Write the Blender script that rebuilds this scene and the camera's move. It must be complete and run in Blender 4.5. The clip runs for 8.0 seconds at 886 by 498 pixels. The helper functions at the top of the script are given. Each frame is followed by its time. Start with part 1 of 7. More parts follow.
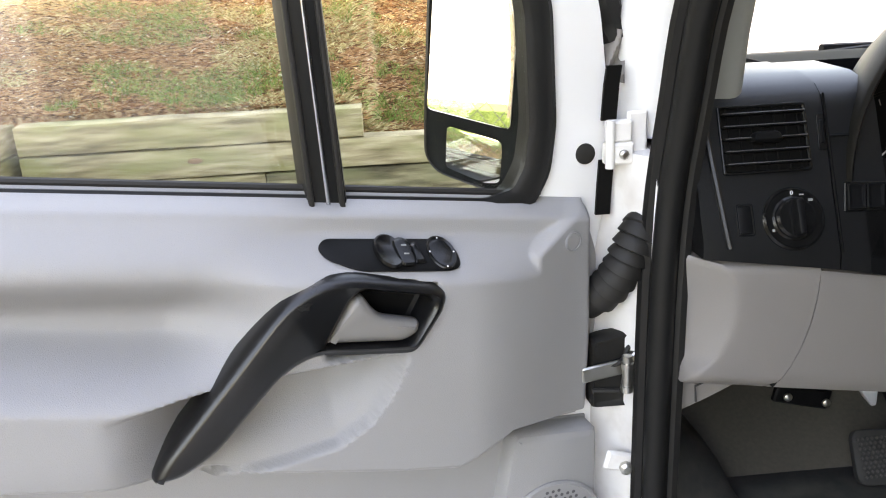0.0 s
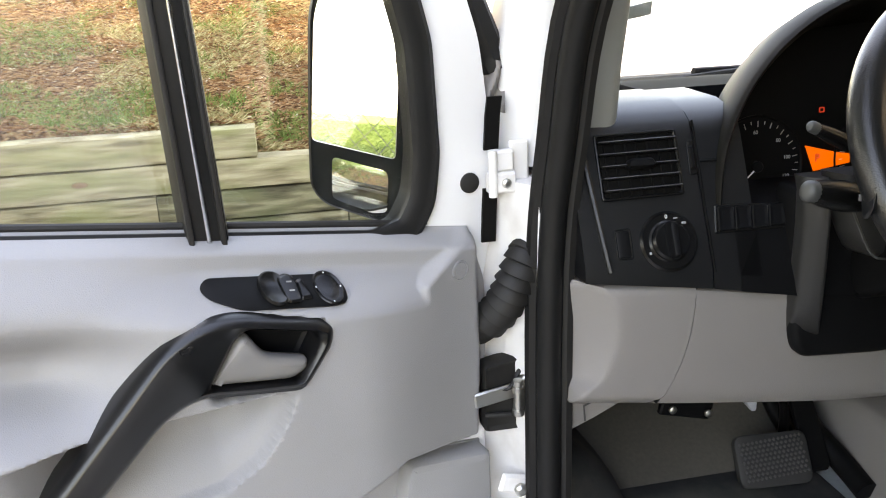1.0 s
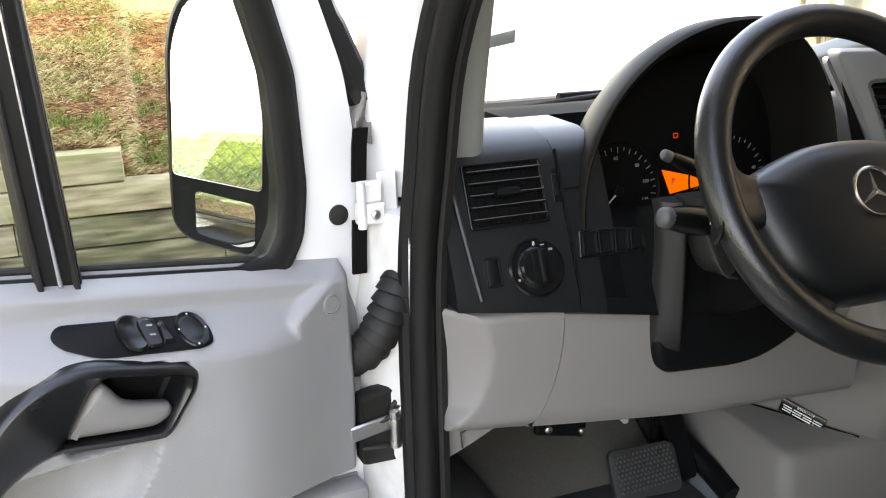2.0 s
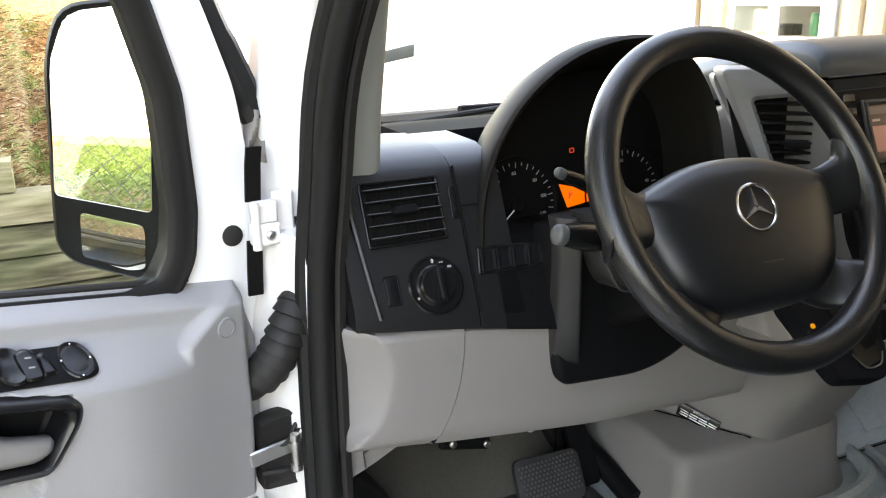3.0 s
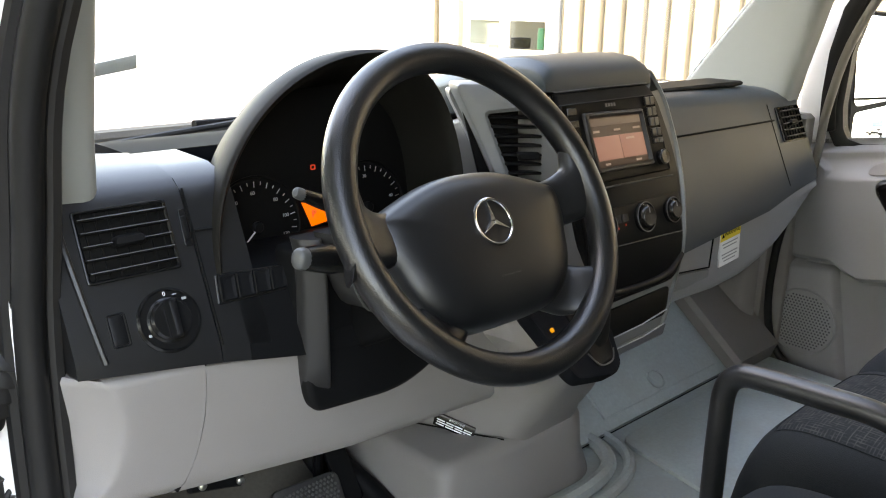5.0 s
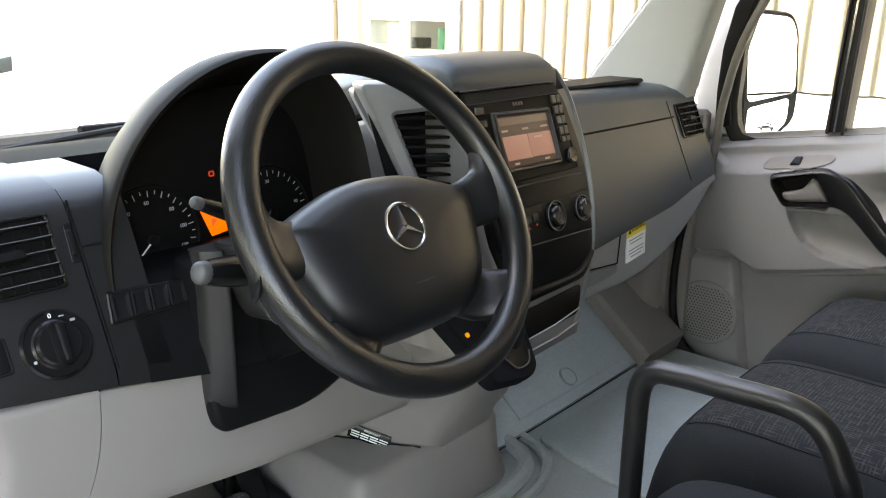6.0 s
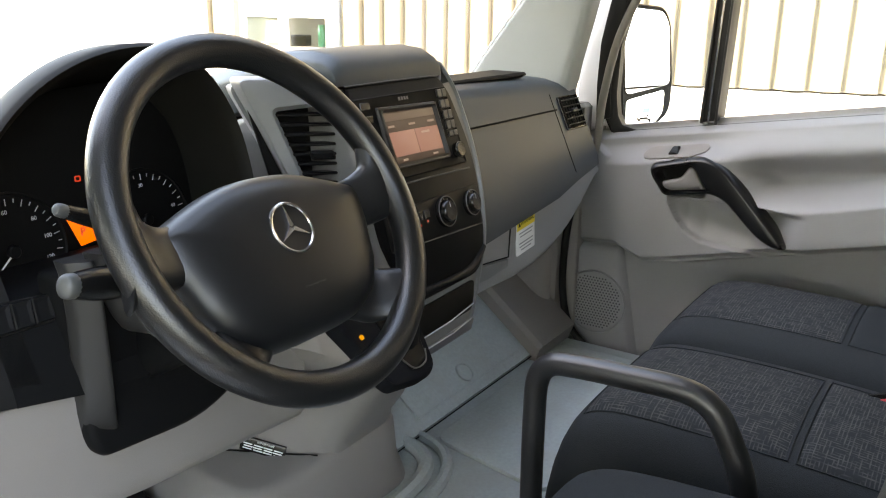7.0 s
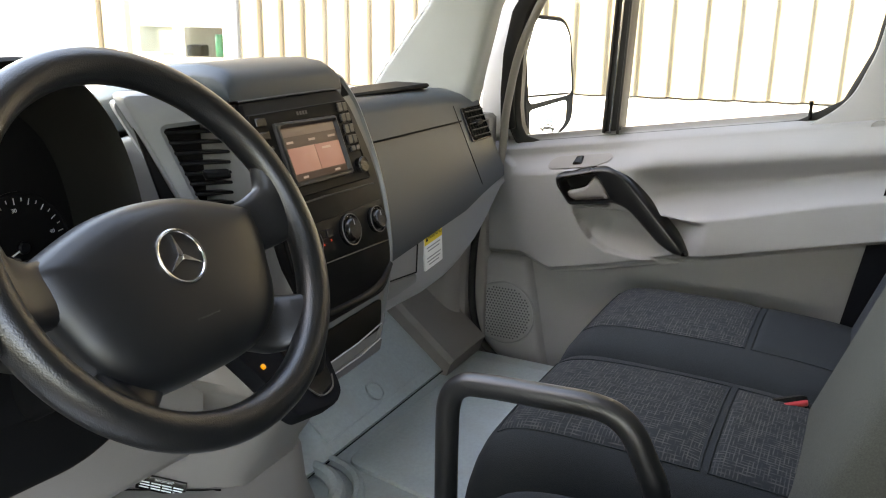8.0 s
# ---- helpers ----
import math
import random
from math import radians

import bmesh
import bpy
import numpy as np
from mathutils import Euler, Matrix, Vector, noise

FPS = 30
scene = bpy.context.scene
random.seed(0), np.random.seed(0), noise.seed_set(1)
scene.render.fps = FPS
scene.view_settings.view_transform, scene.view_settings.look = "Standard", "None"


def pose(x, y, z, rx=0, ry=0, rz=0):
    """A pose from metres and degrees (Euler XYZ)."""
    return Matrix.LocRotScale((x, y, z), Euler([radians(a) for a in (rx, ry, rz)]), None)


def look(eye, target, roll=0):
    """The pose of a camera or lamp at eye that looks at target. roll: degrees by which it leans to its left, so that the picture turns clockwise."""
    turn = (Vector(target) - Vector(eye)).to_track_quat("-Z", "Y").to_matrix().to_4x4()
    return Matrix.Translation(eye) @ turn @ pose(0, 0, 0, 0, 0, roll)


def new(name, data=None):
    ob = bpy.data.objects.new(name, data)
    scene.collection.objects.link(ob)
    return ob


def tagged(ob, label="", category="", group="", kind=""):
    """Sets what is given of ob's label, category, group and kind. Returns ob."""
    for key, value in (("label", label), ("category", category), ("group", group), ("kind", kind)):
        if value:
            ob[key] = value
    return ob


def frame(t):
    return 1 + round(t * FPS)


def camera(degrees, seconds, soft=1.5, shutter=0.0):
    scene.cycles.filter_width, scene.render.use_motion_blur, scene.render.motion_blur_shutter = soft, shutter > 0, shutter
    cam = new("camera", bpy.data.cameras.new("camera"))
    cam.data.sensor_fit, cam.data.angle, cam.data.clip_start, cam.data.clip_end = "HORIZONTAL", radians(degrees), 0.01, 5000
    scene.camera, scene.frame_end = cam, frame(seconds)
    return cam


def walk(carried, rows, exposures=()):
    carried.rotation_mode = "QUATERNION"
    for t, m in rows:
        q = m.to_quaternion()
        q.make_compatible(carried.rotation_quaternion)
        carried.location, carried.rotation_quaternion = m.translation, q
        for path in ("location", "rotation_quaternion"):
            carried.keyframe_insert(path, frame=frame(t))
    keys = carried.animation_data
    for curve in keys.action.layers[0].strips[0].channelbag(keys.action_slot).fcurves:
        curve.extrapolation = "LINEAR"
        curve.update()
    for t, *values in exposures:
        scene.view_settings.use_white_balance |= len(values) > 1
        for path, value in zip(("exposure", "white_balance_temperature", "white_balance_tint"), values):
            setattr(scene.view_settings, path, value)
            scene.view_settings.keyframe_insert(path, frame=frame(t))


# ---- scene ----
# ---- camera and its walk ----
LENS = 55.854
ROWS = [
    (0, -0.0861, 0.0402, 1.6697, -4.468, -18.620, 2.768),
    (0.5, -0.0761, 0.0425, 1.6796, -7.212, -18.340, 2.716),
    (1, -0.0656, 0.0438, 1.6899, -11.330, -18.061, 2.469),
    (1.5, -0.0569, 0.0479, 1.6988, -15.910, -17.483, 2.114),
    (3, -0.0254, 0.0538, 1.7208, -25.412, -17.181, 0.993),
    (3.5, -0.0151, 0.0552, 1.7279, -29.178, -16.733, 0.502),
    (4, -0.0030, 0.0575, 1.7282, -33.356, -16.568, -0.004),
    (4.5, 0.0036, 0.0668, 1.7266, -38.111, -16.571, -0.544),
    (6, 0.0355, 0.1113, 1.7205, -48.726, -16.528, -0.850),
    (6.5, 0.0402, 0.1228, 1.7175, -52.678, -16.299, -0.871),
    (7, 0.0569, 0.1312, 1.7121, -56.647, -16.534, -0.780),
    (7.5, 0.0794, 0.1412, 1.7091, -60.411, -16.343, -0.676),
    (8, 0.0957, 0.1494, 1.7149, -63.080, -15.862, -0.976),
]
cam = camera(LENS, 8.0, soft=1.1)
walk(cam, [(t, pose(x, y, z, 90 + pitch, roll, yaw)) for t, x, y, z, yaw, pitch, roll in ROWS],
     exposures=[(0.0, 4.02, 10900, 22), (3.0, 4.29, 10600, 20), (6.0, 4.53, 10200, 18), (8.0, 4.55, 10200, 18)])

# ---- world, sun ----
SUN_AZ, SUN_EL = 300.0, 45.0        # compass degrees from +Y towards +X, elevation
world = bpy.data.worlds.new("sky")
scene.world = world
world.use_nodes = True
wn = world.node_tree
sky = wn.nodes.new("ShaderNodeTexSky")
sky.sky_type, sky.sun_disc = "NISHITA", False
sky.sun_elevation, sky.sun_rotation = radians(SUN_EL), radians(SUN_AZ)
sky.air_density, sky.dust_density, sky.ozone_density = 1.0, 0.4, 1.2
wn.nodes["Background"].inputs["Strength"].default_value = 0.15
wn.links.new(sky.outputs[0], wn.nodes["Background"].inputs["Color"])

sun_data = bpy.data.lights.new("sun", "SUN")
sun_data.energy, sun_data.angle, sun_data.color = 0.9, radians(3.0), (1.0, 0.95, 0.86)
sun = new("sun", sun_data)
_az, _el = radians(SUN_AZ), radians(SUN_EL)
_from = Vector((math.sin(_az) * math.cos(_el), math.cos(_az) * math.cos(_el), math.sin(_el)))
sun.matrix_basis = look(_from * 30, (0, 0, 0))


# ---- materials ----
def material(name, color, rough=0.5, metal=0.0, spec=0.5, var=0.06, scale=6.0, grain=0.0, grain_scale=400.0,
             bump=0.0, bump_scale=900.0, coat=0.0, wear=0.0, tint=None, island=0.0, rvar=0.03, detail=4.0):
    """Principled surface with broad stains, fine grain and fine relief."""
    m = bpy.data.materials.new(name)
    m.use_nodes = True
    nt = m.node_tree
    b = nt.nodes["Principled BSDF"]
    b.inputs["Metallic"].default_value = metal
    b.inputs["Specular IOR Level"].default_value = spec
    b.inputs["Coat Weight"].default_value = coat
    b.inputs["Coat Roughness"].default_value = 0.06
    tc = nt.nodes.new("ShaderNodeTexCoord")
    n1 = nt.nodes.new("ShaderNodeTexNoise")
    n1.inputs["Scale"].default_value, n1.inputs["Detail"].default_value = scale, detail
    nt.links.new(tc.outputs["Object"], n1.inputs["Vector"])
    n2 = nt.nodes.new("ShaderNodeTexNoise")
    n2.inputs["Scale"].default_value, n2.inputs["Detail"].default_value = grain_scale, 3.0
    nt.links.new(tc.outputs["Object"], n2.inputs["Vector"])

    def maths(op, a, c):
        q = nt.nodes.new("ShaderNodeMath")
        q.operation = op
        for i, v in enumerate((a, c)):
            if isinstance(v, (int, float)):
                q.inputs[i].default_value = v
            else:
                nt.links.new(v, q.inputs[i])
        return q.outputs[0]

    k = maths("ADD", maths("MULTIPLY", maths("SUBTRACT", n1.outputs["Fac"], 0.5), 2 * var),
              maths("MULTIPLY", maths("SUBTRACT", n2.outputs["Fac"], 0.5), 2 * grain))
    if island:
        oi = nt.nodes.new("ShaderNodeObjectInfo")
        k = maths("ADD", k, maths("MULTIPLY", maths("SUBTRACT", oi.outputs["Random"], 0.5), 2 * island))
    k = maths("ADD", k, 1.0)
    mix = nt.nodes.new("ShaderNodeVectorMath")
    mix.operation = "SCALE"
    mix.inputs[0].default_value = color[:3]
    nt.links.new(k, mix.inputs["Scale"])
    out = mix.outputs[0]
    if tint:
        mx = nt.nodes.new("ShaderNodeMix")
        mx.data_type = "RGBA"
        rp = nt.nodes.new("ShaderNodeValToRGB")
        rp.color_ramp.elements[0].position, rp.color_ramp.elements[1].position = 0.48, 0.7
        n3 = nt.nodes.new("ShaderNodeTexNoise")
        n3.inputs["Scale"].default_value, n3.inputs["Detail"].default_value = scale * 2.3, 6.0
        nt.links.new(tc.outputs["Object"], n3.inputs["Vector"])
        nt.links.new(n3.outputs["Fac"], rp.inputs[0])
        nt.links.new(maths("MULTIPLY", rp.outputs[0], wear or 0.5), mx.inputs["Factor"])
        nt.links.new(out, mx.inputs["A"])
        mx.inputs["B"].default_value = (*tint, 1)
        out = mx.outputs["Result"]
    nt.links.new(out, b.inputs["Base Color"])
    nt.links.new(maths("ADD", maths("MULTIPLY", maths("SUBTRACT", n1.outputs["Fac"], 0.5), 2 * rvar), rough), b.inputs["Roughness"])
    if bump:
        bp = nt.nodes.new("ShaderNodeBump")
        bp.inputs["Strength"].default_value, bp.inputs["Distance"].default_value = min(1.0, bump), 0.001
        n4 = nt.nodes.new("ShaderNodeTexVoronoi" if bump_scale >= 300 else "ShaderNodeTexNoise")
        n4.inputs["Scale"].default_value = bump_scale
        nt.links.new(tc.outputs["Object"], n4.inputs["Vector"])
        nt.links.new(n4.outputs[0], bp.inputs["Height"])
        nt.links.new(bp.outputs[0], b.inputs["Normal"])
    return m


def emissive(name, color, strength):
    m = bpy.data.materials.new(name)
    m.use_nodes = True
    b = m.node_tree.nodes["Principled BSDF"]
    b.inputs["Base Color"].default_value = (*[c * 0.2 for c in color], 1)
    b.inputs["Emission Color"].default_value = (*color, 1)
    b.inputs["Emission Strength"].default_value = strength
    return m


def glass_material(name, tint=(0.96, 0.98, 0.96), gloss=0.05):
    m = bpy.data.materials.new(name)
    m.use_nodes = True
    nt = m.node_tree
    nt.nodes.remove(nt.nodes["Principled BSDF"])
    tr = nt.nodes.new("ShaderNodeBsdfTransparent")
    tr.inputs[0].default_value = (*tint, 1)
    gl = nt.nodes.new("ShaderNodeBsdfGlossy")
    gl.inputs["Roughness"].default_value = 0.01
    mx = nt.nodes.new("ShaderNodeMixShader")
    mx.inputs[0].default_value = gloss
    nt.links.new(tr.outputs[0], mx.inputs[1])
    nt.links.new(gl.outputs[0], mx.inputs[2])
    nt.links.new(mx.outputs[0], nt.nodes["Material Output"].inputs[0])
    return m


GREY = material("grey_plastic", (0.268, 0.262, 0.262), 0.46, var=0.05, scale=9, grain=0.03, grain_scale=700, bump=0.25, bump_scale=900, spec=0.35)
GREY2 = material("warm_grey_plastic", (0.212, 0.194, 0.182), 0.5, var=0.05, scale=8, grain=0.03, grain_scale=700, bump=0.2, bump_scale=1000, spec=0.35)
TRIM = material("pillar_trim", (0.25, 0.255, 0.24), 0.7, var=0.04, scale=9, grain=0.04, grain_scale=900, bump=0.15, bump_scale=1200, spec=0.3)
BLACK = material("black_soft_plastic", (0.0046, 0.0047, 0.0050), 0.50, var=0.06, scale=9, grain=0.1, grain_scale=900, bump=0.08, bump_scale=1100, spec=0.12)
# Passenger's dash and stack cap: a paler, bluer copy carrying light from the windows
DASH_LIT = material("dash_skin_lit", (0.029, 0.037, 0.042), 0.42, var=0.06, scale=7, grain=0.1, grain_scale=900, bump=0.08, bump_scale=900, spec=0.32)
BLACK_GLOSS = material("black_smooth_plastic", (0.007, 0.007, 0.007), 0.25, var=0.1, spec=0.3)
# Near-black for parts and joints; also paints shade into shallow openings
BLACK_SHADE = material("black_parts_and_shade", (0.004, 0.0038, 0.0036), 0.6, var=0.1, spec=0.08)
LEATHER = material("wheel_rim_skin", (0.0068, 0.0069, 0.0071), 0.31, var=0.05, scale=14, grain=0.1, grain_scale=700, bump=0.20, bump_scale=640, spec=0.55)
PAD = material("airbag_cover_skin", (0.0060, 0.0062, 0.0068), 0.38, var=0.05, scale=12, grain=0.1, grain_scale=700, bump=0.05, bump_scale=900, spec=0.42)
RUBBER = material("rubber", (0.014, 0.013, 0.012), 0.62, var=0.2, scale=20, grain=0.12, grain_scale=200, spec=0.35)
SEAL = material("door_seal_rubber", (0.0085, 0.0083, 0.0082), 0.5, var=0.25, scale=18, grain=0.1, grain_scale=160, spec=0.22)
PAINT = material("white_paint", (0.79, 0.785, 0.78), 0.3, var=0.02, scale=5, spec=0.5, coat=0.5)
PAINT_DIRTY = material("white_paint_dusty", (0.72, 0.70, 0.68), 0.42, var=0.06, scale=9, grain=0.03, grain_scale=90, spec=0.4, tint=(0.42, 0.37, 0.32), wear=0.35)
CHROME = material("chrome", (0.55, 0.55, 0.56), 0.2, metal=1.0, var=0.04)
STEEL = material("zinc_steel", (0.5, 0.49, 0.46), 0.35, metal=1.0, var=0.12, scale=40)
LEVER = material("lever_grey", (0.19, 0.18, 0.172), 0.4, var=0.05, scale=20, grain=0.05, grain_scale=900, spec=0.5)
HOOP = material("hoop_powder_coat", (0.0125, 0.013, 0.0142), 0.36, var=0.06, scale=14, grain=0.1, grain_scale=700, bump=0.15, bump_scale=800, spec=0.6)
WIRE = material("weathered_wire", (0.12, 0.12, 0.115), 0.7, metal=0.3, var=0.15, scale=30)
DARKGREY = material("dark_grey_edge", (0.07, 0.07, 0.072), 0.4, var=0.05)
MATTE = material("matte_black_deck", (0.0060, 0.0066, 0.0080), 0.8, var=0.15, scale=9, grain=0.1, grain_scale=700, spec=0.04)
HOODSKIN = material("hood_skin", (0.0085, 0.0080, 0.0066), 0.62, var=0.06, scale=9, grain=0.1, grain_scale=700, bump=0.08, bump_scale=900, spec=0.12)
HANDLE = material("handle_plastic", (0.006, 0.006, 0.0065), 0.28, var=0.05, scale=9, spec=0.45)
# Driver's dash end: the same skin darkened, its shade put into the colour
DASH_SHADED = material("dash_skin_shaded", (0.0055, 0.0056, 0.0060), 0.42, var=0.06, scale=7, grain=0.1, grain_scale=900, bump=0.08, bump_scale=900, spec=0.45)
FRAMEGREY = material("stack_rim_grey", (0.115, 0.117, 0.115), 0.38, var=0.04, scale=12, spec=0.45)
PEDAL = material("worn_pedal_rubber", (0.035, 0.034, 0.033), 0.7, var=0.2, scale=40, spec=0.3)
TREAD = material("worn_tread", (0.065, 0.062, 0.06), 0.6, var=0.2, scale=60, spec=0.4)
SILVER = material("stack_frame_grey", (0.16, 0.163, 0.163), 0.42, var=0.04, scale=12, spec=0.5)
FLOORMAT = material("floor_rubber", (0.36, 0.40, 0.395), 0.6, var=0.16, scale=6, grain=0.15, grain_scale=120, bump=0.3, bump_scale=250, tint=(0.34, 0.33, 0.30), wear=0.4)
TAUPE = material("taupe_seal", (0.16, 0.145, 0.125), 0.6, var=0.1, scale=20, spec=0.3)
FLOORDARK = material("dark_floor_rubber", (0.042, 0.041, 0.039), 0.75, var=0.2, scale=6, grain=0.15, grain_scale=120, tint=(0.13, 0.12, 0.1), wear=0.5)
CARPET = material("firewall_felt", (0.098, 0.087, 0.072), 0.9, var=0.12, scale=8, grain=0.2, grain_scale=150, spec=0.2)
MIRROR = material("mirror_glass", (0.93, 0.94, 0.94), 0.004, metal=1.0, var=0.0, rvar=0.0)
WHITE = material("white_print", (0.8, 0.8, 0.8), 0.5, var=0.02)
DIMPRINT = material("dim_print", (0.3, 0.3, 0.3), 0.5, var=0.02)
FAINT = material("faint_print", (0.055, 0.055, 0.058), 0.45, var=0.02)
YELLOW = material("yellow_print", (0.85, 0.62, 0.04), 0.5, var=0.03)
STICKERM = material("pale_sticker", (0.72, 0.76, 0.76), 0.6, var=0.15, scale=60)
GREYPRINT = material("grey_print", (0.33, 0.33, 0.34), 0.55, var=0.03)
STALKGREY = material("stalk_cap_grey", (0.055, 0.057, 0.056), 0.45, var=0.03)
RED = material("red_plastic", (0.62, 0.06, 0.07), 0.4, var=0.05)
BEZEL = material("dark_bezel", (0.022, 0.022, 0.023), 0.35, var=0.05, spec=0.4)
SCREEN_D = emissive("screen_header", (0.36, 0.29, 0.25), 0.012)
# Paler than the black plastic: light caught by the column's faces is in it
COLUMN_LIT = material("column_plastic_lit", (0.020, 0.0195, 0.019), 0.45, var=0.06, scale=9, grain=0.1, grain_scale=900, bump=0.08, bump_scale=900, spec=0.35)
AMBER = emissive("amber_display", (1.0, 0.17, 0.01), 0.055)
AMBERLED = emissive("amber_led", (1.0, 0.45, 0.02), 0.03)
REDLED = emissive("red_led", (1.0, 0.08, 0.03), 0.022)
SCREEN_A = emissive("screen_pink", (0.44, 0.25, 0.22), 0.027)
SCREEN_B = emissive("screen_dark", (0.14, 0.10, 0.085), 0.014)
SCREEN_C = emissive("screen_line", (0.60, 0.50, 0.45), 0.018)
GLASS = glass_material("window_glass")
WSGLASS = glass_material("windscreen_glass", (0.97, 0.98, 0.97), 0.03)
WHITEWALL = material("painted_block_wall", (0.78, 0.77, 0.73), 0.8, var=0.05, scale=1.5, grain=0.04, grain_scale=60, spec=0.2)
SIDING = material("cream_siding", (0.37, 0.32, 0.235), 0.55, var=0.04, scale=1.2, grain=0.02, grain_scale=60, spec=0.3)
BARK = material("bark", (0.20, 0.16, 0.13), 0.9, var=0.3, scale=9, grain=0.2, grain_scale=40, spec=0.2)
LEAF = material("pine_needles", (0.07, 0.10, 0.04), 0.7, var=0.3, scale=2.0, grain=0.2, grain_scale=30, spec=0.2)


# ---- mesh helpers ----
class Frame:
    """A place with three axes: at(a, b, c) gives the point a along u, b along v, c along n."""

    def __init__(self, o, u, v, n=None):
        self.o, self.u, self.v = Vector(o), Vector(u).normalized(), Vector(v).normalized()
        self.n = Vector(n).normalized() if n else self.u.cross(self.v).normalized()

    def at(self, a, b, c=0.0):
        return self.o + self.u * a + self.v * b + self.n * c


def thing(name, base, label, category, group="", kind=""):
    ob = new(name)
    ob.location = base
    ob.empty_display_size = 0.05
    return tagged(ob, label, category, group, kind)


def finish(bm, angle=38.0):
    bmesh.ops.remove_doubles(bm, verts=bm.verts, dist=1e-5)
    bmesh.ops.recalc_face_normals(bm, faces=bm.faces)
    for f in bm.faces:
        f.smooth = True
    lim = radians(angle)
    for e in bm.edges:
        if len(e.link_faces) == 2 and e.calc_face_angle(0.0) > lim:
            e.smooth = False


def part(name, bm, mat, parent=None, label="", kind="", angle=38.0):
    finish(bm, angle)
    me = bpy.data.meshes.new(name)
    bm.to_mesh(me)
    bm.free()
    me.materials.append(mat)
    ob = new(name, me)
    if parent is not None:
        ob.parent = parent
        base = Matrix.Identity(4)
        p = parent
        while p is not None:
            base = p.matrix_basis @ base if p.parent is None else p.matrix_parent_inverse @ p.matrix_basis @ base
            p = p.parent
        ob.matrix_parent_inverse = base.inverted()
    if label or kind:
        tagged(ob, label, kind=kind)
    return ob


def rounded(pts, r=0.01, k=4):
    """A polygon's corners rounded; a point may carry its own radius."""
    out, m = [], len(pts)
    for i in range(m):
        p, a, c = Vector(pts[i][:2]), Vector(pts[i - 1][:2]), Vector(pts[(i + 1) % m][:2])
        rr = pts[i][2] if len(pts[i]) > 2 else r
        da, dc = a - p, c - p
        la, lc = da.length, dc.length
        cut = min(rr, la * 0.49, lc * 0.49)
        p0, p1 = p + da / la * cut, p + dc / lc * cut
        for j in range(k + 1):
            t = j / k
            out.append(tuple(p0 * (1 - t) ** 2 + p * 2 * t * (1 - t) + p1 * t * t))
    return out


def inset(pts, d):
    """The polygon moved inwards by d."""
    if abs(d) < 1e-9:
        return list(pts)
    m = len(pts)
    area = sum(pts[i - 1][0] * pts[i][1] - pts[i][0] * pts[i - 1][1] for i in range(m))
    sg = 1.0 if area > 0 else -1.0
    out = []
    for i in range(m):
        p, a, c = Vector(pts[i]), Vector(pts[i - 1]), Vector(pts[(i + 1) % m])
        e1, e2 = (p - a), (c - p)
        if e1.length < 1e-9 or e2.length < 1e-9:
            out.append(tuple(p))
            continue
        e1.normalize(), e2.normalize()
        n1, n2 = Vector((-e1.y, e1.x)) * sg, Vector((-e2.y, e2.x)) * sg
        b = n1 + n2
        if b.length < 1e-6:
            b = n1
        b.normalize()
        out.append(tuple(p + b * d / max(0.4, b.dot(n1))))
    return out


def ring(bm, fr, pts, c):
    f = fr if callable(fr) else fr.at
    return [bm.verts.new(f(p[0], p[1], c)) for p in pts]


def bridge(bm, a, b):
    m = len(a)
    for i in range(m):
        j = (i + 1) % m
        try:
            bm.faces.new((a[i], a[j], b[j], b[i]))
        except ValueError:
            pass


def fill(bm, *loops):
    es = []
    for lp in loops:
        for i in range(len(lp)):
            e = bm.edges.get((lp[i], lp[(i + 1) % len(lp)])) or bm.edges.new((lp[i], lp[(i + 1) % len(lp)]))
            es.append(e)
    bmesh.ops.triangle_fill(bm, edges=es, use_beauty=True)


def stack(bm, fr, outline, levels, hole=None, hole_levels=None):
    """Rings of one outline, each inset and lifted, bridged and capped; a hole may go through."""
    first = last = None
    for d, c in levels:
        r = ring(bm, fr, inset(outline, d), c)
        if last:
            bridge(bm, last, r)
        else:
            first = r
        last = r
    if hole:
        h0 = hl = None
        for d, c in hole_levels:
            r = ring(bm, fr, inset(hole, d), c)
            if hl:
                bridge(bm, hl, r)
            else:
                h0 = r
            hl = r
        fill(bm, first, h0)
        fill(bm, last, hl)
    else:
        fill(bm, first)
        fill(bm, last)
    return bm


def plate(fr, outline, c0, c1, bevel=0.002, bm=None, hole=None):
    bm = bm or bmesh.new()
    sg = 1 if c1 > c0 else -1
    if hole:
        return stack(bm, fr, outline, [(0, c0), (0, c1 - sg * bevel), (bevel * 0.3, c1 - sg * bevel * 0.3), (bevel, c1)],
                     hole, [(0, c0), (0, c1 - sg * bevel), (-bevel, c1)])
    return stack(bm, fr, outline, [(0, c0), (0, c1 - sg * bevel), (bevel * 0.3, c1 - sg * bevel * 0.3), (bevel, c1)])


def rect(a, b, w, h, r=0.004, k=4):
    return rounded([(a - w / 2, b - h / 2), (a + w / 2, b - h / 2), (a + w / 2, b + h / 2), (a - w / 2, b + h / 2)], r, k)


def disc(a, b, r, k=28, rb=None):
    return [(a + r * math.cos(2 * math.pi * i / k), b + (rb or r) * math.sin(2 * math.pi * i / k)) for i in range(k)]


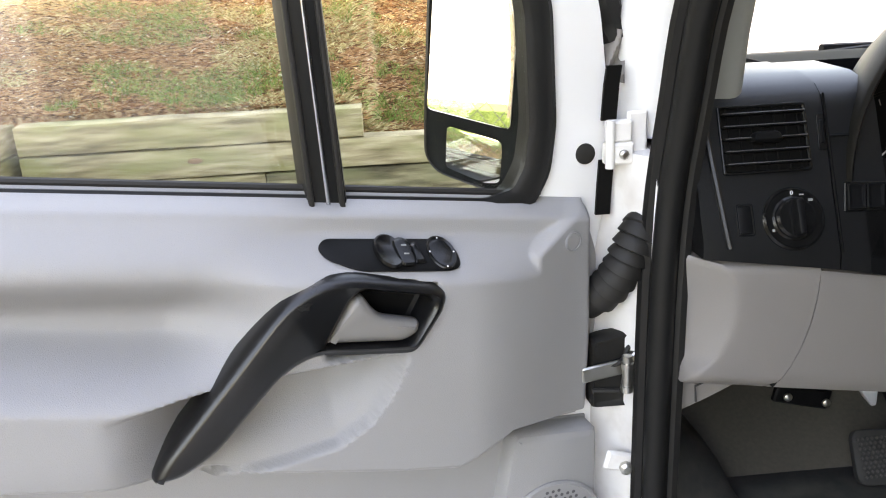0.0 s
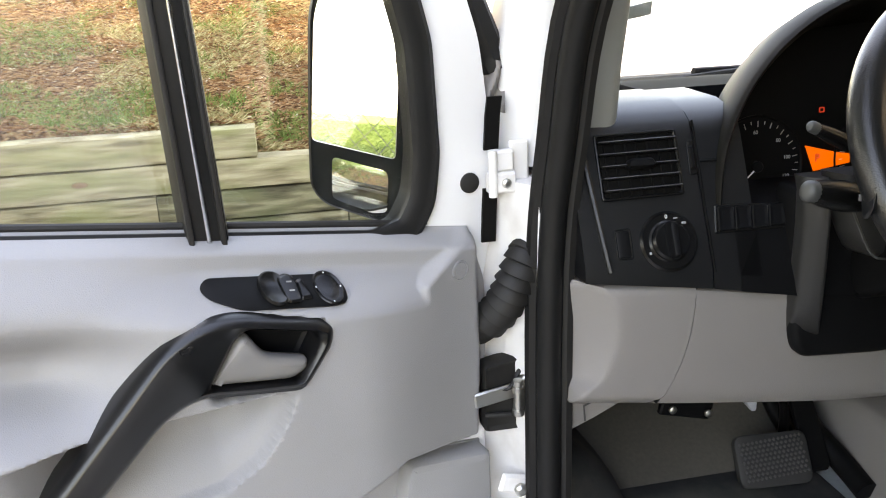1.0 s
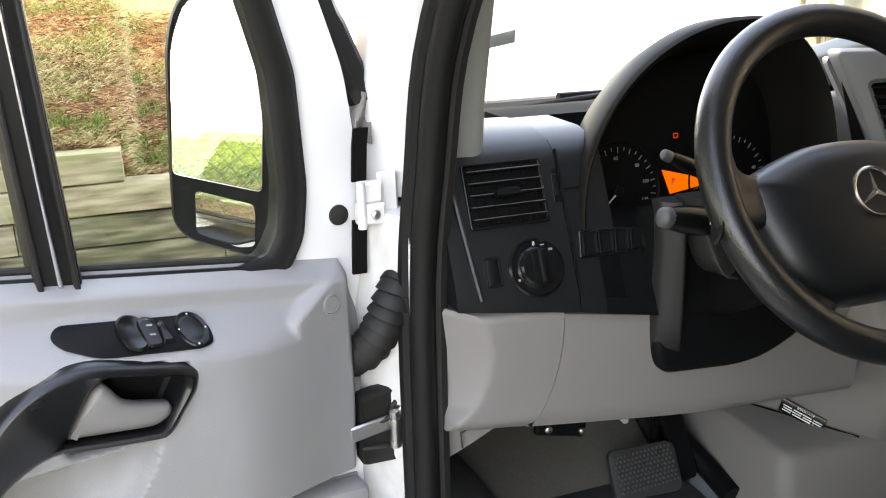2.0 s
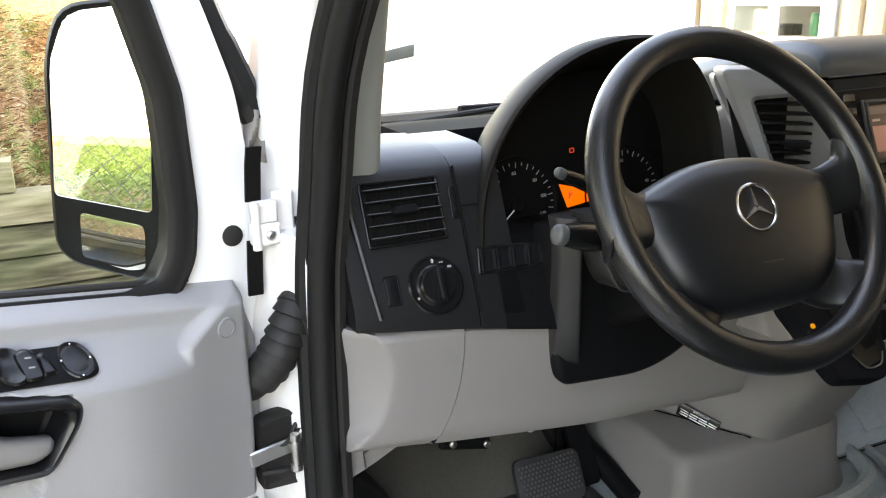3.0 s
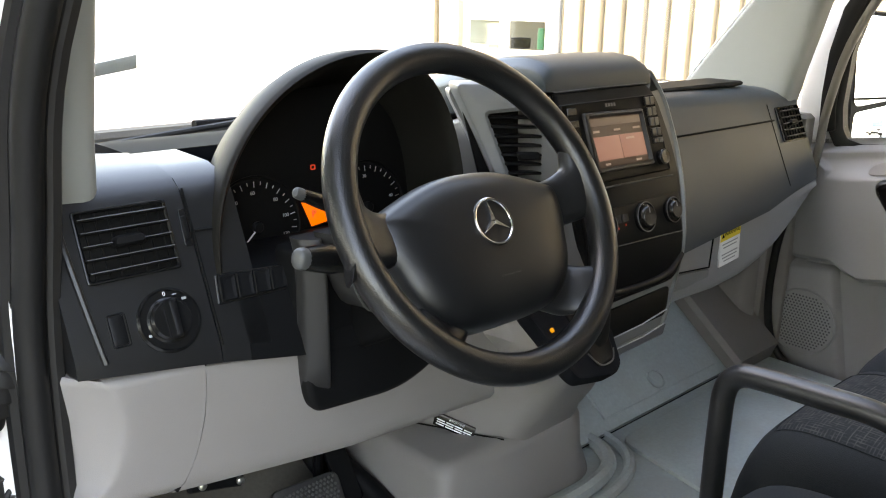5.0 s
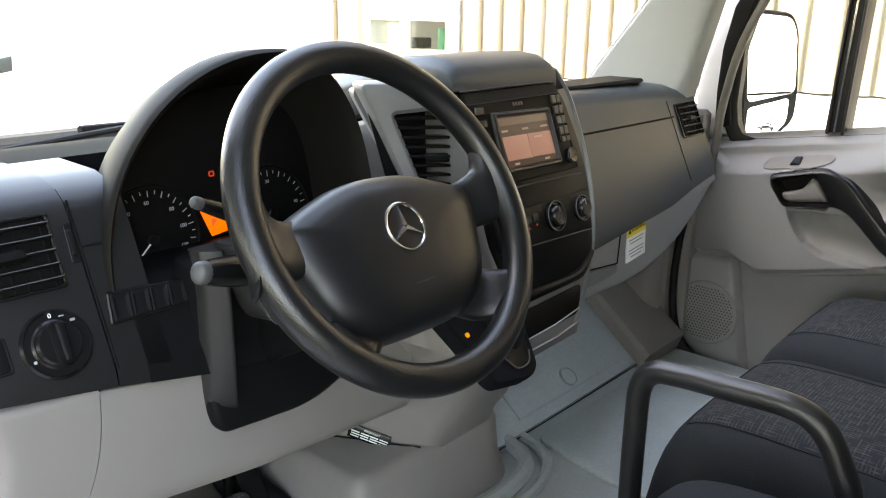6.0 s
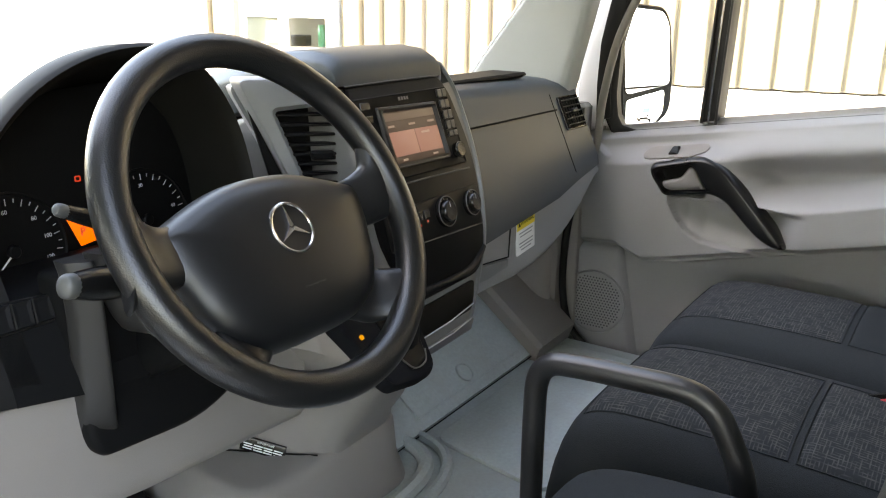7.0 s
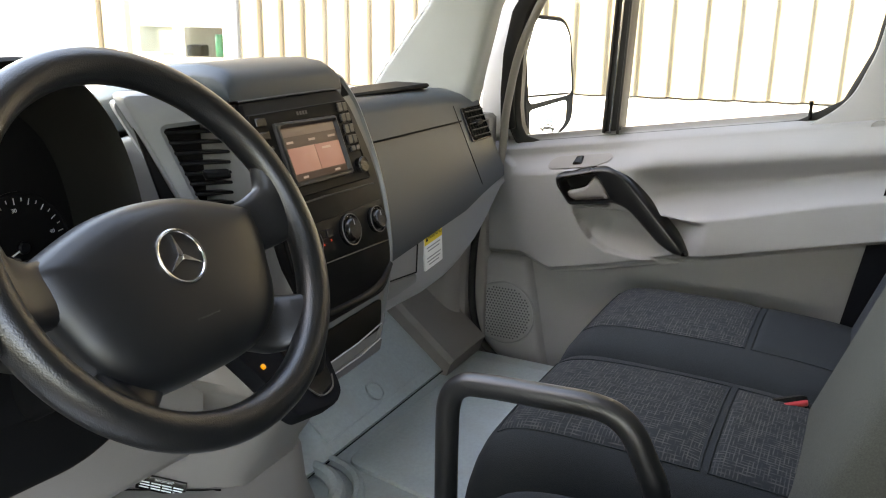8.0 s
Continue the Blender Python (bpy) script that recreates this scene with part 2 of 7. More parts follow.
def box(fr, a, b, c, w, h, d, bevel=0.003, bm=None):
    """A bevelled block centred on a, b with its back at c."""
    bm = bm or bmesh.new()
    o = rect(a, b, w, h, bevel, 2)
    return stack(bm, fr, o, [(bevel, c), (0, c + bevel), (0, c + d - bevel), (bevel, c + d)])


def lathe(fr, a, b, prof, seg=32, bm=None):
    """A turned form: prof gives radius and height along n."""
    bm = bm or bmesh.new()
    f = fr if callable(fr) else fr.at
    last = None
    for r, c in prof:
        rg = [bm.verts.new(f(a + r * math.cos(2 * math.pi * i / seg), b + r * math.sin(2 * math.pi * i / seg), c)) for i in range(seg)]
        if last:
            bridge(bm, last, rg)
        else:
            fill(bm, rg)
        last = rg
    fill(bm, last)
    return bm


def curve_through(pts, k=6, closed=False):
    """A smooth line through the points."""
    P = [Vector(p) for p in pts]
    out, m = [], len(P)
    for i in range(m if closed else m - 1):
        if closed:
            p0, p1, p2, p3 = P[i - 1], P[i], P[(i + 1) % m], P[(i + 2) % m]
        else:
            p0, p1, p2, p3 = P[max(0, i - 1)], P[i], P[i + 1], P[min(m - 1, i + 2)]
        for j in range(k):
            t = j / k
            out.append(0.5 * ((2 * p1) + (p2 - p0) * t + (2 * p0 - 5 * p1 + 4 * p2 - p3) * t * t + (3 * p1 - p0 - 3 * p2 + p3) * t ** 3))
    if not closed:
        out.append(P[-1])
    return out


def tube(pts, r, seg=12, closed=False, bm=None, flat=1.0, up=None):
    """A round or flattened bar along a line; r may be a number or a list."""
    bm = bm or bmesh.new()
    P = [Vector(p) for p in pts]
    m = len(P)
    last = first = None
    nrm = Vector(up) if up else None
    for i in range(m):
        if closed:
            t = P[(i + 1) % m] - P[i - 1]
        else:
            t = P[min(m - 1, i + 1)] - P[max(0, i - 1)]
        t.normalize()
        if nrm is None:
            nrm = t.orthogonal()
        nrm = (nrm - t * nrm.dot(t)).normalized()
        bi = t.cross(nrm)
        rr = r[i] if isinstance(r, (list, tuple)) else r
        rg = [bm.verts.new(P[i] + nrm * (rr * math.cos(2 * math.pi * j / seg)) + bi * (rr * flat * math.sin(2 * math.pi * j / seg))) for j in range(seg)]
        if last:
            bridge(bm, last, rg)
        else:
            first = rg
        last = rg
    if closed:
        bridge(bm, last, first)
    else:
        fill(bm, first)
        fill(bm, last)
    return bm


def loft(rings, bm=None, cap=True):
    bm = bm or bmesh.new()
    last = first = None
    for rg in rings:
        v = [bm.verts.new(p) for p in rg]
        if last:
            bridge(bm, last, v)
        else:
            first = v
        last = v
    if cap:
        fill(bm, first)
        fill(bm, last)
    return bm


def sheet(fn, nu, nv, bm=None, thick=None):
    """A surface from fn(i / nu, j / nv); with thick, a back sheet moved by that vector closes it."""
    bm = bm or bmesh.new()
    g = [[bm.verts.new(fn(i / nu, j / nv)) for j in range(nv + 1)] for i in range(nu + 1)]
    for i in range(nu):
        for j in range(nv):
            bm.faces.new((g[i][j], g[i + 1][j], g[i + 1][j + 1], g[i][j + 1]))
    if thick is not None:
        t = Vector(thick)
        h = [[bm.verts.new(v.co + t) for v in row] for row in g]
        for i in range(nu):
            for j in range(nv):
                bm.faces.new((h[i][j], h[i][j + 1], h[i + 1][j + 1], h[i + 1][j]))
        for i in range(nu):
            for j in (0, nv):
                bm.faces.new((g[i][j], g[i + 1][j], h[i + 1][j], h[i][j]))
        for j in range(nv):
            for i in (0, nu):
                bm.faces.new((g[i][j], g[i][j + 1], h[i][j + 1], h[i][j]))
    return bm


def sm(a, b, x):
    t = min(1.0, max(0.0, (x - a) / (b - a)))
    return t * t * (3 - 2 * t)


def lerp_table(tab, x):
    for (x0, y0), (x1, y1) in zip(tab, tab[1:]):
        if x <= x1:
            t = (x - x0) / (x1 - x0) if x1 > x0 else 0
            return y0 + (y1 - y0) * max(0.0, min(1.0, t))
    return tab[-1][1]


def lettering(name, text, fr, a, b, size, mat, parent, c=0.0, spin=0.0, depth=0.0003, align="CENTER"):
    """Raised letters lying in a frame's u, v plane."""
    cu = bpy.data.curves.new(name, "FONT")
    cu.body, cu.size, cu.align_x, cu.align_y, cu.extrude = text, size, align, "CENTER", depth
    tmp = bpy.data.objects.new(name, cu)
    scene.collection.objects.link(tmp)
    dg = bpy.context.evaluated_depsgraph_get()
    me = bpy.data.meshes.new_from_object(tmp.evaluated_get(dg))
    bpy.data.objects.remove(tmp)
    cs, sn = math.cos(radians(spin)), math.sin(radians(spin))
    for v in me.vertices:
        x, y, z = v.co
        v.co = fr.at(a + x * cs - y * sn, b + x * sn + y * cs, c + z)
    bm = bmesh.new()
    bm.from_mesh(me)
    bpy.data.meshes.remove(me)
    return part(name, bm, mat, parent)


# ---- the ground, the bank and its timber wall ----
WALL_Y, RETURN_X = 3.90, -1.80


def bank_height(x, y):
    """Height of the ground: flat drive, a bank behind the timbers, higher to the left and behind."""
    crest = lerp_table([(-1.0, 1.07), (-0.25, 1.05), (-0.15, 0.90), (0.6, 0.87), (1.2, 0.6), (2.6, 0.0)], x)
    back = sm(WALL_Y + 0.06, WALL_Y + 0.16, y)
    edge = RETURN_X + 1.9 * sm(-1.6, -6.0, y)              # the bank comes round behind
    side = sm(0.06, 0.16 + 0.8 * sm(-1.2, -3.0, y), edge - x) * sm(-60.0, -40.0, y)
    up = 0.17 * max(0.0, min(y, 16.0) - WALL_Y) * sm(6.0, 1.0, x) + 0.12 * max(0.0, min(edge - x, 14.0))
    lift = max(back * crest * sm(3.2, 1.6, x), side * 1.05)
    z = lift + (up if lift > 0.0 else 0.0) * min(1.0, lift * 1.5)
    if lift > 0.3:
        z += 0.03 * noise.noise((x * 1.7, y * 1.7, 0)) + 0.012 * noise.noise((x * 7, y * 7, 2))
    return z


def axis(lo, hi, fine_lo, fine_hi, step):
    a = [lo, lo * 0.5, lo * 0.25, lo * 0.12] + [fine_lo - 0.6 * k for k in range(1, 50)]
    v = fine_lo
    while v < fine_hi:
        a.append(v)
        v += step
    a += [fine_hi, hi * 0.12, hi * 0.25, hi * 0.5, hi]
    return sorted(set(round(q, 4) for q in a))


def ground_material():
    m = bpy.data.materials.new("pine_straw_and_grass")
    m.use_nodes = True
    nt = m.node_tree
    b = nt.nodes["Principled BSDF"]
    b.inputs["Roughness"].default_value, b.inputs["Specular IOR Level"].default_value = 0.95, 0.1
    tc = nt.nodes.new("ShaderNodeTexCoord")

    def tex(scale, detail=6.0, stretch=None):
        n = nt.nodes.new("ShaderNodeTexNoise")
        n.inputs["Scale"].default_value, n.inputs["Detail"].default_value = scale, detail
        src = tc.outputs["Object"]
        if stretch:
            mp = nt.nodes.new("ShaderNodeMapping")
            mp.inputs["Scale"].default_value = stretch
            nt.links.new(src, mp.inputs[0])
            src = mp.outputs[0]
        nt.links.new(src, n.inputs["Vector"])
        return n.outputs["Fac"]

    def ramp(src, stops):
        r = nt.nodes.new("ShaderNodeValToRGB")
        while len(r.color_ramp.elements) < len(stops):
            r.color_ramp.elements.new(0.5)
        for e, (p, c) in zip(r.color_ramp.elements, stops):
            e.position, e.color = p, (*c, 1)
        nt.links.new(src, r.inputs[0])
        return r.outputs[0]

    def mix(f, a, c):
        x = nt.nodes.new("ShaderNodeMix")
        x.data_type = "RGBA"
        nt.links.new(f, x.inputs["Factor"])
        nt.links.new(a, x.inputs["A"])
        nt.links.new(c, x.inputs["B"])
        return x.outputs["Result"]

    straw = ramp(tex(34, 9), [(0.32, (0.085, 0.042, 0.022)), (0.5, (0.29, 0.155, 0.078)), (0.66, (0.46, 0.32, 0.18))])
    grass = ramp(tex(35, 8), [(0.3, (0.13, 0.115, 0.045)), (0.55, (0.29, 0.255, 0.105)), (0.72, (0.46, 0.39, 0.21))])
    patch = ramp(tex(1.7, 7), [(0.50, (0, 0, 0)), (0.64, (1, 1, 1))])
    litter = mix(patch, straw, grass)
    drive = ramp(tex(6, 8), [(0.3, (0.5, 0.48, 0.44)), (0.7, (0.68, 0.66, 0.62))])
    sep = nt.nodes.new("ShaderNodeSeparateXYZ")
    nt.links.new(tc.outputs["Object"], sep.inputs[0])
    high = ramp(sep.outputs["Z"], [(0.1, (0, 0, 0)), (0.4, (1, 1, 1))])
    far = nt.nodes.new("ShaderNodeMapRange")
    far.inputs["From Min"].default_value, far.inputs["From Max"].default_value = 5.2, 7.6
    nt.links.new(sep.outputs["Y"], far.inputs["Value"])
    litter = mix(far.outputs[0], litter, grass)
    rear = nt.nodes.new("ShaderNodeMapRange")
    rear.inputs["From Min"].default_value, rear.inputs["From Max"].default_value = -4.5, -6.5
    nt.links.new(sep.outputs["Y"], rear.inputs["Value"])
    litter = mix(rear.outputs[0], litter, ramp(tex(20, 8), [(0.3, (0.16, 0.22, 0.05)), (0.6, (0.34, 0.42, 0.12)), (0.75, (0.5, 0.5, 0.2))]))
    gx = nt.nodes.new("ShaderNodeMapRange")
    gx.inputs["From Min"].default_value, gx.inputs["From Max"].default_value = -0.1, -0.5
    nt.links.new(sep.outputs["X"], gx.inputs["Value"])
    gy = nt.nodes.new("ShaderNodeMapRange")
    gy.inputs["From Min"].default_value, gy.inputs["From Max"].default_value = -0.6, -1.4
    nt.links.new(sep.outputs["Y"], gy.inputs["Value"])
    verge = nt.nodes.new("ShaderNodeMath")
    verge.operation = "MULTIPLY"
    nt.links.new(gx.outputs[0], verge.inputs[0])
    nt.links.new(gy.outputs[0], verge.inputs[1])
    drive = mix(verge.outputs[0], drive, straw)
    nt.links.new(mix(high, drive, litter), b.inputs["Base Color"])
    bp = nt.nodes.new("ShaderNodeBump")
    bp.inputs["Strength"].default_value, bp.inputs["Distance"].default_value = 0.8, 0.02
    nt.links.new(tex(60, 6), bp.inputs["Height"])
    nt.links.new(bp.outputs[0], b.inputs["Normal"])
    return m


GROUND = ground_material()
xs, ys = axis(-600, 600, -9.0, 9.0, 0.11), axis(-600, 900, -9.0, 12.0, 0.12)
bm = bmesh.new()
vg = [[bm.verts.new((x, y, bank_height(x, y))) for y in ys] for x in xs]
for i in range(len(xs) - 1):
    for j in range(len(ys) - 1):
        bm.faces.new((vg[i][j], vg[i + 1][j], vg[i + 1][j + 1], vg[i][j + 1]))
tagged(part("ground", bm, GROUND, angle=80), "pale drive and a bank covered in pine straw and grass", "ground", kind="structure")



def streaked(name, dark, mid, pale, stain, amount):
    """Weathered sawn wood: long grain streaks, greenish stains, checks."""
    m = bpy.data.materials.new(name)
    m.use_nodes = True
    nt = m.node_tree
    b = nt.nodes["Principled BSDF"]
    b.inputs["Roughness"].default_value, b.inputs["Specular IOR Level"].default_value = 0.88, 0.12
    tc = nt.nodes.new("ShaderNodeTexCoord")

    def tex(vec, scale, detail):
        mp = nt.nodes.new("ShaderNodeMapping")
        mp.inputs["Scale"].default_value = vec
        nt.links.new(tc.outputs["Object"], mp.inputs[0])
        n = nt.nodes.new("ShaderNodeTexNoise")
        n.inputs["Scale"].default_value, n.inputs["Detail"].default_value = scale, detail
        nt.links.new(mp.outputs[0], n.inputs["Vector"])
        return n.outputs["Fac"]

    def ramp(src, stops):
        r = nt.nodes.new("ShaderNodeValToRGB")
        while len(r.color_ramp.elements) < len(stops):
            r.color_ramp.elements.new(0.5)
        for e, (p, c) in zip(r.color_ramp.elements, stops):
            e.position, e.color = p, (*c, 1)
        nt.links.new(src, r.inputs[0])
        return r.outputs[0]

    grain = tex((1.8, 1.8, 15.0), 2.6, 10.0)
    wood = ramp(grain, [(0.32, dark), (0.5, mid), (0.66, pale)])
    mask = ramp(tex((0.7, 0.7, 3.0), 3.6, 7.0), [(0.46, (0, 0, 0)), (0.66, (amount,) * 3)])
    mx = nt.nodes.new("ShaderNodeMix")
    mx.data_type = "RGBA"
    nt.links.new(mask, mx.inputs["Factor"])
    nt.links.new(wood, mx.inputs["A"])
    mx.inputs["B"].default_value = (*stain, 1)
    oi = nt.nodes.new("ShaderNodeObjectInfo")
    mr = nt.nodes.new("ShaderNodeMapRange")
    mr.inputs["To Min"].default_value, mr.inputs["To Max"].default_value = 0.8, 1.15
    nt.links.new(oi.outputs["Random"], mr.inputs["Value"])
    sc = nt.nodes.new("ShaderNodeVectorMath")
    sc.operation = "SCALE"
    nt.links.new(mx.outputs["Result"], sc.inputs[0])
    nt.links.new(mr.outputs[0], sc.inputs["Scale"])
    nt.links.new(sc.outputs[0], b.inputs["Base Color"])
    bp = nt.nodes.new("ShaderNodeBump")
    bp.inputs["Strength"].default_value, bp.inputs["Distance"].default_value = 0.6, 0.004
    nt.links.new(grain, bp.inputs["Height"])
    nt.links.new(bp.outputs[0], b.inputs["Normal"])
    return m


TIMBER = streaked("weathered_timber", (0.15, 0.12, 0.068), (0.29, 0.24, 0.145), (0.40, 0.345, 0.22), (0.20, 0.205, 0.08), 0.65)
# Darker copy of the timber: shade on the lower rows is in its colour
TIMBER_SHADED = streaked("shaded_timber", (0.060, 0.052, 0.030), (0.155, 0.135, 0.080), (0.26, 0.23, 0.14), (0.09, 0.10, 0.045), 0.6)
KNOT = material("knot_wood", (0.19, 0.11, 0.06), 0.8, var=0.3, scale=60)


def timber(parent, p0, p1, z, dark=False, h=0.133, d=0.14, knot=None):
    """One squared timber from p0 to p1 with its underside at z."""
    p0, p1 = Vector((*p0, z)), Vector((*p1, z))
    u = (p1 - p0).normalized()
    fr = Frame(p0, u, (0, 0, 1))
    L = (p1 - p0).length
    bm = bmesh.new()
    k = max(2, int(L / 0.12))
    rings = []
    for i in range(k + 1):
        a = L * i / k
        w = 0.004 * noise.noise((a * 3 + p0.x * 5, z * 9, p0.y))
        o = rounded([(0, 0), (0, h), (-d, h), (-d, 0)], 0.008, 2)
        rings.append([fr.o + fr.u * a + Vector((0, 0, 1)) * (b + w) + fr.n * (-c - d * 0 + w) for c, b in [(q[0] + d, q[1]) for q in o]])
    loft(rings, bm)
    ob = part("timber", bm, TIMBER_SHADED if dark else TIMBER, parent)
    if knot:
        bm = bmesh.new()
        stack(bm, fr, disc(knot[0], knot[1], 0.035, 16, 0.014), [(0, -0.004), (0.001, 0.004), (0.004, 0.006)])
        part("knot", bm, KNOT, ob)
    return ob


wall = thing("timber_wall", (-0.6, WALL_Y, 0), "weathered squared timbers stacked as a low retaining wall", "retaining wall", kind="structure")
CH = 0.141
for (x0, x1, row, dark, knot) in ((-1.75, -0.19, 6, 0, None), (-1.75, -0.45, 5, 0, (0.78, 0.075)), (-0.44, 1.1, 5, 0, None), (-1.75, -0.66, 4, 0, None),
                                  (-0.655, 1.6, 4, 1, None), (-1.75, 0.2, 3, 1, None), (0.205, 2.0, 3, 1, None), (-1.75, 0.9, 2, 1, None), (0.905, 2.2, 2, 1, None),
                                  (-1.75, 0.0, 1, 1, None), (0.005, 2.3, 1, 1, None), (-1.75, 0.6, 0, 1, None), (0.605, 2.4, 0, 1, None)):
    timber(wall, (x0, WALL_Y), (x1, WALL_Y), 0.10 + CH * row, dark, knot=knot)
for row in range(7):
    timber(wall, (RETURN_X, 0.9 + 0.3 * (row % 2)), (RETURN_X, WALL_Y + 0.14), 0.10 + CH * row, row < 4)
    timber(wall, (RETURN_X, -1.4), (RETURN_X, 0.89 + 0.3 * (row % 2)), 0.10 + CH * row, row < 4)


def litter(name, kind_label, count, size, wide, mat, area, clump, lean, seed):
    """Loose blades lying or standing on the bank, one mesh."""
    rnd = random.Random(seed)
    vs, fs = [], []
    x0, x1, y0, y1 = area
    for _ in range(count):
        x, y = rnd.uniform(x0, x1), y0 + (y1 - y0) * rnd.random() ** 1.5
        if rnd.random() > min(x - x0 + 0.1, x1 - x + 0.1, abs(y1 - y) + 0.1) / 0.8:      # thin out towards the borders
            continue
        if clump and noise.noise((x * clump, y * clump, seed)) < 0.12:
            continue
        z = bank_height(x, y)
        if z < 0.4:
            continue
        L, az = size * rnd.uniform(0.5, 1.3), rnd.uniform(0, 6.283)
        up = lean * rnd.uniform(0.3, 1.1)
        d = Vector((math.cos(az), math.sin(az), up)).normalized() * L
        s = Vector((-math.sin(az), math.cos(az), 0)) * wide * rnd.uniform(0.6, 1.3)
        p = Vector((x, y, z + 0.004))
        i = len(vs)
        vs += [p - s, p + s, p + d * 0.6 + s * 0.7 + Vector((0, 0, 0.1 * L)), p + d]
        fs += [(i, i + 1, i + 2), (i, i + 2, i + 3)]
    me = bpy.data.meshes.new(name)
    me.from_pydata([tuple(v) for v in vs], [], fs)
    me.materials.append(mat)
    return tagged(new(name, me), kind_label, "ground cover", kind="stuff")


def loose(name, stops):
    """Dry or green blades, each with a tone of its own between the given ones."""
    m = bpy.data.materials.new(name)
    m.use_nodes = True
    nt = m.node_tree
    b = nt.nodes["Principled BSDF"]
    b.inputs["Roughness"].default_value, b.inputs["Specular IOR Level"].default_value = 0.85, 0.12
    g = nt.nodes.new("ShaderNodeNewGeometry")
    r = nt.nodes.new("ShaderNodeValToRGB")
    while len(r.color_ramp.elements) < len(stops):
        r.color_ramp.elements.new(0.5)
    for k, (e, c) in enumerate(zip(r.color_ramp.elements, stops)):
        e.position, e.color = k / (len(stops) - 1), (*c, 1)
    nt.links.new(g.outputs["Random Per Island"], r.inputs[0])
    nt.links.new(r.outputs[0], b.inputs["Base Color"])
    return m


STRAW = loose("dry_pine_straw", ((0.07, 0.035, 0.02), (0.22, 0.10, 0.045), (0.36, 0.19, 0.09), (0.52, 0.34, 0.19)))
DRYLEAF = loose("dry_leaf", ((0.36, 0.25, 0.14), (0.62, 0.50, 0.34), (0.78, 0.70, 0.56)))
GRASSB = loose("grass_blade", ((0.06, 0.10, 0.02), (0.15, 0.22, 0.055), (0.28, 0.33, 0.11)))
BLEACHED = loose("bleached_grass", ((0.22, 0.17, 0.07), (0.40, 0.33, 0.16), (0.58, 0.50, 0.28)))
AREA = (-2.6, 1.9, 4.0, 8.0)
litter("pine_straw", "red-brown pine straw lying over the bank", 80000, 0.060, 0.0022, STRAW, AREA, 0, 0.25, 3)
litter("dead_leaves", "small pale dead leaves on the bank", 3200, 0.034, 0.010, DRYLEAF, AREA, 0, 0.5, 4)
litter("grass", "thin green grass in patches on the bank", 46000, 0.050, 0.0022, GRASSB, AREA, 1.7, 1.4, 5)
litter("dry_grass", "bleached dry grass in patches on the bank", 72000, 0.055, 0.0022, BLEACHED, AREA, 1.1, 0.7, 6)
litter("bank_grass", "rough green grass on the bank behind the fence", 90000, 0.10, 0.0045, GRASSB, (-14.0, 0.0, -2.9, -18.0), 0, 0.7, 15)
litter("bank_straw", "brown pine straw at the foot of the fence", 26000, 0.09, 0.0035, STRAW, (-5.5, 0.4, -1.6, -4.2), 0, 0.3, 16)


def tufts(count, seed):
    """Small green tufts, thickest just behind the timbers."""
    rnd = random.Random(seed)
    vs, fs = [], []
    for _ in range(count):
        cx, cy = rnd.uniform(-1.7, 0.8), 4.12 + 1.9 * rnd.random() ** 2.2
        n, L = rnd.randint(14, 40), rnd.uniform(0.035, 0.085)
        for _ in range(n):
            x, y = cx + rnd.gauss(0, 0.022), cy + rnd.gauss(0, 0.018)
            p = Vector((x, y, bank_height(x, y)))
            d = Vector((rnd.gauss(0, 0.45), rnd.gauss(0, 0.45), 1.0)).normalized() * L * rnd.uniform(0.6, 1.2)
            sd = Vector((rnd.uniform(-1, 1), rnd.uniform(-1, 1), 0)).normalized() * 0.0028
            i = len(vs)
            vs += [p - sd, p + sd, p + d * 0.6 + sd * 0.7, p + d]
            fs += [(i, i + 1, i + 2), (i, i + 2, i + 3)]
    me = bpy.data.meshes.new("grass_tufts")
    me.from_pydata([tuple(v) for v in vs], [], fs)
    me.materials.append(GRASSB)
    tagged(new("grass_tufts", me), "small green grass tufts behind the timber wall", "ground cover", kind="stuff")


tufts(90, 11)


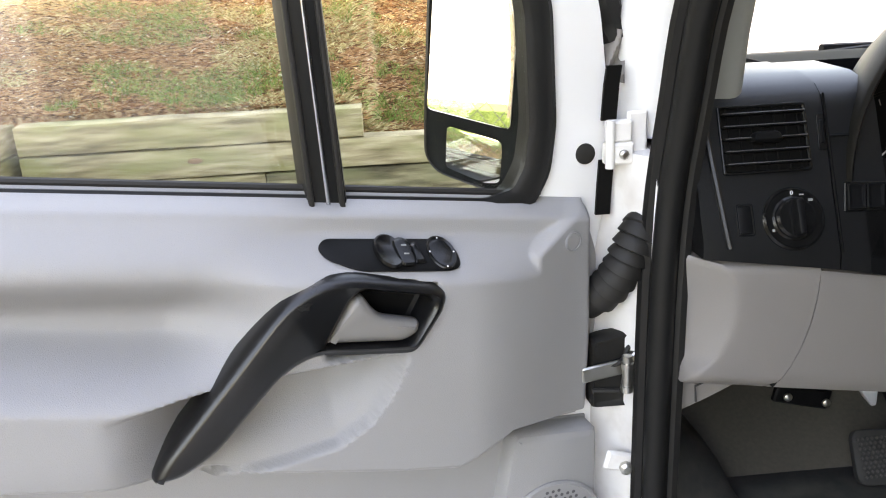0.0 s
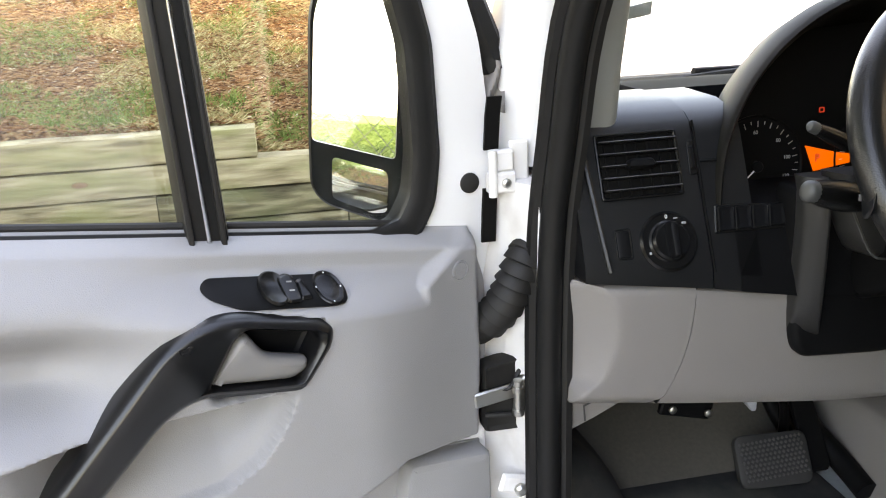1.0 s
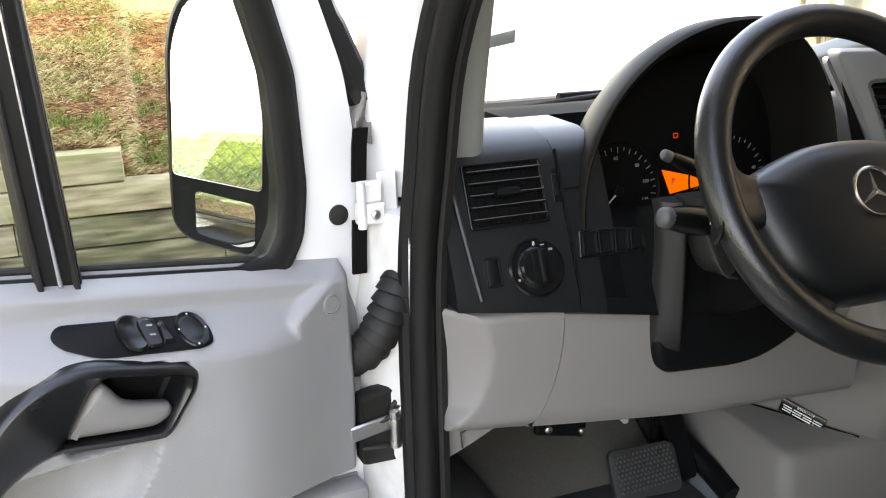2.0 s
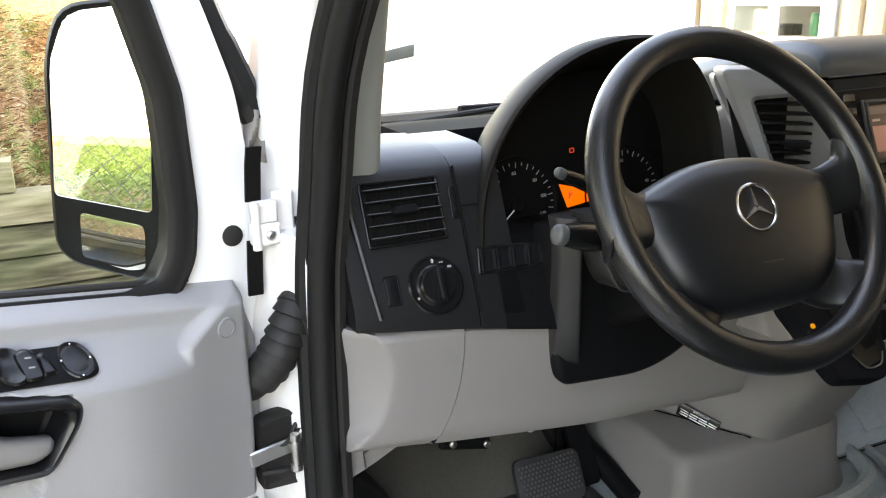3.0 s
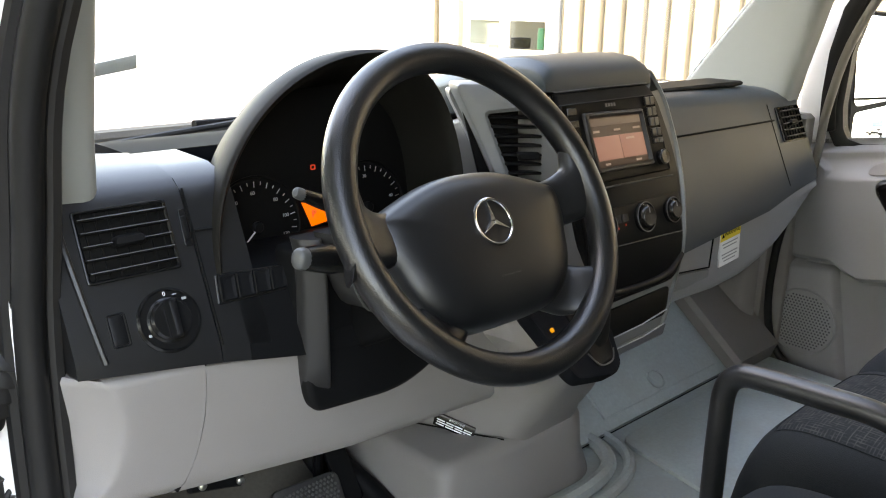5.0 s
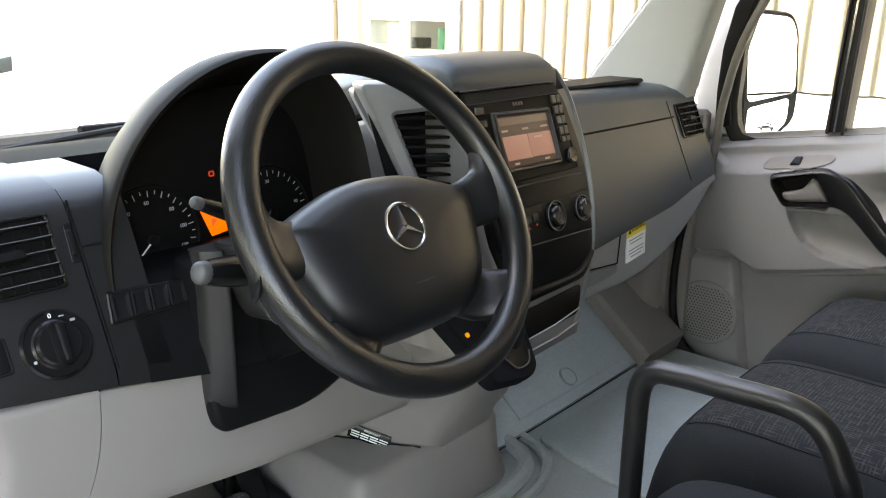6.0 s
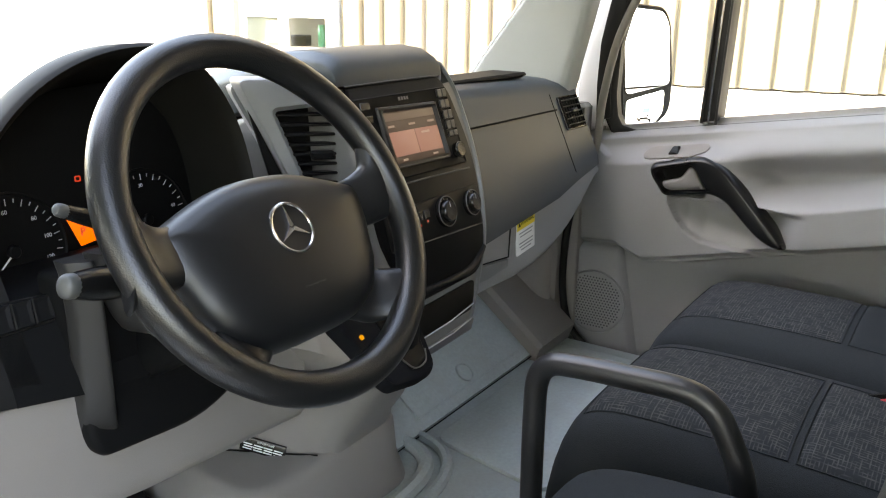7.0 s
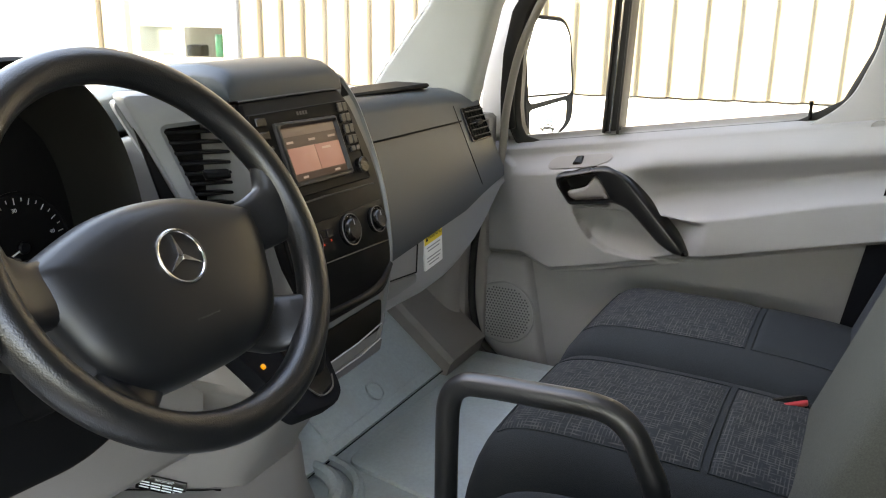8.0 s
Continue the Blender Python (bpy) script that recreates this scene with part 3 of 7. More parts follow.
# ---- unseen trees on the bank, added to keep the sun off the van ----
def tree(x, y, h, seed, low=0.42):
    rnd = random.Random(seed)
    z = bank_height(x, y) - 0.1
    t = thing("shade_pine", (x, y, z), "tall unseen pine with a bare lower trunk, added to shade the van", "tree", "trees on the bank")
    line = [Vector((x + 0.06 * k * rnd.uniform(-1, 1), y + 0.06 * k * rnd.uniform(-1, 1), z + h * k / 8)) for k in range(9)]
    part("trunk", tube(curve_through(line, 3), [0.16 * (1 - 0.85 * i / 24) for i in range(25)], 10), BARK, t)
    vs, fs = [], []
    for k in range(34):
        f = rnd.uniform(low, 1.0)
        p = line[0].lerp(line[-1], f)
        az, L = rnd.uniform(0, 6.283), (1.3 - f) * h * 0.24 * rnd.uniform(0.75, 1.15)
        q = p + Vector((math.cos(az) * L, math.sin(az) * L, L * rnd.uniform(0.05, 0.4)))
        part("limb", tube([p, p.lerp(q, 0.5) + Vector((0, 0, 0.05)), q], [0.04, 0.025, 0.01], 5), BARK, t)
        for _ in range(90):
            c = p.lerp(q, rnd.uniform(0.25, 1.05)) + Vector([rnd.gauss(0, 0.28) for _ in range(3)])
            d = Vector([rnd.gauss(0, 1) for _ in range(3)]).normalized()
            s = d.orthogonal() * rnd.uniform(0.10, 0.2)
            i = len(vs)
            vs += [c - s, c + s, c + d * rnd.uniform(0.2, 0.4)]
            fs.append((i, i + 1, i + 2))
    me = bpy.data.meshes.new("crown")
    me.from_pydata([tuple(v) for v in vs], [], fs)
    me.materials.append(LEAF)
    cr = new("crown", me)
    cr.parent = t
    cr.matrix_parent_inverse = t.matrix_basis.inverted()


# Low crowns beside the doorway cut the sky light reaching the cab
for i, (x, y, h) in enumerate(((-6.6, -2.4, 10.0), (-6.4, -0.7, 10.0), (-7.0, 1.0, 10.3), (-6.5, 2.6, 10.2), (-6.9, 4.2, 10.4), (-6.6, 5.8, 10.0), (-6.8, 7.4, 10.2), (-8.5, 3.4, 11.0), (-8.4, 6.6, 10.8))):
    tree(x, y, h, 40 + i, 0.12 if y < 5 else 0.42)

for i, (x, y, r) in enumerate(((-3.9, -13.2, 0.10), (-2.9, -13.6, 0.08), (-2.3, -12.6, 0.06))):
    bz = bank_height(x, y) - 0.1
    bare = thing("bare_tree", (x, y, bz), "slim bare tree trunk on the bank behind", "tree", "bare trees behind")
    stem = curve_through([(x + 0.10 * math.sin(k * 1.3 + i), y, bz + 1.1 * k) for k in range(8)], 3)
    part("trunk", tube(stem, [r * (1 - 0.7 * k / len(stem)) for k in range(len(stem))], 8), BARK, bare)
    for k in range(5):
        p = stem[8 + 2 * k]
        part("limb", tube([p, p + Vector((0.5 * (-1) ** k, 0.1, 0.45)), p + Vector((0.8 * (-1) ** k, 0.2, 1.0))], [r * 0.4, r * 0.25, r * 0.1], 5), BARK, bare)

# ---- chain-link fence on the bank behind ----
FY = -2.1
fence = thing("chain_link_fence", (-2.0, FY, bank_height(-2.0, FY)), "grey chain-link fence behind the timber wall", "fence")
for k in range(3):
    fx = -3.6 + 1.6 * k
    fz = bank_height(fx, FY)
    part("post", tube([(fx, FY, fz - 0.1), (fx, FY, 1.95 + 0.12 * max(0.0, -1.8 - fx))], 0.022, 8), STEEL, fence)
bm = bmesh.new()
for k in range(-30, 75):
    for dx in (-1.5, 1.5):
        x0 = -3.6 + 0.085 * k
        lo, hi = sorted(((-3.7 - x0) / dx, (-0.3 - x0) / dx))
        lo, hi = max(lo, 0.0), min(hi, 1.0)
        if hi - lo > 0.03:
            ends = []
            for f in (lo, hi):
                wx = x0 + dx * f
                foot = bank_height(wx, FY)
                ends.append((wx, FY + 0.003 * dx, foot + (1.9 - foot) * f))
            tube(ends, 0.0026, 3, bm=bm)
part("wire_mesh", bm, WIRE, fence, kind="stuff")

# ---- a van parked far behind on the drive ----
parked = thing("parked_van", (4.4, -12.5, 0.0), "white van with blue-tinted windows parked behind", "van")
PKF = Frame((4.4, -11.2, 0.0), (1, 0, 0), (0, 0, 1), (0, 1, 0))
VANGLASS = material("blue_tinted_glass", (0.10, 0.16, 0.24), 0.12, var=0.1)
part("body", stack(bmesh.new(), PKF, rounded([(-0.95, 0.35), (0.95, 0.35), (0.95, 1.3), (0.80, 2.25), (-0.80, 2.25), (-0.95, 1.3)], 0.12, 4), [(0.12, -4.8), (0.0, -4.6), (0.0, -0.9), (0.05, -0.3), (0.2, 0.0)]), PAINT, parked)
part("windscreen", plate(PKF, rounded([(-0.72, 1.25), (0.72, 1.25), (0.62, 1.95), (-0.62, 1.95)], 0.08), -0.02, 0.012, 0.004), VANGLASS, parked)
part("bumper", box(PKF, 0, 0.5, -0.05, 1.8, 0.26, 0.14, 0.05), BLACK, parked)
part("grille", box(PKF, 0, 0.92, -0.02, 1.0, 0.2, 0.04, 0.02), BLACK, parked)
for sg in (-1, 1):
    part("headlight", box(PKF, sg * 0.72, 0.92, -0.03, 0.3, 0.2, 0.05, 0.03), STICKERM, parked)
    for yy in (-1.0, -3.8):
        part("wheel", lathe(Frame((4.4 + sg * 0.98, -11.2 + yy, 0.34), (0, 1, 0), (0, 0, 1), (sg, 0, 0)), 0, 0, [(0.34, -0.2), (0.34, -0.02), (0.30, 0.0), (0.2, -0.02)], 24), RUBBER, parked)

# ---- the building beside the drive ----
BU = Vector((-0.21, 0.978, 0)).normalized()          # along the wall, forwards
BO = Vector((4.21, 1.495, 0))
BF = Frame(BO, BU, (0, 0, 1), (-BU.y, BU.x, 0))       # n looks towards the van
BASE = 1.33
building = thing("building", BO, "cream ribbed metal building with a small sliding window", "building")
W_A0, W_A1, W_B0, W_B1 = 1.90, 2.55, 1.41, 2.25      # window opening along the wall and in height


def ribbed(a0, a1, z0, z1, pitch, start):
    """Ribbed metal sheet: each rib has a steep rear step, a slope up and a long slope down."""
    bm = bmesh.new()
    prof = []
    for k in range(int((a0 - start) / pitch) - 2, int((a1 - start) / pitch) + 2):
        c = start + pitch * k
        for da, d in ((0.0, 0.0), (0.006, 0.032), (0.009, 0.034), (0.42 * pitch, 0.050), (0.48 * pitch, 0.050), (0.93 * pitch, 0.004)):
            if a0 < c + da < a1:
                prof.append((c + da, d))
    prof = [(a0, 0.0)] + prof + [(a1, 0.0)]
    lo = [bm.verts.new(BF.at(a, z0, d)) for a, d in prof]
    hi = [bm.verts.new(BF.at(a, z1, d)) for a, d in prof]
    for i in range(len(prof) - 1):
        bm.faces.new((lo[i], lo[i + 1], hi[i + 1], hi[i]))
    return bm


for a0, a1, z0, z1 in ((-9.0, 0.6, BASE, 4.2), (0.6, W_A0 - 0.06, BASE, 4.2), (W_A1 - 0.03, 2.74, BASE, 4.2), (W_A0 - 0.06, W_A1 - 0.03, BASE, W_B0), (W_A0 - 0.06, W_A1 - 0.03, W_B1, 4.2)):
    pitch, start = (0.1545, -0.304) if a0 < 0.5 else (0.1255, 1.834)
    part("siding", ribbed(a0, a1, z0, z1, pitch, start), SIDING, building, angle=15)
part("wall_core", box(BF, -3.135, 2.1, -5.0, 11.73, 4.2, 4.6, 0.01), WHITEWALL, building)
part("wall_base", box(BF, -3.135, BASE / 2 - 0.01, -0.39, 11.73, BASE, 0.44, 0.02), WHITEWALL, building, "white painted masonry base")
part("roof", box(BF, -3.135, 4.3, -5.3, 12.2, 0.16, 5.8, 0.02), SIDING, building)
win = part("window", plate(BF, rect((W_A0 + W_A1) / 2, (W_B0 + W_B1) / 2, W_A1 - W_A0 + 0.08, W_B1 - W_B0 + 0.06, 0.01, 2), -0.05, 0.05, 0.008,
                          hole=rect((W_A0 + W_A1) / 2, (W_B0 + W_B1) / 2, W_A1 - W_A0 - 0.04, W_B1 - W_B0 - 0.06, 0.006, 2)), WHITE, building, "white sliding window frame")
part("mullion", box(BF, 2.215, (W_B0 + W_B1) / 2, -0.02, 0.045, W_B1 - W_B0, 0.05, 0.004), WHITE, win)
part("sill", box(BF, (W_A0 + W_A1) / 2, W_B0 - 0.005, -0.05, W_A1 - W_A0 + 0.14, 0.035, 0.13, 0.005), SIDING, win)
# Room colour lightened to carry the reflection in the pane
ROOM = material("room_with_reflection", (0.22, 0.21, 0.175), 0.8, var=0.2, scale=4)
BLIND = material("pale_blind", (0.36, 0.36, 0.32), 0.8, var=0.05, scale=8)
GREENB = material("green_bottle", (0.05, 0.28, 0.16), 0.35, var=0.1)
part("pane", plate(BF, rect((W_A0 + W_A1) / 2, (W_B0 + W_B1) / 2, W_A1 - W_A0 - 0.03, W_B1 - W_B0 - 0.04, 0.004, 2), -0.03, -0.024, 0.001), GLASS, win)
part("room", box(BF, (W_A0 + W_A1) / 2, (W_B0 + W_B1) / 2, -0.36, W_A1 - W_A0, W_B1 - W_B0, 0.02, 0.002), ROOM, win, "interior behind the glass, lightened for the pane's reflection")
part("shade", box(BF, 2.23, 1.93, -0.085, 0.62, 0.65, 0.012, 0.002), WHITE, win, "white roller shade")
part("blind", box(BF, 2.39, 1.82, -0.10, 0.28, 0.72, 0.012, 0.002), BLIND, win, "pale half of the window")
bottle = thing("bottle", BF.at(2.076, W_B0 + 0.03, -0.2), "green bottle standing on the inner window sill", "bottle")
part("bottle_body", lathe(Frame(BF.at(2.076, W_B0 + 0.03, -0.2), BU, BF.n, (0, 0, 1)), 0, 0, [(0.024, 0), (0.027, 0.008), (0.027, 0.10), (0.025, 0.108), (0.025, 0.125)], 16), GREENB, bottle)
tub = thing("container", BF.at(2.22, W_B0 + 0.03, -0.2), "dark container standing on the inner window sill", "container")
part("tub", box(Frame(BF.at(2.22, W_B0 + 0.03, -0.24), BU, (0, 0, 1), BF.n), 0, 0.032, 0, 0.10, 0.065, 0.09, 0.01), BLACK, tub)

# ---- the van's shell ----
CX = 1.125                                             # the van's middle line


def both(fn):
    """Call fn for the driver's side and, mirrored, for the passenger's."""
    fn(lambda x: x)
    fn(lambda x: 2 * CX - x)


shell = thing("van_shell", (CX, 0.4, 0.4), "white van cab shell seen from the open driver's door", "van", kind="structure")
# cab floor, unseen dark load space added to dim the rear, roof, front bulkhead
FL = Frame((0, 0, 0), (1, 0, 0), (0, 1, 0))
part("cab_floor", box(FL, CX, 0.52, 0.73, 1.76, 2.1, 0.12, 0.02), FLOORMAT, shell, "grey rubber cab floor")
part("cargo_floor", box(FL, CX, -1.60, 0.72, 1.86, 2.12, 0.10, 0.02), FLOORDARK, shell, "unseen dark floor of a load space, added to dim the cab's rear")
part("rear_wall", box(FL, CX, -2.66, 0.5, 1.9, 0.06, 1.95, 0.01), CARPET, shell, "unseen dark end wall of a load space, added to dim the cab's rear")
part("roof_skin", box(FL, CX, -0.9, 2.42, 1.9, 3.4, 0.05, 0.02), PAINT, shell)
part("headliner", box(FL, CX, -0.1, 2.34, 1.78, 1.4, 0.04, 0.02), TRIM, shell)
part("front_bulkhead", box(FL, CX, 1.66, 0.5, 1.75, 0.06, 0.98, 0.01), CARPET, shell, "felt-faced front bulkhead")
part("cowl", box(FL, CX, 1.62, 1.40, 1.70, 0.36, 0.06, 0.02), BLACK, shell)


def side(mx):
    part("sill_step", box(FL, mx(0.20), 0.42, 0.42, 0.18, 1.2, 0.29, 0.03), PAINT_DIRTY, shell)
    part("b_pillar", box(FL, mx(0.20), -0.34, 0.42, 0.20, 0.34, 2.0, 0.03), PAINT, shell)
    part("rear_side", box(FL, mx(0.16), -1.6, 0.42, 0.06, 2.2, 2.02, 0.02), PAINT, shell)
    # Unseen lining, kept dark so less light comes back from behind
    part("cargo_lining", box(FL, mx(0.205), -1.58, 0.80, 0.02, 2.1, 1.62, 0.006), CARPET, shell, "unseen dark lining of a load space, added to dim the cab's rear")
    part("cant_rail", box(FL, mx(0.24), 0.1, 2.26, 0.14, 1.4, 0.17, 0.04), PAINT, shell)
    part("kick_panel", box(FL, mx(0.235), 1.32 if mx(0) == 0 else 1.36, 0.60, 0.05, 0.66, 0.85, 0.02), GREY2, shell)
    if mx(0) != 0:
        part("dash_end_closer", box(FL, 2.00, 1.20, 0.75, 0.10, 0.08, 0.72, 0.01), GREY2, shell)
        part("jamb_filler", box(FL, 2.045, 1.05, 0.70, 0.05, 0.12, 0.77, 0.01), GREY2, shell, "grey return beside the door seal")
    # windscreen pillar: grey trim inside, painted skin outside; rows of height, rear, front, outer and inner edge
    rows = ((1.46, 1.01, 1.30, 0.262, 0.342), (1.58, 0.985, 1.215, 0.264, 0.340), (1.73, 0.945, 1.095, 0.270, 0.342), (1.90, 0.855, 0.985, 0.285, 0.352), (2.10, 0.70, 0.83, 0.305, 0.365), (2.34, 0.48, 0.61, 0.325, 0.385))
    part("pillar_trim", loft([[Vector((mx(a), b, z)) for a, b in rounded([(xo, y0), (xi - 0.012, y0 - 0.004), (xi, y0 + 0.015), (xi + 0.028, y1), (xo + 0.02, y1 + 0.01)], 0.012, 3)] for z, y0, y1, xo, xi in rows]), TRIM, shell, "grey windscreen pillar trim", angle=50)
    part("pillar_skin", loft([[Vector((mx(a), b, z)) for a, b in rounded([(xo - 0.065, y0 + 0.06), (xo - 0.03, y0 + 0.015), (xo - 0.003, y0 + 0.01), (xo + 0.017, y1 + 0.014), (xo + 0.06, y1 + 0.03), (xo - 0.01, y1 + 0.05), (xo - 0.05, y1 - 0.02)], 0.012, 3)] for z, y0, y1, xo, xi in rows]), PAINT, shell, angle=50)
    # front wing panel with the hinge jamb
    rings = []
    for z in (0.45, 0.7, 0.95, 1.2, 1.35, 1.45):
        rings.append([Vector((mx((0.13 if mx(0) == 0 else 0.09) + a), b + (0.0 if mx(0) == 0 else 0.06), z)) for a, b in rounded([(0.095, 0.955), (0.10, 1.02), (0.10, 1.5), (0.0, 1.6), (-0.02, 1.2), (0.02, 1.06), (0.06, 1.02)], 0.012, 3)])
    part("hinge_jamb", loft(rings), PAINT_DIRTY, shell, "white hinge jamb with dust")


both(side)
WS = Frame((CX, 1.50, 1.46), (1, 0, 0), (0, -0.67, 0.74))
part("windscreen", plate(WS, rounded([(-0.84, 0), (0.84, 0), (0.76, 1.12), (-0.76, 1.12)], 0.05), 0, 0.006, 0.001), WSGLASS, shell, "clear windscreen glass").visible_shadow = False
part("hood_panel", box(FL, CX, 2.1, 1.05, 1.6, 0.75, 0.08, 0.03), PAINT, shell)
stick = thing("windscreen_sticker", WS.at(-0.6, 0.2), "small grey sticker on the inside of the windscreen", "sticker")
part("sticker_film", plate(WS, rounded([(-0.690, 0.185), (-0.585, 0.210), (-0.592, 0.240), (-0.690, 0.213)], 0.002), -0.003, -0.001, 0.0005), STICKERM, stick)


# rubber seals round the door openings
def seal(mx):
    low = [(0.231, 0.95, 0.50), (0.231, 0.95, 0.80), (0.231, 0.95, 1.10)] if mx(0) == 0 else [(0.25, 0.70, 0.72), (0.25, 0.85, 0.775), (0.25, 0.93, 0.825), (0.25, 0.985, 0.875), (0.25, 1.012, 0.95), (0.25, 1.018, 1.06), (0.246, 1.005, 1.20)]
    rise = [(0.236, 0.955, 1.35), (0.2455, 0.94, 1.50), (0.256, 0.885, 1.68)] if mx(0) == 0 else [(0.238, 0.955, 1.35), (0.240, 0.94, 1.50), (0.262, 0.885, 1.68)]
    path = low + rise + [(0.30, 0.73, 1.92), (0.345, 0.45, 2.22), (0.35, 0.2, 2.26), (0.35, -0.12, 2.26), (0.33, -0.18, 2.15), (0.27, -0.19, 1.5), (0.26, -0.18, 0.9), (0.26, -0.14, 0.72)]
    P = curve_through([(mx(p[0]), p[1], p[2]) for p in path], 5)
    s = thing("door_seal", P[0], "black rubber door seal round the cab opening", "seal", "door seals", "structure")
    o = 1.0 if mx(0) == 0 else -1.0
    if o < 0:
        part("bulb", tube(P[:36], 0.010, 10), SEAL, s)
        part("upper_bulb", tube(P[35:], 0.010, 10), TAUPE, s, "taupe rubber")
        return
    part("bulb", tube([p + Vector((o * -0.002, 0, 0)) for p in P], 0.0155, 10), SEAL, s)
    part("lip", tube([p + Vector((o * 0.022, 0.012, 0)) for p in P], 0.0125, 8), RUBBER, s)
    part("web", tube([p + Vector((o * 0.010, 0.012, 0)) for p in P], 0.013, 8), SEAL, s)
    part("carrier", tube([p + Vector((o * -0.016, 0.020, 0)) for p in P], 0.011, 8), SEAL, s)


both(seal)

# ---- the doors: s runs from the hinge edge to the latch, d inwards, z up ----
def sill_z(s):
    return 1.398 + 0.155 * s


def panel_bottom(s):
    return lerp_table([(-0.03, 1.096), (0.10, 1.118), (0.175, 1.090), (0.25, 1.105), (0.9, 1.265)], s)


def relief(s, z):
    """How far the trim stands in from the sill's plane."""
    h = sill_z(s) - z
    roll = -0.022 + 0.034 * sm(0.0, 0.022, h)
    q = ((1.384 - z) * 0.60 - (s - 0.016) * 0.32) / 0.68             # raised corner above the hinge
    facet = sm(0.0, 0.010, q) * sm(0.085, 0.06, s)
    roll += facet * 0.012 * sm(0.022, 0.0, h)
    front = 0.055 * max(sm(0.035, 0.085, h), facet) * sm(-0.05, 0.16, s) - 0.012 * sm(0.15, 0.32, h)
    rear = 0.034 * sm(0.015, 0.075, h) - 0.050 * sm(0.077, 0.136, h) + 0.092 * sm(0.148, 0.208, h + 0.030 * sm(0.5, 0.9, s)) - 0.02 * sm(0.26, 0.36, h)
    w = sm(-0.08, 0.06, s - (0.40 + (1.37 - z) * 0.62))
    d = roll + front * (1 - w) + rear * w
    # scooped pocket under the pull handle
    if 1.150 < z < 1.275:
        lo = lerp_table([(1.155, 0.42), (1.160, 0.381), (1.168, 0.317), (1.191, 0.278), (1.221, 0.254), (1.253, 0.237), (1.275, 0.233)], z)
        zb = lerp_table([(0.23, 1.26), (0.237, 1.253), (0.254, 1.221), (0.278, 1.191), (0.317, 1.168), (0.381, 1.160), (0.50, 1.150)], s)
        deep = 0.017 + 0.042 * sm(0.0, 0.085, z - zb)
        d -= deep * sm(0.0, 0.006, s - lo) * sm(0.0, 0.007, z - zb) * sm(0.56, 0.44, s) * sm(1.275, 1.262, z)
    # the handle's eye
    d -= 0.060 * sm(0.0, 0.009, s - 0.193 - 0.745 * max(0.0, 1.322 - z)) * sm(0.325, 0.308, s) * sm(1.276, 1.290, z) * sm(min(1.366, 1.349 + 0.26 * (s - 0.198)), min(1.358, 1.341 + 0.26 * (s - 0.198)), z)
    d -= 0.022 * sm(panel_bottom(s) + 0.018, panel_bottom(s) + 0.002, z)
    d -= 0.03 * sm(-0.014, -0.036, s)
    return d


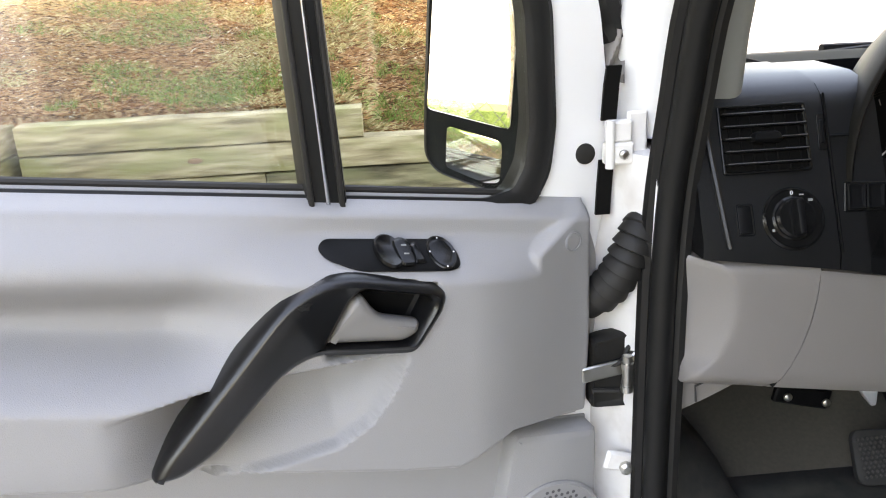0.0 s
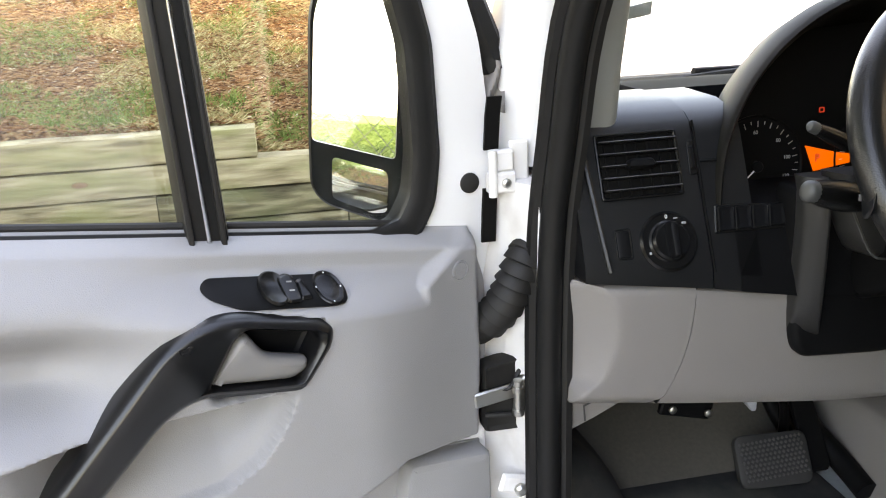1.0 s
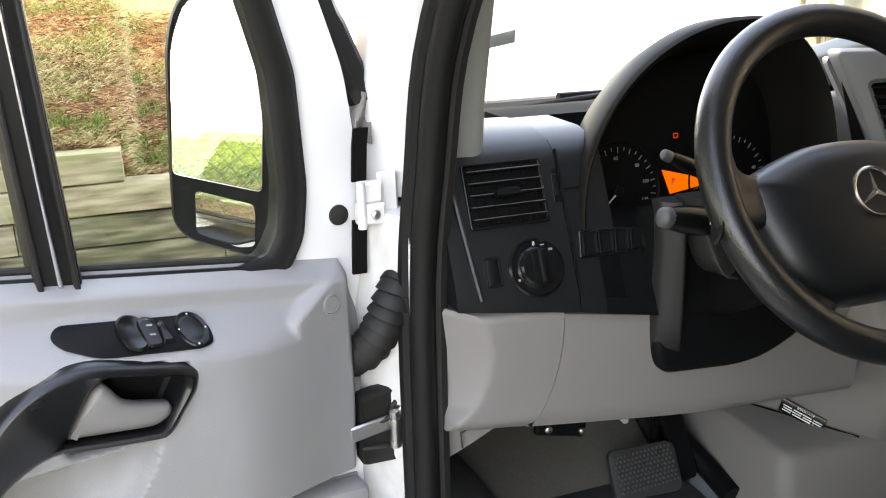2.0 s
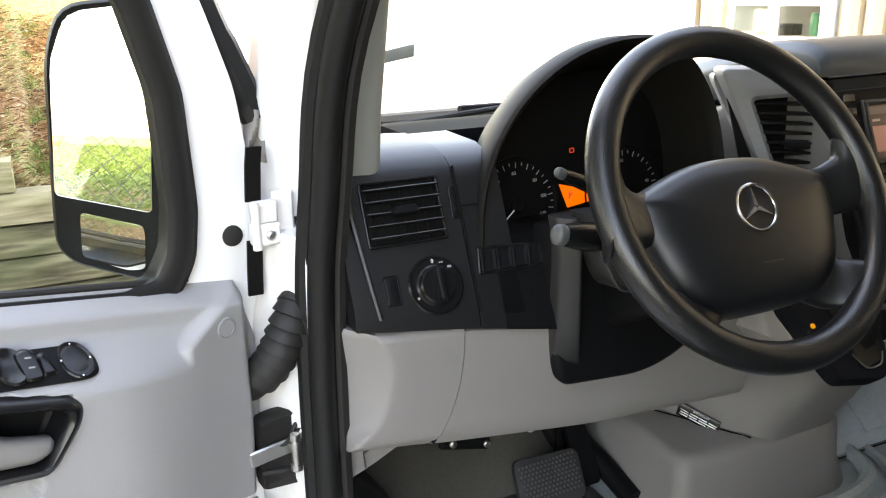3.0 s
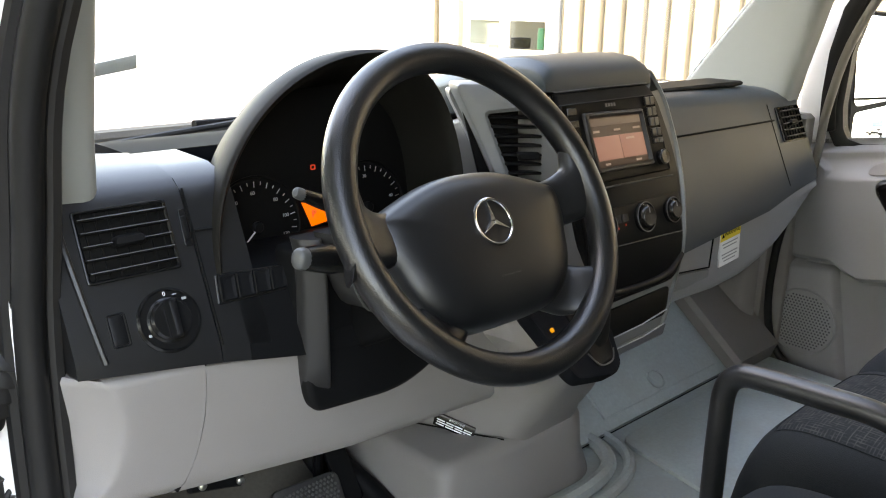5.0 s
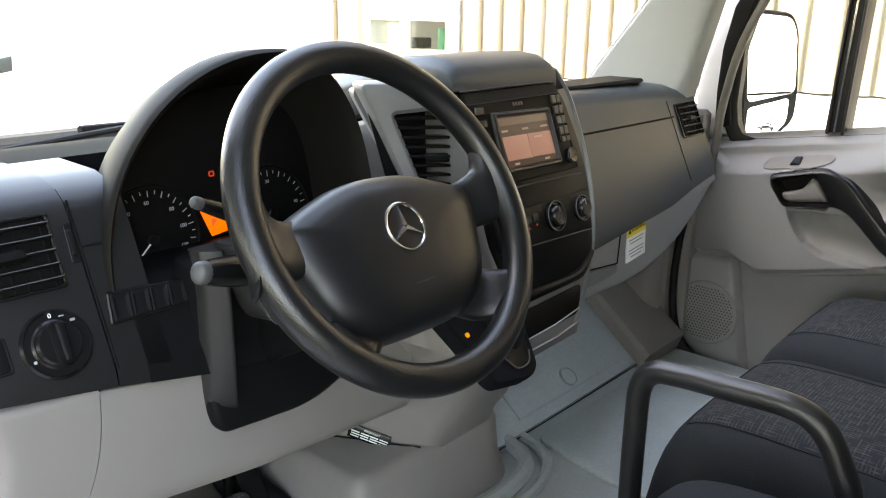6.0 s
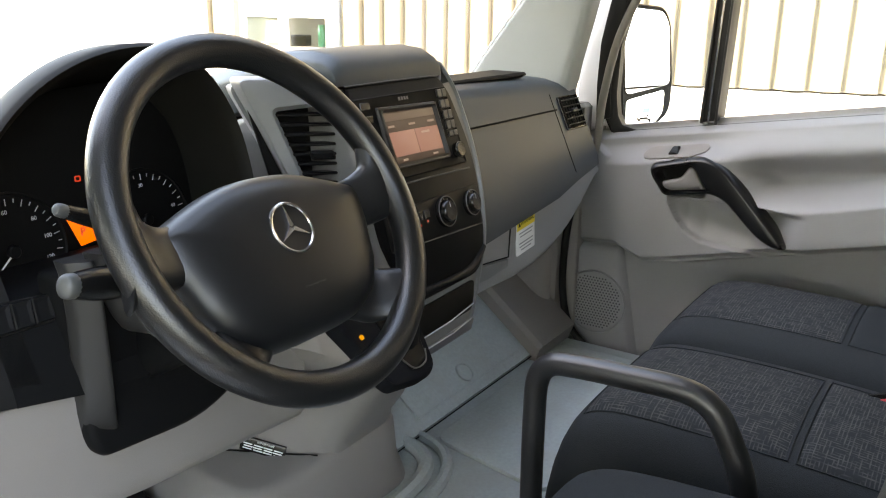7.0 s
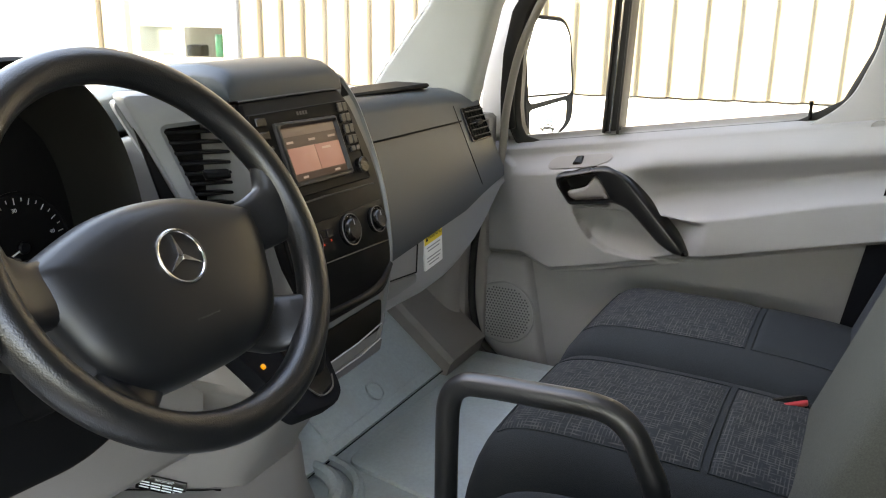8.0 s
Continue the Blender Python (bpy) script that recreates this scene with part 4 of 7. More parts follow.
def door(name, M, label, driver):
    t = thing(name, M(0.0, 0.0, 0.6), label, "van door", "cab doors")

    def at(a, b, c):
        return M(a, c, b)

    fwd = 0.0 if driver else 0.010                 # trim furniture set nearer the hinge

    def skin(a, b):
        return relief(a + fwd, b)

    # painted door: lower skin, window frame
    front = [(-0.044, 0.62), (-0.044, 1.30), (-0.066, 1.40), (-0.066, 1.50), (-0.052, 1.62), (-0.02, 1.72), (0.04, 1.84), (0.20, 2.06), (0.30, 2.16)]
    outer = front + [(0.36, 2.19), (0.85, 2.19), (0.95, 2.10), (0.97, 1.5), (0.97, 0.9), (0.93, 0.62)]
    win_main = [(0.33, sill_z(0.33) - 0.024), (0.70, sill_z(0.70) - 0.024), (0.79, 1.535), (0.838, 1.65), (0.86, 1.80), (0.85, 2.04), (0.80, 2.08), (0.36, 2.08), (0.25, 1.98), (0.12, 1.82), (0.055, 1.72), (0.030, 1.62), (0.026, 1.49), (0.034, 1.435), (0.055, 1.400), (0.10, sill_z(0.10) - 0.024)]
    hole = rounded(win_main, 0.012, 3)
    bm = plate(at, rounded(outer, 0.02, 3), -0.085, -0.022, 0.008, hole=hole)
    part("door_skin", bm, PAINT, t, "white painted door shell")
    # rubber round the glass
    bm = stack(bmesh.new(), at, inset(hole, -0.016), [(0, -0.024), (0.002, -0.014), (0.008, -0.010), (0.016, -0.012)], inset(hole, 0.020), [(0, -0.024), (0, -0.016), (-0.008, -0.011)])
    part("window_rubber", bm, SEAL, t, "black rubber window surround")
    part("reveal_liner", plate(at, inset(hole, -0.003), -0.084, -0.020, 0.001, hole=inset(hole, 0.003)), SEAL, t, "black lining of the window opening")
    g = part("window_glass", plate(at, inset(hole, -0.004), -0.052, -0.048, 0.0005), GLASS, t, "clear side window glass")
    g.visible_shadow = False
    # divider bar between quarter light and drop glass
    off = 0.010 if driver else 0.0
    foot = -0.012 if driver else 0.004
    bar = [(0.260 + off, sill_z(0.26) + foot), (0.304 + off, sill_z(0.31) + foot), (0.314 + off, 1.75), (0.326 + off, 2.085), (0.286 + off, 2.085), (0.272 + off, 1.75)]
    dv = part("divider_bar", plate(at, bar, -0.066, -0.006, 0.006), SEAL, t, "black divider bar with a bright strip")
    strip = [(0.2795 + off, sill_z(0.26) + foot), (0.2845 + off, sill_z(0.26) + foot), (0.2955 + off, 1.75), (0.308 + off, 2.085), (0.303 + off, 2.085), (0.2905 + off, 1.75)]
    part("bright_strip", plate(at, strip, -0.008, -0.003, 0.001), CHROME, dv)
    for a in (0.264, 0.2975):
        lip = [(a + off, sill_z(0.26) + foot), (a + 0.006 + off, sill_z(0.26) + foot), (a + 0.017 + off, 1.75), (a + 0.030 + off, 2.085), (a + 0.024 + off, 2.085), (a + 0.011 + off, 1.75)]
        part("rubber_lip", plate(at, lip, -0.008, 0.0, 0.002), RUBBER, dv)
    # waist rubber along the sill
    P = [M(s, -0.026 if driver else -0.036, sill_z(s) + 0.002) for s in [0.03 + 0.02 * k for k in range(36)]]
    part("waist_seal", tube(P, 0.0045, 8), RUBBER, t)

    # upper trim panel
    def surf(u, v):
        s = -0.030 + 0.93 * (u ** 1.15)
        z0, z1 = panel_bottom(s), sill_z(s) + (-0.001 if driver else 0.011)
        z0c = z0 if s > -0.02 else z0
        z = z0c + (z1 - z0c) * v
        s -= 0.014 * sm(1.12, 1.24, z) * sm(1.375, 1.31, z) * sm(0.08, -0.03, s)
        return M(s, skin(s, z), z)

    part("trim_panel", sheet(surf, 210, 124, thick=M(0, -0.012, 0) - M(0, 0, 0)), GREY, t, "moulded grey plastic door trim", angle=60)
    part("cap", lathe(lambda a, b, c: M(a, skin(a, b) + c, b), 0.010, 1.354, [(0.0125, -0.004), (0.0125, 0.0014), (0.0115, 0.0020), (0.0106, 0.0004), (0.0098, 0.0016), (0.004, 0.0018)], 28), GREY, t)
    # lower panel with speaker
    lowpts = [(-0.03, 0.66), (-0.03, 1.091), (0.10, 1.106), (0.165, 1.082), (0.25, 1.098), (0.90, 1.256), (0.90, 0.66)]
    lp = part("lower_panel", stack(bmesh.new(), at, lowpts, [(0, -0.03), (0, -0.018), (0.006, -0.012)]), GREY, t, "grey lower door panel")
    sb = [(-0.032, 0.70), (-0.032, 1.090), (0.088, 1.104), (0.15, 0.80), (0.13, 0.70)]
    sp = part("speaker_box", stack(bmesh.new(), at, rounded(sb, 0.012, 3), [(0, -0.02), (0, 0.006), (0.005, 0.013), (0.012, 0.015)] if driver else [(-0.012, -0.02), (-0.004, 0.004), (0.004, 0.0135), (0.010, 0.015)]), GREY, t)
    cz = 0.95
    sr = 0.074 if driver else 0.088
    bm = lathe(at, 0.036, cz, [(sr, 0.012), (sr, 0.0175), (sr - 0.003, 0.0200), (sr - 0.006, 0.0165), (sr - 0.010, 0.0172), (0.02, 0.0178)], 40)
    part("speaker_grille", bm, GREY, sp, "round perforated speaker grille")
    bm = bmesh.new()
    for i in range(-10, 11):
        for j in range(-10, 11):
            a, b = 0.0085 * (i + 0.5 * (j % 2)), 0.0075 * j
            if math.hypot(a, b) < sr - 0.013:
                r = ring(bm, at, disc(0.036 + a, cz + b, 0.0026, 6), 0.0183)
                bm.faces.new(r)
    part("perforations", bm, DARKGREY, sp, kind="stuff")

    # switch panel in the ledge
    def ledge(a, b, c):
        """A frame that lies on the sloping ledge."""
        s = 0.236 - fwd + a
        z = sill_z(s) - 0.056 + b * 0.82
        return M(s, skin(s, z) + c * 0.82 + 0.001, z + c * 0.57)

    sw = part("switch_panel", stack(bmesh.new(), ledge, rounded([(-0.074, -0.013), (-0.060, -0.017), (0.040, -0.017), (0.072, -0.006), (0.080, 0.004), (0.070, 0.014), (-0.060, 0.014), (-0.076, 0.004)], 0.012, 6), [(0, -0.006), (0, 0.002), (0.002, 0.0035)]), BLACK if driver else GREY2, t, "dark switch panel let into the ledge" if driver else "grey switch panel let into the ledge")
    if driver:
        ws = part("window_switch", stack(bmesh.new(), ledge, disc(0.004, 0.001, 0.016, 24, 0.0165), [(0, 0.001), (0, 0.008), (0.002, 0.0115), (0.006, 0.0095), (0.012, 0.0085)]), BLACK_GLOSS, sw, "round double window switch")
        part("rocker", stack(bmesh.new(), ledge, rounded([(-0.022, -0.013), (-0.004, -0.014), (-0.001, 0.010), (-0.012, 0.0145), (-0.021, 0.011)], 0.005, 3), [(0, 0.001), (0, 0.009), (0.002, 0.012), (0.005, 0.0125)]), BLACK_GLOSS, ws)
        for b in (-0.004, 0.004):
            part("rocker_mark", box(Frame(ledge(-0.013, b, 0.0127), ledge(1, 0, 0) - ledge(0, 0, 0), ledge(0, 1, 0) - ledge(0, 0, 0)), 0, 0, 0, 0.006, 0.003, 0.0006, 0.0002), DIMPRINT, ws)
        part("mirror_selector", stack(bmesh.new(), ledge, rounded([(-0.036, -0.010), (-0.020, -0.011), (-0.022, 0.008), (-0.030, 0.011)], 0.004, 3), [(0, 0.001), (0, 0.005), (0.003, 0.008)]), BLACK_GLOSS, sw)
        part("mirror_adjuster", lathe(ledge, -0.056, 0.0, [(0.0165, 0.001), (0.0165, 0.005), (0.015, 0.0065), (0.0125, 0.0055), (0.010, 0.0065)], 28), BLACK_GLOSS, sw)
        bm = bmesh.new()
        for k in range(4):
            c, q = math.cos(k * math.pi / 2), math.sin(k * math.pi / 2)
            stack(bm, ledge, disc(-0.056 + 0.0138 * c, 0.0138 * q, 0.0008, 6), [(0, 0.005), (0, 0.0066)])
        part("arrow_marks", bm, WHITE, sw)
    else:
        part("window_switch", stack(bmesh.new(), ledge, rounded([(-0.014, -0.010), (0.010, -0.010), (0.008, 0.010), (-0.010, 0.010)], 0.004, 3), [(0, 0.001), (0, 0.006), (0.003, 0.010)]), BLACK_GLOSS, sw)

    # pull handle with the release lever in its eye
    def hd(a, b, c):
        return M(a - fwd, c + 0.058 + 0.010 * sm(0.30, 0.45, a), b)

    bez = [(0.518, 1.186, 0.012), (0.500, 1.216, 0.02), (0.405, 1.316, 0.03), (0.365, 1.357, 0.03), (0.325, 1.374, 0.03), (0.290, 1.374, 0.02), (0.198, 1.350, 0.012), (0.184, 1.338, 0.008), (0.187, 1.318, 0.01), (0.222, 1.271, 0.012), (0.290, 1.281, 0.02), (0.335, 1.290, 0.03), (0.370, 1.277, 0.03), (0.450, 1.203, 0.03), (0.488, 1.185, 0.012)]
    eye = [(0.324, 1.297), (0.291, 1.347, 0.012), (0.277, 1.354), (0.206, 1.335), (0.202, 1.326), (0.229, 1.281)]
    o, e = rounded(bez, 0.02, 4), rounded(eye, 0.006, 3)
    bm = stack(bmesh.new(), hd, o, [(0, -0.035), (0, 0.0), (0.003, 0.010), (0.008, 0.016), (0.011, 0.017)], e, [(0, -0.035), (0, 0.006), (-0.004, 0.012), (-0.006, 0.0135)])
    ph = part("pull_handle", bm, HANDLE, t, "black pull handle")
    part("lever_cup", stack(bmesh.new(), hd, inset(e, -0.002), [(0, -0.034), (0, -0.030), (0.01, -0.036)]), BLACK, ph)
    lev = [(0.321, 1.299), (0.289, 1.345, 0.008), (0.278, 1.347, 0.008), (0.262, 1.319, 0.012), (0.217, 1.306, 0.004), (0.217, 1.294, 0.006), (0.234, 1.285, 0.01)]
    part("release_lever", stack(bmesh.new(), hd, rounded(lev, 0.004, 3), [(0.002, -0.016), (0, -0.008), (0, 0.000), (0.003, 0.005), (0.008, 0.007)]), LEVER, ph, "grey release lever")

    # outside mirror on its arm
    if driver:
        MC, MN = Vector((0.068, 1.125, 0.0)), Vector((-0.21, -0.978, 0.0)).normalized()
    else:
        MC, MN = Vector((2.275, 0.945, 0.0)), Vector((-0.50, -0.86, 0.0)).normalized()
    MW = Vector((MN.y, -MN.x, 0.0)) if driver else Vector((-MN.y, MN.x, 0.0))

    def mir(a, b, c):
        return MC + MW * a + MN * (c - 0.09 * (b - 1.55)) + Vector((0, 0, b))

    mo = [(-0.105, 1.40), (-0.016, 1.383), (0.006, 1.381), (0.088, 1.412), (0.104, 1.435), (0.102, 1.49), (0.090, 1.66), (0.068, 1.715), (-0.08, 1.725), (-0.110, 1.66)]
    up = [(-0.011, 1.467, 0.008), (0.097, 1.497, 0.008), (0.082, 1.655), (0.060, 1.705), (-0.018, 1.713), (-0.028, 1.655)]
    lowm = [(0.004, 1.399), (0.024, 1.399), (0.075, 1.421), (0.071, 1.475), (0.000, 1.453)]
    if not driver:
        mo = [(-0.075, 1.39), (0.03, 1.385), (0.088, 1.425), (0.096, 1.50), (0.088, 1.66), (0.066, 1.705), (-0.06, 1.715), (-0.085, 1.66)]
        up = [(-0.068, 1.478), (0.084, 1.502), (0.078, 1.655), (0.058, 1.694), (-0.055, 1.703), (-0.074, 1.655)]
        lowm = [(-0.066, 1.398), (0.024, 1.395), (0.060, 1.425), (0.068, 1.488), (-0.064, 1.464)]
    mo = rounded(mo, 0.03, 4)
    mh = part("mirror_housing", stack(bmesh.new(), mir, mo, [(0.03, -0.10), (0.008, -0.085), (0, -0.04), (0, 0.008), (0.004, 0.014), (0.010, 0.012)]), BLACK, t, "black outside mirror housing")
    up = rounded(up, 0.02, 4)
    part("mirror_glass", stack(bmesh.new(), mir, up, [(0, 0.008), (0, 0.0150), (0.001, 0.0155)]), MIRROR, mh, "flat mirror glass", angle=10)
    lowm = rounded(lowm, 0.007 if driver else 0.014, 4)

    def bowl(a, b, c):
        return mir(a, b, c + 0.010 + (0.02 if driver else 0.0) * (b - 1.44) - (0.45 if driver else 0.9) * (a * a + (b - 1.44) ** 2))

    bm = bmesh.new()
    rings = [ring(bm, bowl, [(0.0 + (p[0]) * k, 1.44 + (p[1] - 1.44) * k) for p in lowm], 0.008) for k in (1.0, 0.8, 0.6, 0.4, 0.2)]
    for a, b in zip(rings, rings[1:]):
        bridge(bm, a, b)
    fill(bm, rings[-1])
    part("wide_angle_glass", bm, MIRROR, mh, "small domed wide-angle mirror glass")
    arm = [M(-0.04, -0.07, 1.42), M(-0.05, -0.14, 1.44), M(-0.03, -0.21, 1.46)]
    part("mirror_arm", tube(curve_through(arm, 5), 0.03, 10), BLACK, mh)
    return t


HX, HY = 0.13, 0.995
UX, UY = -0.966, -0.258


def driver_m(s, d, z):
    return Vector((HX + UX * s + 0.258 * d, HY + UY * s - 0.966 * d, z))


def passenger_m(s, d, z):
    return Vector((2.05 - d, 0.975 - s, z))


dd = door("driver_door", driver_m, "open white van door with grey trim and black pull handle", True)
pd = door("passenger_door", passenger_m, "closed white van door with grey trim and black pull handle", False)
def CTF(a, b, c):
    return passenger_m(a, c, b)


part("quarter_rubber", plate(CTF, rounded([(-0.002, 1.425), (-0.006, 1.52), (-0.002, 1.62), (0.018, 1.72), (0.085, 1.83), (0.125, 1.82), (0.060, 1.72), (0.036, 1.62), (0.032, 1.49), (0.040, 1.435)], 0.008, 3), -0.022, -0.006, 0.004), SEAL, pd, "broad black rubber ahead of the quarter light")
part("window_corner_trim", plate(CTF, rounded([(0.700, 1.488, 0.004), (0.752, 1.518, 0.03), (0.792, 1.560, 0.03), (0.826, 1.655, 0.03), (0.846, 1.800, 0.02), (0.838, 2.03, 0.02), (0.94, 2.06), (0.94, 1.46), (0.700, 1.458, 0.004)], 0.01, 4), -0.012, 0.004, 0.004), GREY, pd, "grey trim round the window's rear corner")
# end face of the open door
part("end_plug", lathe(lambda a, b, c: driver_m(-0.030 + a, -0.022 + c, b), 0, 1.447, [(0.013, 0), (0.0125, 0.0025), (0.008, 0.004)], 20), RUBBER, dd, "black rubber plug")
part("lock_pin", tube([passenger_m(0.715, -0.005, 1.505), passenger_m(0.715, -0.005, 1.53), passenger_m(0.714, -0.005, 1.545)], [0.004, 0.0035, 0.0045], 8), BLACK, pd, "small black lock pin")
part("rear_cap", lathe(lambda a, b, c: passenger_m(0.85 + a, 0.014 + c, b), 0, 1.50, [(0.017, 0), (0.0165, 0.002), (0.015, 0.0025), (0.014, 0.0015), (0.012, 0.002)], 24), GREY, pd)

# ---- steering wheel ----
WC = Vector((0.6533, 0.716, 1.505))
al = radians(31.7)
WF = Frame(WC, (1, 0, 0), (0, math.sin(al), math.cos(al)))         # n looks at the driver
wheel = thing("steering_wheel", WC, "black four-spoke steering wheel with a chrome three-pointed badge", "steering wheel")
rimline = [WF.at(0.1825 * math.cos(2 * math.pi * k / 96), 0.1825 * math.sin(2 * math.pi * k / 96)) for k in range(96)]
part("rim", tube(rimline, 0.0178, 18, closed=True), LEATHER, wheel, "grained black rim")
half = [(0.0, 0.0505, 0.05), (0.050, 0.0465, 0.04), (0.088, 0.035, 0.04), (0.120, 0.023, 0.03), (0.146, 0.013, 0.010), (0.143, -0.022, 0.02), (0.132, -0.050, 0.04), (0.124, -0.078, 0.03), (0.108, -0.102, 0.03), (0.075, -0.124, 0.03), (0.035, -0.128, 0.03)]
pad = rounded([(-a, b, r) for a, b, r in half[::-1]] + half[1:], 0.03, 5)
pc = (0.0, -0.035)
part("airbag_cover", loft([[WF.at(pc[0] + (p[0] - pc[0]) * k, pc[1] + (p[1] - pc[1]) * k, c) for p in pad] for k, c in ((0.95, -0.060), (1.0, -0.048), (1.003, -0.034), (0.992, -0.026), (0.965, -0.0185), (0.925, -0.0125), (0.87, -0.0075), (0.80, -0.0035), (0.68, 0.0003), (0.5, 0.003), (0.2, 0.004))]), PAD, wheel, "padded black airbag cover", angle=50)


def spoke(path, halves, thick, flip):
    """A smooth arm: centre line, half widths across it and half thicknesses."""
    P = curve_through([(p[0], p[1], p[2]) for p in path], 5)
    k = len(P) - 1
    rings = []
    for i, p in enumerate(P):
        f = i / k * (len(halves) - 1)
        j = min(int(f), len(halves) - 2)
        w = halves[j] + (halves[j + 1] - halves[j]) * sm(0, 1, f - j)
        h = thick[j] + (thick[j + 1] - thick[j]) * (f - j)
        t = (P[min(k, i + 1)] - P[max(0, i - 1)]).normalized()
        sd = Vector((-t.y, t.x, 0)).normalized()
        ring_ = []
        for m in range(20):
            an = 2 * math.pi * m / 20
            ca, sa = math.cos(an), math.sin(an)
            a_, c_ = math.copysign(abs(ca) ** 0.75, ca) * w, math.copysign(abs(sa) ** 0.75, sa) * h
            q = p + sd * a_
            ring_.append(WF.at(q.x * flip, q.y, q.z + c_))
        rings.append(ring_)
    return loft(rings)


for sg in (-1, 1):
    part("upper_spoke", spoke([(0.095, -0.008, -0.030), (0.132, -0.008, -0.0235), (0.160, -0.004, -0.011), (0.182, 0.004, -0.001)], (0.030, 0.030, 0.033, 0.058), (0.016, 0.015, 0.0145, 0.0125), sg), PAD, wheel, angle=70)
    part("lower_spoke", spoke([(0.070, -0.090, -0.036), (0.095, -0.110, -0.030), (0.111, -0.119, -0.014), (0.125, -0.126, -0.003)], (0.036, 0.033, 0.030, 0.030), (0.014, 0.013, 0.013, 0.012), sg), PAD, wheel, angle=70)
# Wide matte plate stands in for the shade between airbag cover and rim
part("hub_back", loft([[WF.at(a * k, -0.03 + b * k, c) for a, b in rounded([(-0.125, 0.06), (0.125, 0.06), (0.145, 0.02), (0.120, -0.075), (-0.120, -0.075), (-0.145, 0.02)], 0.03, 4)] for k, c in ((0.5, -0.13), (0.8, -0.085), (1.0, -0.055), (0.98, -0.045))]), MATTE, wheel, "dark back of the hub, standing in for shade round the pad")
bt = [WF.at(0.0262 * math.cos(2 * math.pi * k / 48) - 0.0, 0.0262 * math.sin(2 * math.pi * k / 48) - 0.019, 0.0052) for k in range(48)]
bad = part("badge_ring", tube(bt, 0.0019, 8, closed=True), CHROME, wheel, "chrome badge ring")
for k in range(3):
    an = radians(90 + 120 * k)
    c, s_ = math.cos(an), math.sin(an)
    pts = [(0.0252 * c, 0.0252 * s_ - 0.019), (0.0040 * math.cos(an + 1.05), 0.0040 * math.sin(an + 1.05) - 0.019), (0, -0.019), (0.0040 * math.cos(an - 1.05), 0.0040 * math.sin(an - 1.05) - 0.019)]
    part("badge_spoke", stack(bmesh.new(), WF, pts, [(0, 0.001), (0, 0.0046), (0.0008, 0.0061)]), CHROME, bad)
lettering("airbag_lettering", "AIRBAG", WF, 0.0, -0.078, 0.0085, FAINT, wheel, 0.0028)

# ---- dashboard ----
dash = thing("dashboard", (CX, 1.1, 1.2), "black and grey van dashboard with vents, switches and centre stack", "dashboard")


def dash_bottom(x):
    x = min(x, 2 * CX - x)
    return lerp_table([(0.26, 1.338), (0.42, 1.317), (0.54, 1.297), (1.0, 1.262), (1.2, 1.26)], x)


def face_y(z):
    return 0.934 + (z - 1.375) * 0.459


def dash_block(x0, x1, top, k=10, mat=None, name="upper_panel", lift=None, label=""):
    """A stretch of the upper dashboard between two places across the van."""
    rings = []
    for i in range(k + 1):
        x = x0 + (x1 - x0) * i / k
        zb, zt = dash_bottom(x), top + (lift(x) if lift else 0.0)
        o = [(face_y(zb) + 0.006, zb), (face_y(zb + 0.02), zb + 0.02), (face_y(1.40), 1.40), (face_y(zt - 0.03), zt - 0.03), (face_y(zt - 0.014) + 0.002, zt - 0.014), (face_y(zt) + 0.012, zt - 0.003), (1.05, zt + 0.006), (1.14, zt + 0.008), (1.40, zt - 0.03), (1.46, zt - 0.06), (1.46, 1.24), (1.02, zb - 0.004)]
        rings.append([Vector((x, y, z)) for y, z in o])
    return part(name, loft(rings), mat or BLACK, dash, label)


dash_block(0.268, 0.427, 1.522, name="vent_pod", label="black end of the dashboard, coloured as shaded, with vent and light switch", mat=DASH_SHADED)
dash_block(0.4285, 0.492, 1.520, k=2, name="pod_shoulder", mat=DASH_SHADED)
FF = Frame((0.376, 0.934, 1.375), (1, 0, 0), (0, 0.417, 0.909))     # face of the driver's end
# raised edge left of the vent and seam on its right
part("edge_bead", tube(curve_through([FF.at(-0.094, 0.148, 0.001), FF.at(-0.090, 0.08, 0.003), FF.at(-0.082, 0.0, 0.002), FF.at(-0.078, -0.030, 0.0)], 6), 0.004, 8), DASH_SHADED, dash)


